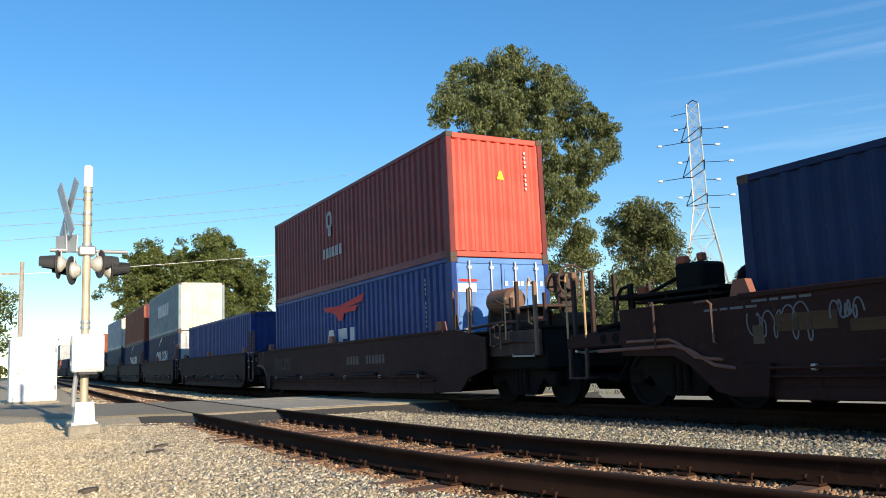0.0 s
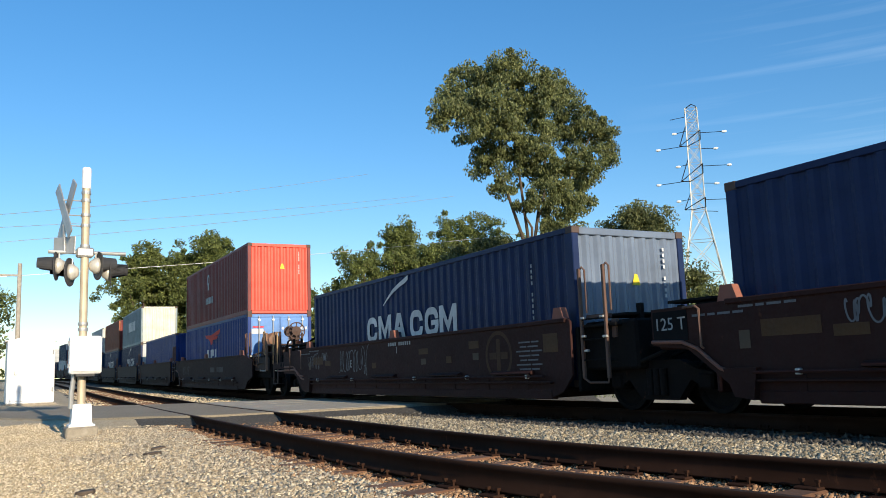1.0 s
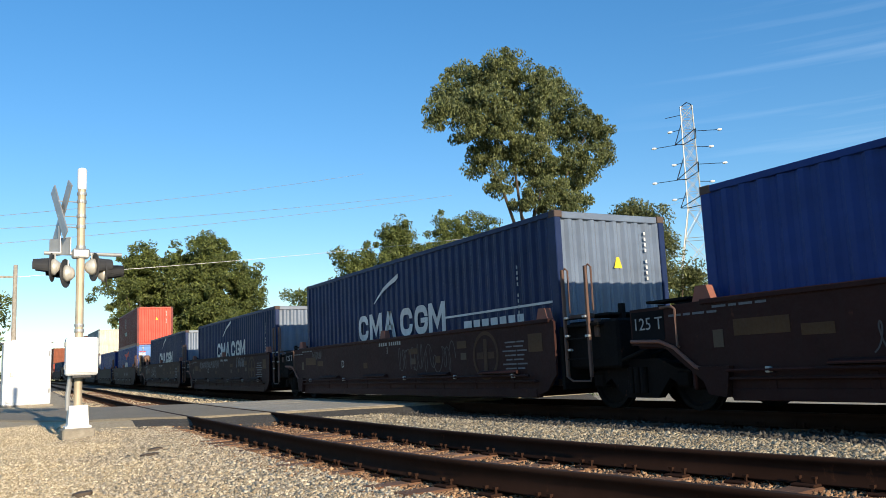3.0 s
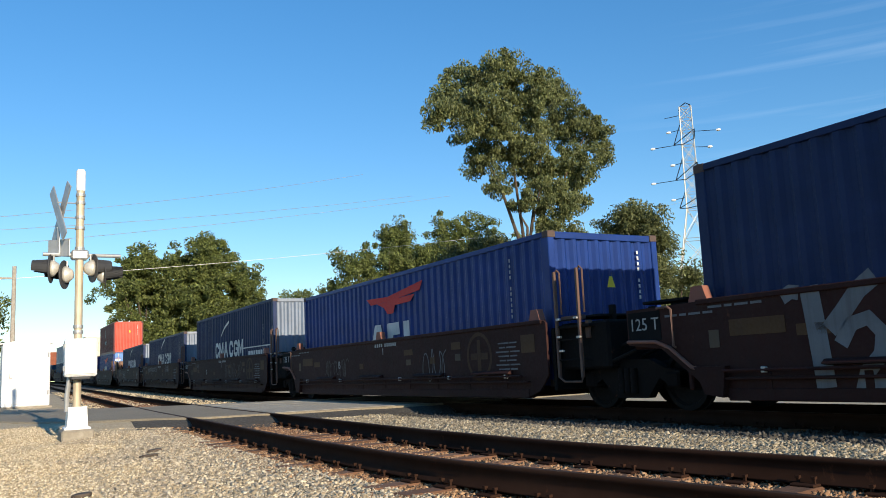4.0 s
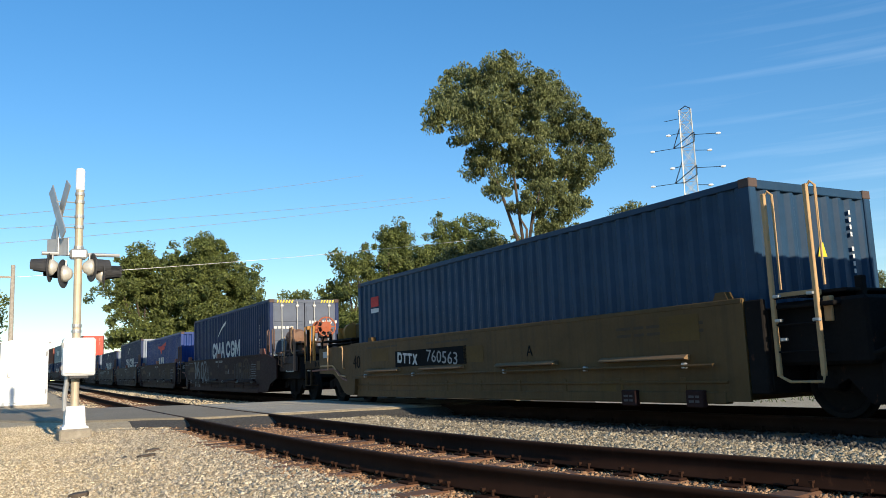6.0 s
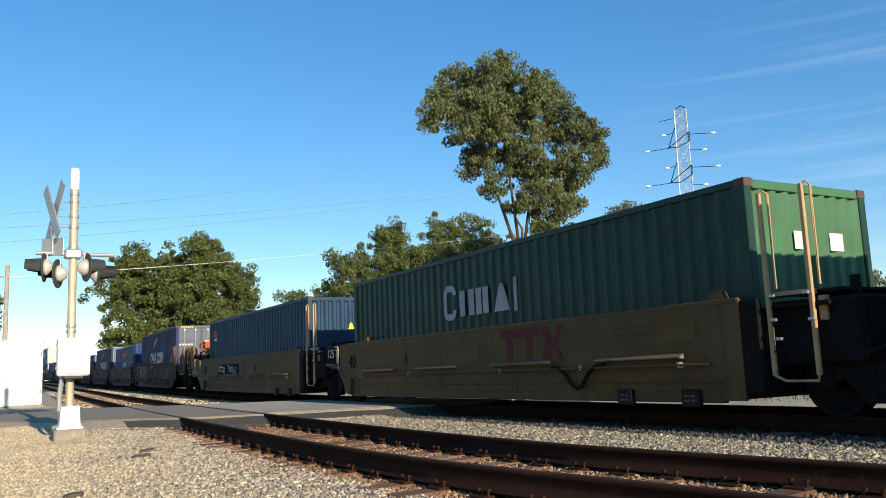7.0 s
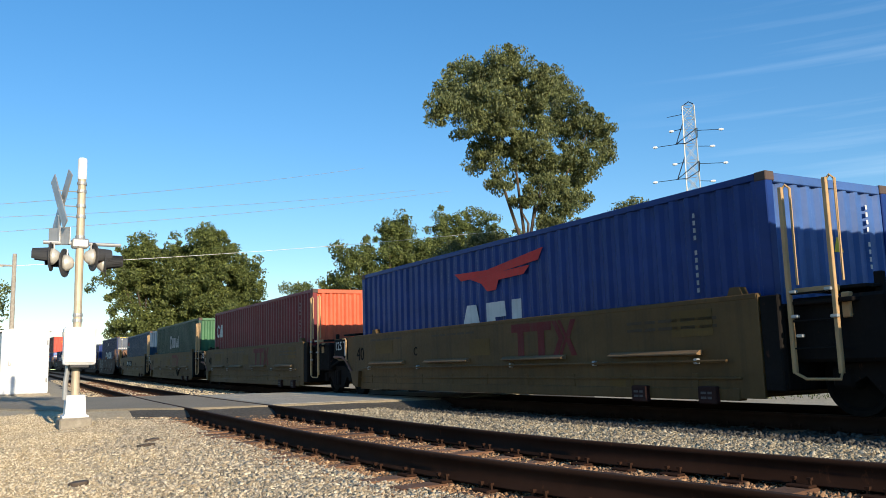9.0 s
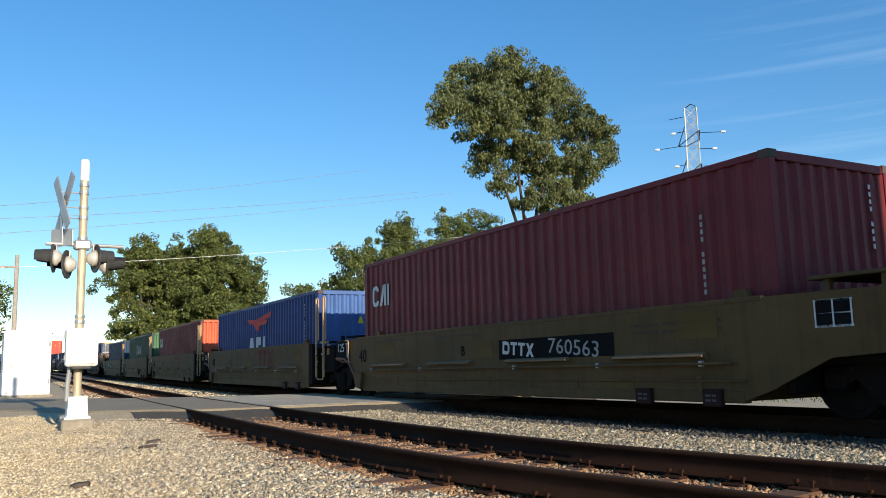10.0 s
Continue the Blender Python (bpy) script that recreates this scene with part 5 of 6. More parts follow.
    deck = pieces("walkway" + key, lambda bm: [chamfer_box(bm, 6.42, f_end - 0.1, y - 0.17, y + 0.17, 0.0, 0.04, 0.008) for y in (-1.1, -0.55, 0.0, 0.55, 1.1)], M_BLACKSTEEL)
    part("walkway_plank", deck, t, pose(0, 0, top + 0.06))
    # ladders and grab irons at the rear corner
    zt = 2.66 if yellow else 2.2

    # yellow units: sun on the ladder bars is put into a pale tan
    rail_paint = paint("pale_tan_handrail_paint", (0.46, 0.29, 0.14), 0.6, 0.3, 0.25) if yellow else paint("pinkish_brown_handrail_paint", (0.125, 0.070, 0.052), 0.65, 0.3, 0.3)
    kk = "y" if yellow else "b"

    def post(bm):
        chamfer_box(bm, -0.028, 0.028, -0.025, 0.025, 0.5, zt, 0.008)
        tube(bm, [(0.0, 0.0, zt - 0.04), (-0.05, -0.02, zt + 0.02), (-0.10, -0.03, zt - 0.03), (-0.10, -0.03, 1.5)], 0.016, 6)
    pm = shared("ladder_post" + kk, post, rail_paint)
    rung = shared("ladder_rung", lambda bm: tube(bm, [(0, 0, 0), (-0.58, 0, 0)], 0.013, 6), M_BLACKSTEEL)
    foot = shared("ladder_foot" + kk, lambda bm: tube(bm, [(0, -0.01, 0.56), (-0.02, 0.0, 0.50), (-0.16, 0.01, 0.44), (-0.58, 0.01, 0.44), (-0.60, 0, 0.54)], 0.017, 6), rail_paint)
    brk = shared("step_plate", lambda bm: chamfer_box(bm, -0.045, 0.045, -0.02, 0.03, -0.018, 0.02, 0.008), M_GALV)
    if rear == "joint" or not yellow:
        l = part("ladder", foot, t, pose(-6.42, 1.40, 0))
        for x in (0.0, -0.58):
            part("ladder_post", pm, l, pose(x, -0.015, 0))
        for z in (0.78, 1.09, 1.40):
            part("ladder_rung", rung, l, pose(0, -0.01, z))
        for x, z in ((-6.5, 1.42), (-6.5, 1.14), (-6.95, 1.42), (-6.55, 0.92), (-7.0, 1.12)):
            part("step_plate", brk, t, pose(x, 1.41, z))
    # brake pipe that drops along the front corner
    pk = paint("pale_rust_pipe_paint", (0.20, 0.085, 0.058), 0.6, 0.3, 0.3)
    pipes = shared("brake_pipe" + key, lambda bm: tube(bm, [(f_end, 1.50, 0.97), (6.75, 1.51, 0.95), (6.5, 1.51, 0.86), (6.15, 1.51, 0.60), (5.9, 1.51, 0.53)] if front == "joint" else
                                                       [(f_end + 0.5, 1.50, 0.84), (7.1, 1.51, 0.86), (6.85, 1.51, 0.80), (6.45, 1.51, 0.60), (6.1, 1.51, 0.55)], 0.026, 8), pk)
    part("brake_pipe", pipes, t)
    part("grab_iron", shared("grab_iron" + key, lambda bm: tube(bm, [(6.40, 1.50, 0.86), (6.40, 1.54, 0.88), (6.40, 1.54, 1.36), (6.46, 1.54, 1.40), (6.7, 1.50, 1.40)], 0.018, 6), rail_paint), t)
    part("jacking_bracket", shared("jack" + key, lambda bm: prism(bm, [(6.05, 0.60), (5.55, 0.60), (5.62, 0.22), (5.9, 0.26)], 1.49, 1.58), color), t)
    if front == "coupler":
        front_end(t, color, yellow, f_end)
    if rear == "coupler" and yellow:
        truck(t, -7.5)
        part("high_walkway", shared("rear_walkway", lambda bm: (chamfer_box(bm, -8.25, -6.5, -1.2, 1.25, 1.58, 1.63, 0.01), [chamfer_box(bm, x - 0.04, x + 0.04, 1.1, 1.2, 1.4, 1.6, 0.01) for x in (-6.7, -7.4, -8.1)]), color), t)
        part("brake_box", shared("rear_brake_box", lambda bm: chamfer_box(bm, -8.1, -7.3, -0.5, 0.4, 1.46, 2.0, 0.06), color), t)
        sill_shape(t, "sign_panel", pieces("sign_panel", panel_mesh(0.46, 0.30), M_BLACKPAINT), -6.97, 1.18)
        for z, h in ((0.14, 0.025), (-0.14, 0.025), (0.0, 0.015)):
            sill_shape(t, "sign_line", pieces("sign_line%d" % (h * 1000), panel_mesh(0.47, h), M_WHITE), -6.97, 1.18 + z)
        for x in (-0.22, 0.0, 0.22):
            part("sign_line", pieces("sign_upright", panel_mesh(0.02, 0.30), M_WHITE), t, pose(-6.97 + x, 1.4975, 1.18))
        coupler(t, r_end, -1)
    elif rear == "coupler":
        truck(t, -8.3)
        rear_platform(t, label == B_LABEL)
        coupler(t, -9.3, -1)
    else:
        truck(t, -7.68)
        joint_gear(t, yellow)
    return t


def coupler(t, x, s):
    part("coupler", shared("coupler%d" % s, lambda bm: (chamfer_box(bm, min(x, x + 0.55 * s), max(x, x + 0.55 * s), -0.12, 0.12, 0.72, 0.98, 0.03), chamfer_box(bm, min(x + 0.45 * s, x + 0.72 * s), max(x + 0.45 * s, x + 0.72 * s), -0.2, 0.16, 0.68, 1.02, 0.05)), M_TRUCK), t)


def sill_words(t, text, size, x, z, mat=None):
    part("lettering", words(text, size, mat or M_WHITE), t, pose(x, 1.497, z))


def sill_shape(t, name, me, x, z):
    part(name, me, t, pose(x, 1.496, z))


def panel_mesh(w, h, y=0.0):
    return lambda bm: prism(bm, [(w / 2, -h / 2), (w / 2, h / 2), (-w / 2, h / 2), (-w / 2, -h / 2)], -0.003, 0.0)


M_SPRAY = paint("pale_silver_spray_paint", (0.135, 0.14, 0.15), 0.6, 0.6, 0.0, (0.06, 0.05, 0.05))
M_OCHRE = paint("dull_ochre_patch_paint", (0.072, 0.034, 0.011), 0.7, 0.6, 0.2, (0.05, 0.025, 0.016))
M_EMBLEM = paint("faded_emblem_paint", (0.060, 0.028, 0.011), 0.75, 0.7, 0.2, (0.032, 0.014, 0.010))
M_TANPATCH = paint("bare_primer_patch_paint", (0.088, 0.062, 0.040), 0.7, 0.6, 0.2, (0.06, 0.035, 0.02))


def emblem(bm):
    """A faded round mark with a cross inside."""
    n = 28
    for a in range(n):
        w0, w1 = 2 * math.pi * a / n, 2 * math.pi * (a + 1) / n
        flat(bm, [(0.44 * math.cos(w0), 0.44 * math.sin(w0)), (0.44 * math.cos(w1), 0.44 * math.sin(w1)), (0.37 * math.cos(w1), 0.37 * math.sin(w1)), (0.37 * math.cos(w0), 0.37 * math.sin(w0))])
    for x0, x1, z0, z1 in ((-0.06, 0.06, -0.3, 0.3), (-0.3, -0.07, -0.06, 0.06), (0.07, 0.3, -0.06, 0.06)):
        flat(bm, [(x1, z0), (x1, z1), (x0, z1), (x0, z0)])


def stroke(bm, pts, w):
    """A broad sprayed stroke through the points."""
    rows = []
    for i, p in enumerate(pts):
        q, o = pts[min(i + 1, len(pts) - 1)], pts[max(i - 1, 0)]
        dx, dz = q[0] - o[0], q[1] - o[1]
        k = w / 2 / max(1e-4, math.hypot(dx, dz))
        rows.append((bm.verts.new((p[0] - dz * k, 0, p[1] + dx * k)), bm.verts.new((p[0] + dz * k, 0, p[1] - dx * k))))
    for (a, b), (c, d) in zip(rows, rows[1:]):
        bm.faces.new((a, b, d, c))


def big_tag(t, x, z):
    """Tall silver strokes: an upright with two arms, and a hooked swirl beside it."""
    me = shared("tag_upright", lambda bm: stroke(bm, [(0.10, 0.50), (0.06, 0.1), (0.03, -0.25), (0.0, -0.62)], 0.24), M_SPRAY)
    sill_shape(t, "sprayed_stroke", me, x, z)
    me = shared("tag_bar", lambda bm: stroke(bm, [(0.46, 0.40), (0.34, 0.46), (0.235, 0.44)], 0.17), M_SPRAY)
    sill_shape(t, "sprayed_stroke", me, x, z)
    me = shared("tag_arm", lambda bm: stroke(bm, [(-0.10, 0.0), (-0.30, 0.20), (-0.48, 0.40), (-0.68, 0.53)], 0.20), M_SPRAY)
    sill_shape(t, "sprayed_stroke", me, x, z)
    arc = [(-0.22, -0.16), (-0.36, 0.05), (-0.56, 0.10), (-0.70, -0.06), (-0.66, -0.28), (-0.48, -0.46), (-0.40, -0.58), (-0.60, -0.60), (-0.90, -0.57)]
    me = shared("tag_swirl", lambda bm: stroke(bm, arc, 0.17), M_SPRAY)
    sill_shape(t, "sprayed_stroke", me, x, z)
    me = shared("tag_loop", lambda bm: ring(bm, 0.0, 0.0, 0.52, 0.78, 0.13, False), M_SPRAY)
    sill_shape(t, "sprayed_stroke", me, x - 1.28, z + 0.02)
    me = shared("tag_hook", lambda bm: stroke(bm, [(0.22, 0.34), (0.0, 0.42), (-0.16, 0.28), (-0.02, 0.05), (0.12, -0.12), (0.0, -0.38), (-0.3, -0.44)], 0.13), M_SPRAY)
    sill_shape(t, "sprayed_stroke", me, x - 1.88, z + 0.02)


def brown_marks(t, letter, seed, first=False):
    if not first:
        sill_shape(t, "number_panel", pieces("number_panel", panel_mesh(0.62, 0.40), M_BLACKPAINT), 6.96, 1.17)
        part("lettering", words("125 T", 0.24, M_GREYLETTER), t, pose(6.96, 1.5, 1.19))
    sill_words(t, letter, 0.26, -1.6 if letter == "A" else 2.72, 0.92, M_GREYLETTER)
    for i, (x, z, w, h, mat) in enumerate(((5.1, 1.06, 0.80, 0.20, M_OCHRE), (4.35, 0.98, 0.42, 0.13, M_OCHRE), (1.3, 0.86, 0.23, 0.13, M_OCHRE), (-1.24, 1.10, 0.42, 0.12, M_OCHRE), (-1.24, 0.89, 0.22, 0.12, M_TANPATCH),
                                           (-2.33, 0.90, 0.21, 0.13, M_OCHRE), (-3.30, 1.15, 0.36, 0.14, M_OCHRE), (-3.36, 0.93, 0.21, 0.13, M_TANPATCH), (-5.72, 1.08, 0.40, 0.30, M_OCHRE), (5.75, 0.94, 0.16, 0.22, M_TANPATCH))):
        sill_shape(t, "paint_patch", pieces("paint_patch%d" % i, panel_mesh(w, h), mat), x, z)
    sill_shape(t, "emblem", shared("emblem", emblem, M_EMBLEM), -4.15, 0.92)
    sill_shape(t, "mark_bar", pieces("sill_bars", bars((0.08, 0.08, 0.08, 0.08), 0.075, 0.035), M_GREYLETTER), 0.28, 1.31)
    sill_shape(t, "mark_bar", pieces("sill_bars2", bars((0.07, 0.07, 0.07, 0.07, 0.07, 0.07), 0.075, 0.035), M_GREYLETTER), -0.35, 1.31)
    sill_shape(t, "mark_bar", pieces("sill_tick", bars((0.03,), 0.14), M_GREYLETTER), 0.05, 1.17)
    for z in (1.34, 1.28):
        sill_shape(t, "mark_bar", pieces("fine_bars", bars((0.22, 0.12, 0.2, 0.16), 0.03, 0.04), M_SPRAY), 5.4 if z > 1.3 else 6.15, z)
    for i in range(7):
        sill_shape(t, "mark_bar", pieces("fine_block%d" % (i % 3), bars(((0.34, 0.22), (0.2, 0.3), (0.42, 0.3))[i % 3], 0.026, 0.03), M_SPRAY), -5.1, 1.12 - 0.075 * i)
    for k, (x, z, w, h, line) in enumerate(seed):
        sill_shape(t, "sprayed_scrawl", shared("scrawl%s%d" % (letter, k), scrawl(ord(letter) * 7 + k, w, h, line), M_SPRAY if line > 0.0102 else M_SCRAWL), x, z)
    if letter == "A":
        big_tag(t, 4.25, 0.95)


def yellow_marks(t, letter, logo, number):
    if number == 1:
        x0, z0 = 1.97, 1.0
    else:
        x0, z0 = -1.88, 0.97
    if number:
        sill_shape(t, "number_panel", pieces("long_panel", panel_mesh(3.05, 0.34), M_BLACKPAINT), x0, z0)
        lean = Matrix(((1, 0, -0.16, 0), (0, 1, 0, 0), (0, 0, 1, 0), (0, 0, 0, 1)))

        def blocks(bm):
            ring(bm, 0.36, 0, 0.22, 0.22, 0.055, False, True)
            for x in (0.12, -0.11):
                flat(bm, [(x + 0.10, 0.11), (x - 0.10, 0.11), (x - 0.10, 0.06), (x + 0.10, 0.06)])
                flat(bm, [(x + 0.028, 0.06), (x - 0.028, 0.06), (x - 0.028, -0.11), (x + 0.028, -0.11)])
            flat(bm, [(-0.24, 0.11), (-0.31, 0.11), (-0.47, -0.11), (-0.40, -0.11)])
            flat(bm, [(-0.47, 0.11), (-0.40, 0.11), (-0.24, -0.11), (-0.31, -0.11)])
        part("mark_block", pieces("reporting_blocks", blocks, M_WHITE), t, pose(x0 + 0.93, 1.501, z0) @ lean)
        part("lettering", words("760563", 0.34, M_GREYLETTER), t, pose(x0 - 0.57, 1.5, z0 - 0.03) @ lean @ Matrix.Diagonal((1.28, 1, 1, 1)))
    sill_words(t, letter, 0.26, 2.75 if not number else (-1.6 if number == 1 else 0.9), 0.98, M_BLACKPAINT)
    if logo:
        def mark(bm):
            for x in (0.575, -0.005):
                flat(bm, [(x + 0.29, 0.28), (x - 0.275, 0.28), (x - 0.275, 0.14), (x + 0.29, 0.14)])
                flat(bm, [(x + 0.10, 0.14), (x - 0.08, 0.14), (x - 0.08, -0.28), (x + 0.10, -0.28)])
            for s in (1, -1):
                flat(bm, [(-0.29, 0.28 * s), (-0.42, 0.28 * s), (-0.60, 0.0), (-0.47, 0.0)])
                flat(bm, [(-0.45, 0.28 * s), (-0.53, 0.28 * s), (-0.70, 0.0), (-0.63, 0.0)])
                flat(bm, [(-0.78, 0.28 * s), (-0.92, 0.28 * s), (-0.74, 0.0), (-0.66, 0.04 * s)])
        sill_shape(t, "logo_mark", pieces("triple_mark", mark, M_DARKRED), -1.72, 1.07)
    for i, (x, z, w, h) in enumerate(((4.3, 1.12, 0.9, 0.28), (-5.0, 1.15, 0.7, 0.34), (0.2, 1.0, 0.7, 0.30), (-3.6, 0.40, 0.5, 0.16))):
        sill_shape(t, "paint_patch", pieces("yellow_patch%d" % i, panel_mesh(w, h), paint("fresher_yellow_patch_paint", (0.122, 0.072, 0.021), 0.7, 0.85, 0.15, (0.10, 0.06, 0.025), spec=0.15)), x, z)
    # jacking pads under the sill and a drain hose looped below the pipe
    for x in (-4.02, -5.24):
        part("jacking_pad", shared("jacking_pad", lambda bm: (chamfer_box(bm, -0.15, 0.15, -0.05, 0.04, -0.12, 0.10, 0.015),), M_BROWN), t, pose(x, 1.53, 0.25))
        for dz in (0.02, -0.04):
            part("mark_bar", pieces("pad_bars", bars((0.09, 0.07), 0.03, 0.02), M_SCRAWL), t, pose(x, 1.5745, 0.25 + dz))
    if letter == "E":
        part("looped_hose", shared("looped_hose", lambda bm: (tube(bm, [(-2.40, 0, 0.68), (-2.56, 0, 0.68), (-2.72, 0.01, 0.58), (-2.92, 0.02, 0.40), (-3.02, 0.02, 0.365), (-3.12, 0.02, 0.40), (-3.30, 0.01, 0.60), (-3.46, 0, 0.69), (-3.62, 0, 0.70)], 0.032, 8),), M_BLACKSTEEL), t, pose(0, 1.56, 0))
    sill_words(t, "40", 0.44, 5.62, 0.98, M_BLACKPAINT)
    for i, (x, z) in enumerate(((4.2, 1.3), (1.2, 1.28), (-4.6, 1.2), (-4.6, 1.1))):
        sill_shape(t, "mark_bar", pieces("dark_fine_bars", bars((0.3, 0.2, 0.35, 0.25, 0.3), 0.04, 0.06), paint("brown_stencil_paint", (0.055, 0.032, 0.015), 0.6, 0.3, 0.1)), x, z)
    if not number == 1:
        part("number_panel", shared("number_panel_end", lambda bm: prism(bm, [(7.28, 1.39), (7.28, 0.94), (6.70, 0.89), (6.42, 0.66), (6.42, 1.41)], 1.492, 1.496), M_BLACKPAINT), t)
        part("lettering", words("125 T", 0.30, M_WHITE), t, pose(6.86, 1.5, 1.22))
        part("label_patch", shared("small_label", lambda bm: prism(bm, [(6.62, 0.98), (6.48, 0.98), (6.48, 1.14), (6.62, 1.14)], 1.497, 1.499), M_GREYLETTER), t)


# ---- the train: (place along the track at 0 s, thing, height over the rail) ----
MOVING = []


def put(ob, u0, z=0.0):
    MOVING.append((ob, u0, z))
    return ob


B_LABEL = "brown well car unit with streaked sides and faded paint"
Y_LABEL = "dirty yellow well car unit with ledges along its side"

# boxes far ahead
far_boxes = [(C_RUST, None), (C_NAVY, C_NAVY_LIT), (C_GREY, C_CREAM), (C_BRICK, None), (C_STEEL, None)]
for i, u0 in enumerate((163.2, 147.8, 132.4, 117.0, 101.6)):
    put(well_unit(M_BROWN, "joint" if i else "coupler", "joint" if i < 4 else "coupler", B_LABEL), u0)
    mat, end = far_boxes[i]
    put(container("weathered corrugated container in a well car", mat, 2.591, "", end), u0, BASE)
    if i in (0, 2, 3):
        put(container("weathered corrugated container stacked on another", far_boxes[(i + 2) % 5][0], 2.591), u0, BASE + 2.60)

car = put(well_unit(M_BROWN, "coupler", "joint", B_LABEL), 81.9)
put(container("grey container at the bottom of a stack", C_STEEL), 81.9, BASE)
put(container("pale grey container on top of a stack", C_GREY, 2.591, "", C_CREAM), 81.9, BASE + 2.60)
car = put(well_unit(M_BROWN, "joint", "joint", B_LABEL), 66.55)
put(navy_box(), 66.55, BASE)
put(container("faded rust-red container on top of a stack", C_RUST, 2.591, "", C_RED), 66.55, BASE + 2.60)
car = put(well_unit(M_BROWN, "joint", "joint", B_LABEL), 51.2)
put(navy_box(2.591, "rear", C_GREY), 51.2, BASE)
# side tone of a light grey box with its shade mixed in
t = put(container("grey-green container with a chalky white end", paint("grey_green_container_paint", (0.20, 0.25, 0.26), 0.5, 0.4, 0.2), 2.591, "", C_CREAM), 51.2, BASE + 2.60)
on_side(t, "logo_block", pieces("wide_blocks", bars((0.7, 0.7, 0.7, 0.7, 0.7), 0.7, 0.18), M_WHITE), -0.4, 1.45)
car = put(well_unit(M_BROWN, "joint", "joint", B_LABEL), 35.85)
put(container("plain blue container in a well car", C_BLUE), 35.85, BASE)

car = put(well_unit(M_BROWN, "joint", "coupler", B_LABEL), 20.48)
sill_shape(car, "sprayed_scrawl", shared("scrawl9", scrawl(9, 1.6, 0.5, 0.010), M_SCRAWL), 4.6, 0.95)
sill_shape(car, "mark_bar", pieces("car_bars", bars((0.16, 0.16, 0.16, 0.16), 0.2, 0.05), M_SCRAWL), -1.3, 0.95)
sill_shape(car, "mark_bar", pieces("car_bars2", bars((0.14, 0.14, 0.14, 0.14, 0.14, 0.14), 0.2, 0.05), M_SCRAWL), -2.7, 0.95)
t = put(bird_mark_box("rear", C_PALEBLUE), 20.48, BASE)
part("logo_block", pieces("door_logo", lambda bm: (box(bm, -0.006, 0, -0.22, 0.22, -0.09, 0.09),), M_WHITE), t, pose(-CL / 2 - 0.0, 0.86, 1.95))
part("logo_bar", shared("door_logo_bar", lambda bm: (box(bm, -0.006, 0, -0.24, 0.18, 0.0, 0.05),), M_REDLOGO), t, pose(-CL / 2 - 0.0, 0.86, 2.08))
part("mark_bar", pieces("door_marks", lambda bm: [box(bm, -0.006, 0, y - 0.04, y + 0.04, -0.05, 0.05) for y in (-0.45, -0.3, -0.2, -0.1, 0.05, 0.15, 0.25, 0.45)], M_WHITE), t, pose(-CL / 2 - 0.0, -0.55, 2.05))
# the end repeats the red much lighter, with sunlight put into the colour
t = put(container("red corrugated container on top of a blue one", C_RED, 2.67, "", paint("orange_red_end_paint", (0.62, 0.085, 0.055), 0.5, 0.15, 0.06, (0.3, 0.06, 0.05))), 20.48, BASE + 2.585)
end_marks(t, 2.67)
on_side(t, "logo_mark", pieces("triton_mark", lambda bm: (ring(bm, 0, 0.35, 0.42, 0.5, 0.11, False), flat(bm, [(0.1, -0.1), (0.1, 0.1), (-0.14, 0.1), (-0.14, -0.1)])), M_GREYLETTER), 0.9, 1.62)
on_side(t, "logo_bar", pieces("triton_bars", bars((0.16, 0.22, 0.12, 0.22, 0.22, 0.2), 0.28, 0.06), M_GREYLETTER), 0.7, 1.05)

# five brown units
brown = [(0.91, "coupler", "joint", "E", [(5.5, 1.06, 0.75, 0.50, 0.0105), (4.6, 1.16, 0.35, 0.26, 0.011), (2.65, 1.0, 1.7, 0.8, 0.0115)]),
         (-14.43, "joint", "joint", "C", [(2.6, 1.18, 3.6, 0.34, 0.0115), (-2.56, 1.19, 1.1, 0.42, 0.013)]),
         (-29.78, "joint", "joint", "D", [(4.6, 1.2, 0.7, 0.25, 0.009), (-1.7, 0.95, 2.4, 0.70, 0.0098)]),
         (-45.1, "joint", "joint", "B", [(3.0, 0.85, 1.5, 0.5, 0.0098), (-2.4, 0.8, 0.9, 0.8, 0.012)]),
         (-60.56, "joint", "coupler", "A", [(2.4, 0.85, 1.1, 0.7, 0.012), (-3.7, 0.85, 2.3, 0.8, 0.0098)])]
for i, (u0, fr, re, letter, marks) in enumerate(brown):
    car = put(well_unit(M_BROWN, fr, re, "oxide-brown well car unit with sprayed scrawls and stencils"), u0)
    brown_marks(car, letter, marks, i == 0)
put(navy_box(2.591, "", C_NAVY_LIT), 0.91, BASE)
put(navy_box(2.591, "", C_NAVY_LIT), -14.43, BASE)
t = put(navy_box(2.896, "", C_NAVY_LIT, 1.42), -29.78, BASE)
on_side(t, "logo_strip", pieces("logo_strip", lambda bm: (flat(bm, [(1.9, 0.16), (1.9, 0.20), (-1.9, 0.20), (-1.9, 0.16)]), flat(bm, [(1.9, -0.25), (1.9, 0.16), (1.85, 0.16), (1.85, -0.25)])), M_WHITE), -4.0, 1.2)
on_side(t, "logo_block", pieces("logo_small", bars((0.3, 0.24, 0.24, 0.24, 0.22, 0.22, 0.2), 0.26, 0.07), M_WHITE), -4.0, 1.12)
put(bird_mark_box("", C_BLUE), -45.1, BASE)
t = put(navy_box(2.896, "rear", C_DOORGREY, 1.42, "navy container with blue-grey doors and warning stripes"), -60.56, BASE)
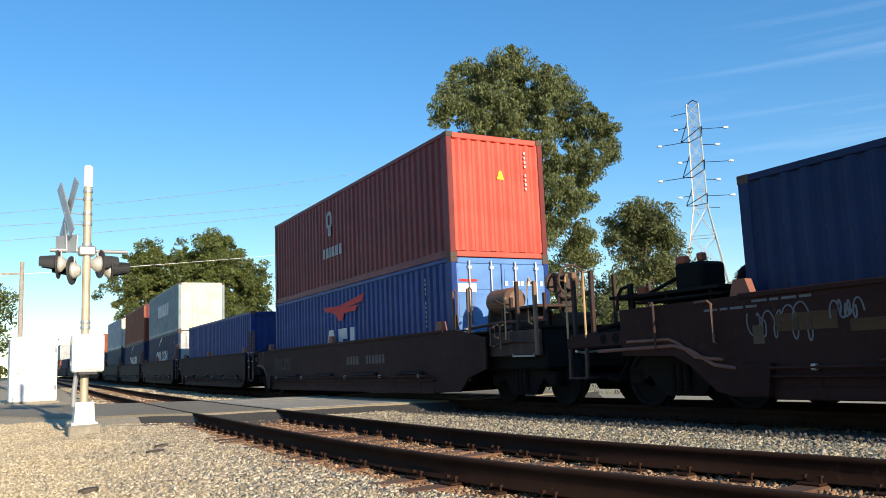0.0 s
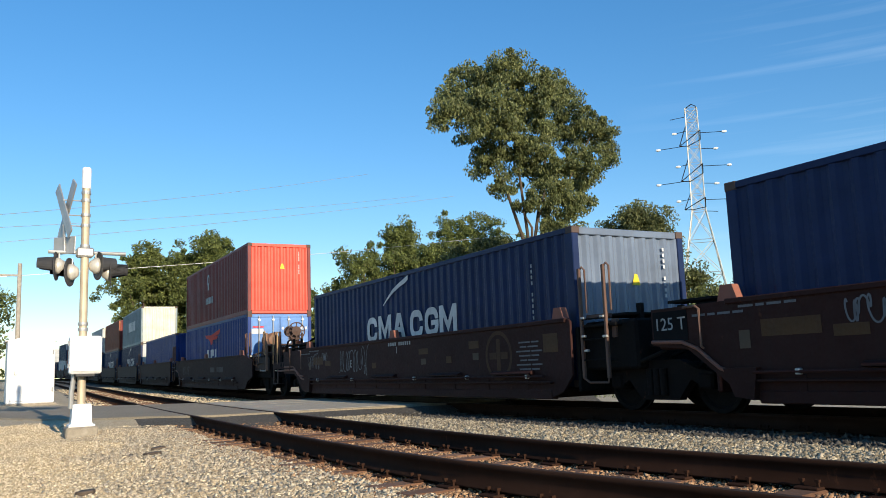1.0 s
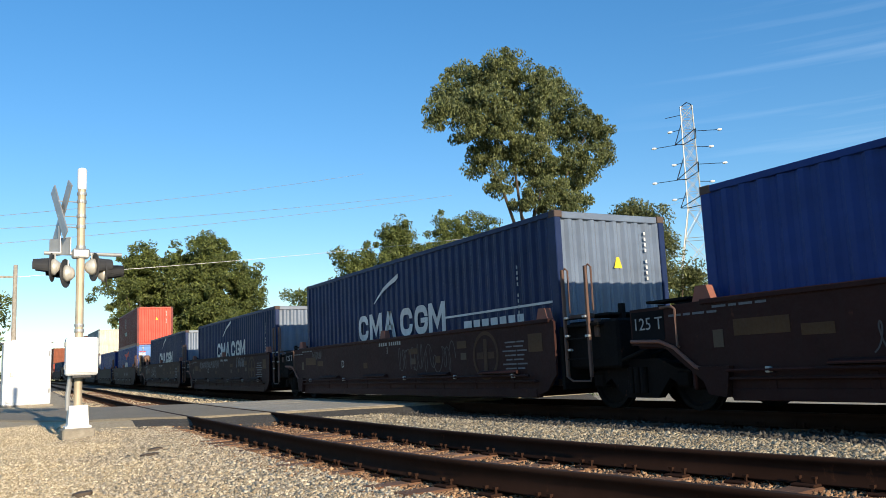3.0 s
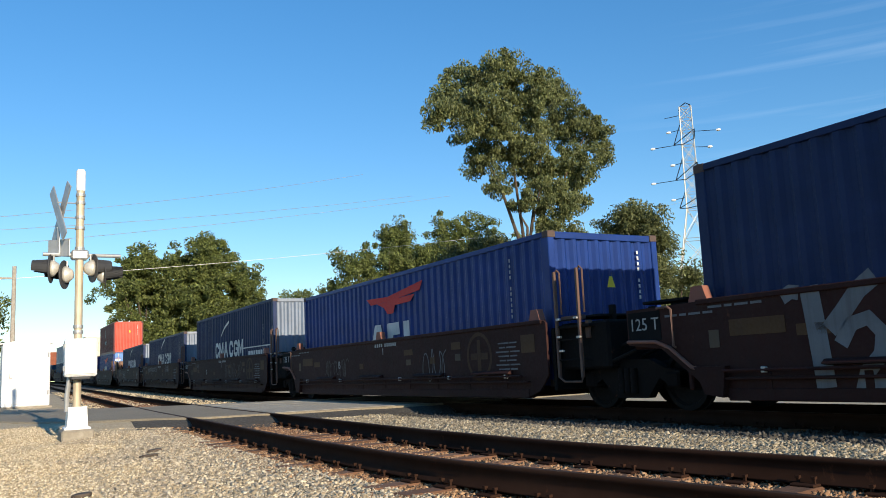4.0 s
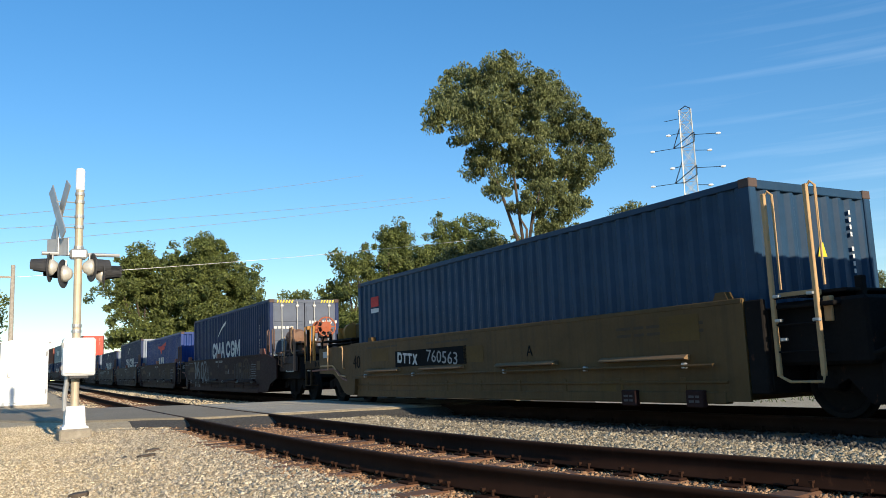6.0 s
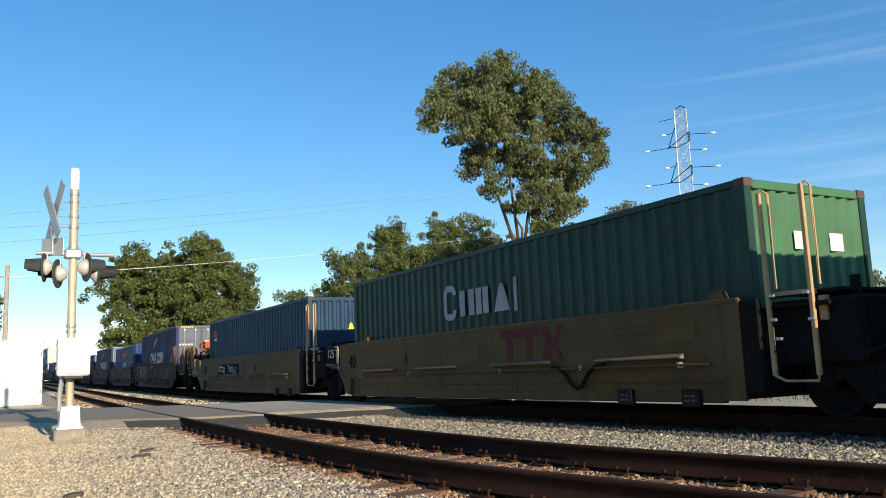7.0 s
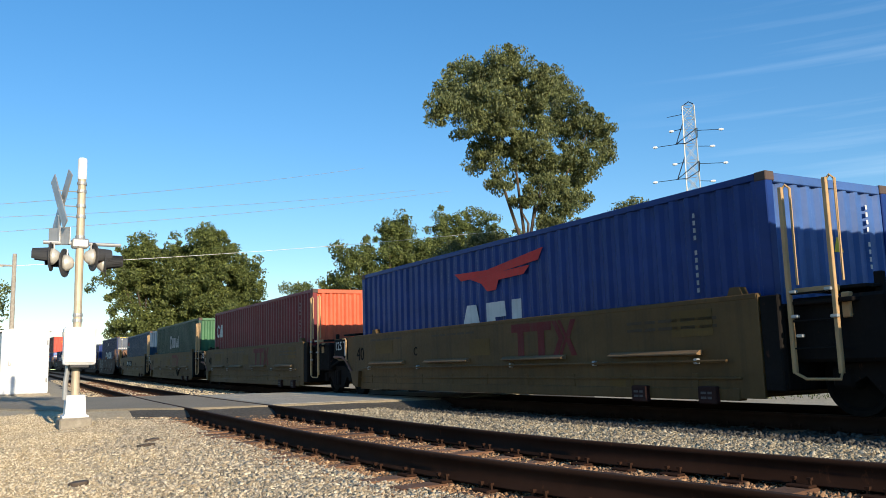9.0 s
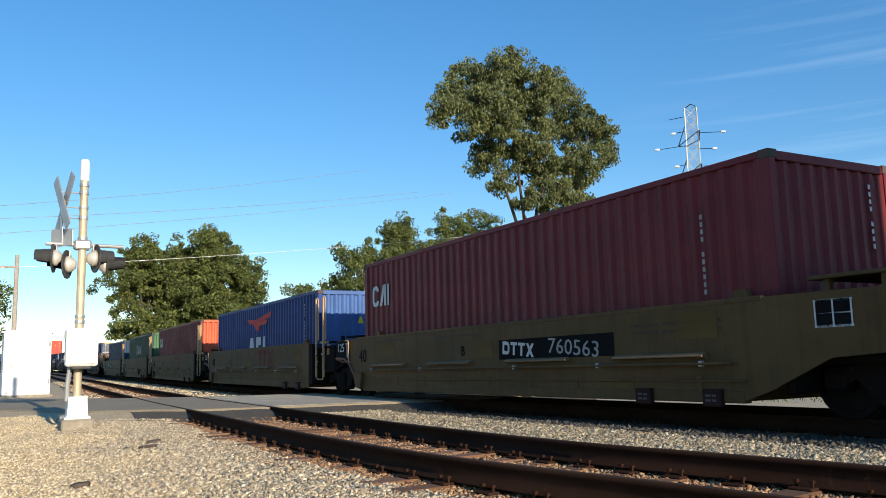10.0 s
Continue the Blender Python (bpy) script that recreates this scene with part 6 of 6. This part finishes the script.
part("logo_bar", pieces("door_line", lambda bm: [box(bm, -0.006, 0, y - 0.05, y + 0.05, -0.04, 0.04) for y in (-0.24, -0.1, 0.04, 0.18, 0.32)], M_WHITE), t, pose(-CL / 2, 0.7, 1.95))
part("mark_bar", pieces("door_marks2", lambda bm: [box(bm, -0.006, 0, y - 0.035, y + 0.035, -0.05, 0.05) for y in (-0.5, -0.32, -0.23, -0.14, -0.05, 0.1, 0.24, 0.33, 0.42)], M_WHITE), t, pose(-CL / 2, -0.6, 2.12))
for y in (-0.82, 0.72):
    part("warning_stripe", pieces("warning_stripes", lambda bm: [prism(bm, [(a, 0), (a + 0.05, 0), (a + 0.02, 0.09), (a - 0.03, 0.09)], -0.006, 0.0, "yz") for a in (-0.3, -0.2, -0.1, 0.0, 0.1, 0.2)], M_WARN), t, pose(-CL / 2 + 0.01, y, 2.78))

# five yellow units
yellow = [(-80.3, "coupler", "joint", "A", False, 1), (-95.82, "joint", "joint", "E", True, 0), (-111.27, "joint", "joint", "D", True, 0), (-127.05, "joint", "joint", "C", True, 0), (-142.6, "joint", "coupler", "B", False, 2)]
for u0, fr, re, letter, logo, number in yellow:
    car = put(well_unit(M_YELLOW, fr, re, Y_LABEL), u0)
    yellow_marks(car, letter, logo, number)
t = put(container("dull steel-blue container with a small red and white mark", C_STEEL), -80.3, BASE)
on_side(t, "logo_mark", pieces("small_mark", panel_mesh(0.44, 0.24), M_REDLOGO), 5.1, 2.05)
on_side(t, "logo_bar", pieces("small_mark_bar", panel_mesh(0.44, 0.10), M_WHITE), 5.1, 1.84)
end_marks(t, 2.591)
# end panel: the same green lightened, sunlight included in its colour
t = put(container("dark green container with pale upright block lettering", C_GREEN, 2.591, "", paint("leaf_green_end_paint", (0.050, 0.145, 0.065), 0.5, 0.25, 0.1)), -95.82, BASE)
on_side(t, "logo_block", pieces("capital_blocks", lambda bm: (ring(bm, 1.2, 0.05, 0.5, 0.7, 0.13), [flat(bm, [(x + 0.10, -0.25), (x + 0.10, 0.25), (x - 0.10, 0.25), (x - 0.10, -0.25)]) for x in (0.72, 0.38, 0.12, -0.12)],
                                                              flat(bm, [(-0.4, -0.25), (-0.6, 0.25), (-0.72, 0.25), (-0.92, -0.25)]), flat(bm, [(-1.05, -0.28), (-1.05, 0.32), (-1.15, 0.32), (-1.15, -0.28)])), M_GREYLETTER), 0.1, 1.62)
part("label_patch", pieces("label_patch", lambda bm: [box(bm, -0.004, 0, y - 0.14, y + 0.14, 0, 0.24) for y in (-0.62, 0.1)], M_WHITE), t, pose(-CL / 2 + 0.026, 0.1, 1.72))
# orange end colour: the side's dark red with the sun painted in
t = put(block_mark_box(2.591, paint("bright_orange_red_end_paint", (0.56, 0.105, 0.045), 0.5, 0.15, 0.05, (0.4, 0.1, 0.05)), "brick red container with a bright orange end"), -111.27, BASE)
# paler blue of this end holds the light that falls on it
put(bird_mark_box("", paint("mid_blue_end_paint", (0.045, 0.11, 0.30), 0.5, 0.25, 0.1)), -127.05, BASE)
put(block_mark_box(2.896, C_MAROON, "maroon corrugated container with upright white marks"), -142.6, BASE)

# the car that follows
car = put(well_unit(M_YELLOW, "coupler", "joint", Y_LABEL), -162.3)
put(bird_mark_box("", C_BLUE), -162.3, BASE)
put(container("blue container stacked on another", C_BLUE), -162.3, BASE + 2.60)
SPEED = 15.512


# ---- scraps on the gravel ----
def scrap(x, y, turn, size):
    m = pose(x, y, float(rough_ground(x, y)) + 0.028, 4, -6, turn)
    bm = bmesh.new()
    prism(bm, [(-size, -0.04), (-size * 0.3, -0.07), (size, -0.05), (size * 0.9, 0.03), (size * 0.1, 0.06), (-size * 0.8, 0.05)], -0.022, 0.018, "xy")
    bmesh.ops.bevel(bm, geom=bm.edges[:], offset=0.008, segments=1, affect="EDGES")
    thing("wood_scrap", "dark splintered scrap of timber lying on the gravel", "scrap", "timber scraps", m=m, me=mesh_of("wood_scrap", bm, M_BARKDARK))


scrap(-8.48, 1.00, 60, 0.09)
scrap(-11.3, 2.12, 35, 0.14)
scrap(-12.2, 2.36, 80, 0.10)


# ---- level crossing signal ----
def signal():
    sx, sy = -16.5, 1.83
    sz = float(ground_z(sx, sy))
    s = thing("crossing_signal", "silver level crossing signal mast with crossbuck and hooded lamps", "crossing signal", m=pose(sx, sy, sz, 0, 0, 0))
    part("foundation", shared("foundation", lambda bm: (chamfer_box(bm, -0.28, 0.28, -0.27, 0.27, -0.3, 0.20, 0.03),), M_CONCRETE), s, label="tan concrete foundation block")
    part("base_casting", shared("base_casting", lambda bm: (prism(bm, [(-0.20, 0.20), (0.20, 0.20), (0.17, 0.28), (0.155, 0.60), (-0.155, 0.60), (-0.17, 0.28)], -0.17, 0.17, "yz"), chamfer_box(bm, -0.21, 0.21, -0.22, 0.22, 0.195, 0.24, 0.01), chamfer_box(bm, 0.16, 0.19, -0.12, 0.12, 0.3, 0.54, 0.01)), M_CABINET), s)
    part("mast", shared("mast", lambda bm: (tube(bm, [(0, 0, 0.5), (0, 0, 4.92)], 0.072, 16),), M_MAST), s, label="round aluminium mast with bands")
    part("mast_cap", shared("mast_cap", lambda bm: (lathe(bm, [(0.080, 4.60), (0.082, 4.98), (0.065, 5.01)], 16, "z"),), M_CABINET), s)
    part("cable_pipe", shared("cable_pipe", lambda bm: (tube(bm, [(0.02, -0.17, 0.52), (0.02, -0.17, 0.8), (0.02, -0.13, 1.15)], 0.045, 10),), M_GALV), s)
    band = shared("mast_band", lambda bm: (lathe(bm, [(0.084, -0.03), (0.087, 0.0), (0.084, 0.03)], 16, "z"),), M_GALV)
    for z in (4.52, 4.37, 4.09, 3.89, 3.50, 2.05, 1.95):
        part("mast_band", band, s, pose(0, 0, z))
    c = part("control_box", shared("control_box", lambda bm: (chamfer_box(bm, -0.14, 0.14, -0.27, 0.27, 1.14, 1.82, 0.03),), M_CABINET), s, pose(0.16, 0.03, 0), label="white enamelled control box")
    part("box_door", shared("box_door", lambda bm: (chamfer_box(bm, 0.13, 0.165, -0.245, 0.245, 1.18, 1.80, 0.012),), M_CABINET), c)
    part("hinge", pieces("box_hinge", lambda bm: [tube(bm, [(0.12, -0.285, z), (0.12, -0.285, z + 0.08)], 0.02, 8) for z in (1.25, 1.65)], M_GALV), c)
    part("vent", shared("box_vent", lambda bm: (chamfer_box(bm, -0.10, 0.12, -0.16, 0.16, 1.09, 1.14, 0.01),), M_LAMPBLACK), c)
    # crossbuck seen almost edge-on
    buck = part("crossbuck", shared("crossbuck_hub", lambda bm: (tube(bm, [(0, -0.04, 0), (0, 0.04, 0)], 0.05, 10),), M_GALV), s, pose(0.0, -0.35, 4.16, 0, 0, 14), label="grey-backed crossbuck boards")
    for a in (36, -36):
        part("crossbuck_blade", shared("crossbuck_blade", lambda bm: (chamfer_box(bm, -0.115, 0.115, -0.012, 0.012, -0.61, 0.61, 0.006),), M_GALV), buck, pose(0, 0.03 if a > 0 else -0.03, 0, 0, a, 0))
    part("track_plate", shared("track_plate", lambda bm: (chamfer_box(bm, -0.24, 0.24, -0.01, 0.01, -0.16, 0.16, 0.006), chamfer_box(bm, -0.03, 0.03, -0.03, -0.01, -0.1, 0.4, 0.005)), M_GALV), buck, pose(0, 0, -0.66, 0, 0, 30))
    for z in (4.38, 4.10, 3.90):
        part("bracket_arm", shared("bracket_arm", lambda bm: (tube(bm, [(0, 0, 0), (0, -0.40, 0)], 0.012, 6),), M_GALV), s, pose(0, 0, z - 0.02))
    part("cross_arm", shared("cross_arm", lambda bm: (tube(bm, [(0.0, -0.62, 0), (0.0, 0.72, 0)], 0.035, 10), chamfer_box(bm, -0.11, 0.11, -0.15, 0.15, -0.09, 0.09, 0.03)), M_GALV), s, pose(0, 0, 3.38))

    def lamp_back(bm):
        lathe(bm, [(0.02, -0.17), (0.10, -0.15), (0.17, -0.06), (0.18, 0.0)], 20, "y")

    def disc(bm):
        lathe(bm, [(0.30, 0.0), (0.305, 0.012), (0.30, 0.024)], 24, "y")

    def hood(bm):
        n = 14
        rows = []
        for d, dr in ((0.024, 0.0), (0.36, 0.03)):
            rows.append([bm.verts.new(((0.20 - dr * 1.6) * math.cos(a), d, (0.20 - dr * 1.6) * math.sin(a) + dr)) for a in [math.radians(-30 + 240 * k / n) for k in range(n + 1)]])
        for a in range(n):
            bm.faces.new((rows[0][a], rows[0][a + 1], rows[1][a + 1], rows[1][a]))
        bmesh.ops.solidify(bm, geom=bm.faces[:], thickness=0.008)
    for y, dy, x, rz in ((-0.47, 0.04, 0.0, 165), (-0.24, -0.22, -0.02, 155), (0.22, 0.08, 0.05, 12), (0.45, -0.20, -0.05, -8)):
        l = part("lamp", shared("lamp_back", lamp_back, M_ALU, True), s, pose(x, y, 3.10 + dy * 0.4, 0, 0, rz) @ Matrix.Scale(0.88, 4), label="hooded crossing lamp with a silver back")
        part("lamp_disc", shared("lamp_disc", disc, M_LAMPBLACK), l)
        part("lamp_hood", shared("lamp_hood", hood, M_LAMPBLACK), l)
        part("lamp_lens", shared("lamp_lens", lambda bm: lathe(bm, [(0.15, 0.02), (0.10, 0.045), (0.03, 0.055)], 16, "y"), M_LENS), l)
        part("lamp_hanger", shared("lamp_hanger", lambda bm: tube(bm, [(0, -0.04, 0.28), (0, -0.04, 0.16)], 0.02, 8), M_GALV), l)
    return s


signal()

# the signal hut beyond the road
hz = float(ground_z(-31, 1.9))
hut = thing("equipment_cabinet", "tall white steel trackside equipment cabinet with a low roof", "cabinet", m=pose(-31, 1.87, hz, 0, 0, 0))
part("body", shared("hut_body", lambda bm: (chamfer_box(bm, -1.5, 0, -0.72, 0.72, 0.06, 2.14, 0.03),), M_CABINET), hut)
part("roof", shared("hut_roof", lambda bm: (prism(bm, [(-0.80, 2.13), (0.80, 2.13), (0.80, 2.16), (0.05, 2.27), (-0.05, 2.27), (-0.80, 2.16)], -1.55, -0.02, "yz"),), M_GALV), hut)
part("door", shared("hut_door", lambda bm: (chamfer_box(bm, 0.0, 0.03, -0.62, 0.62, 0.14, 2.04, 0.012),), M_CABINET), hut)
part("plinth", shared("hut_plinth", lambda bm: (chamfer_box(bm, -1.56, 0.06, -0.80, 0.80, -0.3, 0.06, 0.02),), M_CONCRETE), hut)
part("handle", shared("hut_handle", lambda bm: (chamfer_box(bm, 0.03, 0.06, -0.50, -0.42, 1.0, 1.16, 0.01),), M_GALV), hut)
for z in (0.5, 1.75):
    part("hinge", shared("hut_hinge", lambda bm: (tube(bm, [(0.02, 0.66, -0.08), (0.02, 0.66, 0.08)], 0.025, 8),), M_GALV), hut, pose(0, 0, z))

# timber pole in the distance
pole = thing("utility_pole", "grey timber utility pole with a small cross bar", "utility pole", m=pose(-60, 2.76, -0.6))
part("pole_shaft", shared("pole_shaft", lambda bm: (tube(bm, [(0, 0, -0.5), (0, 0, 9.0)], 0.17, 10, 0.13),), M_POLEWOOD), pole)
part("cross_bar", shared("pole_bar", lambda bm: (chamfer_box(bm, -0.05, 0.05, -1.2, 0.1, 8.15, 8.27, 0.01),), M_POLEWOOD), pole)


# ---- lattice pylon ----
def pylon():
    p = thing("transmission_tower", "pale steel lattice transmission tower with six cross arms", "pylon", m=pose(-95, 104.4, -0.8, 0, 0, -48))
    H = 43.8

    def half(z):
        return 0.95 + 0.15 * (43 - z) / 17.5 if z > 25.5 else 1.1 + 0.172 * (25.5 - z)

    lv = [0, 8, 15, 20.5, 25.5, 28.3, 31.0, 33.6, 36.4, 38.9, 41.0, 43]
    corners = [(1, 1), (-1, 1), (-1, -1), (1, -1)]
    for sx_, sy_ in corners:
        part("leg", shared("leg%d%d" % (sx_, sy_), lambda bm: tube(bm, [(sx_ * half(z), sy_ * half(z), z) for z in lv], 0.10, 6), M_ALU), p)
    for i, (a, b) in enumerate(zip(lv, lv[1:])):
        for k in range(4):
            p0, p1 = corners[k], corners[(k + 1) % 4]
            for d, (q0, q1) in enumerate(((p0, p1), (p1, p0))):
                part("brace", shared("brace%d_%d_%d" % (i, k, d), lambda bm: tube(bm, [(q0[0] * half(a), q0[1] * half(a), a), (q1[0] * half(b), q1[1] * half(b), b)], 0.05, 5), M_ALU if k % 2 else M_GALV), p)
            part("brace", shared("girt%d_%d" % (i, k), lambda bm: tube(bm, [(p0[0] * half(b), p0[1] * half(b), b), (p1[0] * half(b), p1[1] * half(b), b)], 0.05, 5), M_GALV), p)
    part("peak", shared("peak", lambda bm: tube(bm, [(0.9, -1.0, 41.8), (0.9, -1.0, 42.9), (0.6, 0.1, 43.7), (0.6, 0.75, 43.3), (0.9, 0.95, 42.3)], 0.09, 5), M_BLACKSTEEL), p)
    # slender arms at three levels with pale insulators at their tips
    arms = [(4.97, 38.4), (3.43, 35.7), (5.33, 32.7), (3.15, 29.8), (5.14, 27.0), (2.97, 25.1), (-2.98, 38.9), (-5.77, 36.4), (-2.74, 33.2), (-6.09, 30.4), (-3.08, 27.3), (-3.5, 41.4)]
    for i, (y, z) in enumerate(arms):
        s = 1 if y > 0 else -1
        a = part("cross_arm", shared("pylon_arm%d" % i, lambda bm: tube(bm, [(0.5, s * 1.0, z + 0.25), (0.5, y, z)], 0.055, 5), M_BLACKSTEEL), p)
        if i not in (5, 11):
            part("insulator", shared("insulator", lambda bm: lathe(bm, [(0.06, -0.42), (0.17, -0.3), (0.22, 0.0), (0.17, 0.3), (0.06, 0.42)], 10, "y"), M_CABINET), a, pose(0.5, y, z))
    # skewed outrigger frames of each level
    for i, (zl, zr, yl) in enumerate(((36.5, 38.9, -2.25), (30.5, 33.2, -2.4), (25.7, 27.5, -2.2))):
        for k, pts in enumerate(([(1.2, yl, zl), (1.2, 1.2, zr)], [(1.2, yl, zl), (1.0, -1.1, zr + 0.9)], [(1.2, 1.2, zr), (1.2, 1.15, zr - 1.6), (1.2, -0.9, zl - 0.1), (1.2, yl, zl)])):
            part("outrigger", shared("outrigger%d_%d" % (i, k), lambda bm: tube(bm, pts, 0.075, 5), M_BLACKSTEEL), p)


pylon()


# ---- overhead wires ----
def wire(a, b, sag, r=0.016):
    a, b = Vector(a), Vector(b)
    bm = bmesh.new()
    tube(bm, [a.lerp(b, k / 24) - Vector((0, 0, sag * 4 * (k / 24) * (1 - k / 24))) for k in range(25)], r, 5)
    thing("overhead_wire", "thin dark overhead wire against the sky", "wire", "overhead wires", me=mesh_of("overhead_wire", bm, M_GALV))


for a, b in (((-60, 1.74, 11.84), (-75, 29.68, 19.58)), ((-60, 1.77, 10.98), (-75, 34.52, 17.85)), ((-60, 1.8, 10.01), (-75, 38.39, 17.92)), ((-60, 8.71, 8.4), (-60, 41.98, 12.43)), ((-70, 59.8, 16.22), (-95, 103.9, 26.41))):
    a, b = Vector(a), Vector(b)
    wire(a + (a - b) * 0.25, b + (b - a) * (0.25 if b.x > -90 else 0.0), 0.4)


def motions():
    for ob, u0, z in MOVING:
        rows = []
        for k in range(21):
            x, y, rz_, a = on_track(u0 + SPEED * k * 0.5)
            slope = (on_track(u0 + SPEED * k * 0.5 + 6)[2] - on_track(u0 + SPEED * k * 0.5 - 6)[2]) / 12
            rows.append((k * 0.5, pose(x, y, rz_, 0, 0, 180 - math.degrees(a)) @ pose(0, 0, 0, 0, -math.degrees(math.atan(slope)), 0) @ pose(0, 0, z)))
        walk(ob, rows)
        # the wheels of the cars that pass close by roll along
        if ob.name.startswith("well_car") and -170 < u0 < 25:
            for truck_part in ob.children:
                if truck_part.name.startswith("truck"):
                    for w in truck_part.children:
                        if w.name.startswith("wheelset"):
                            at = w.matrix_basis.translation.copy()
                            walk(w, [(k / 30, Matrix.Translation(at) @ Matrix.Rotation(SPEED / 0.42 * k / 30, 4, "Y")) for k in range(301)])


motions()
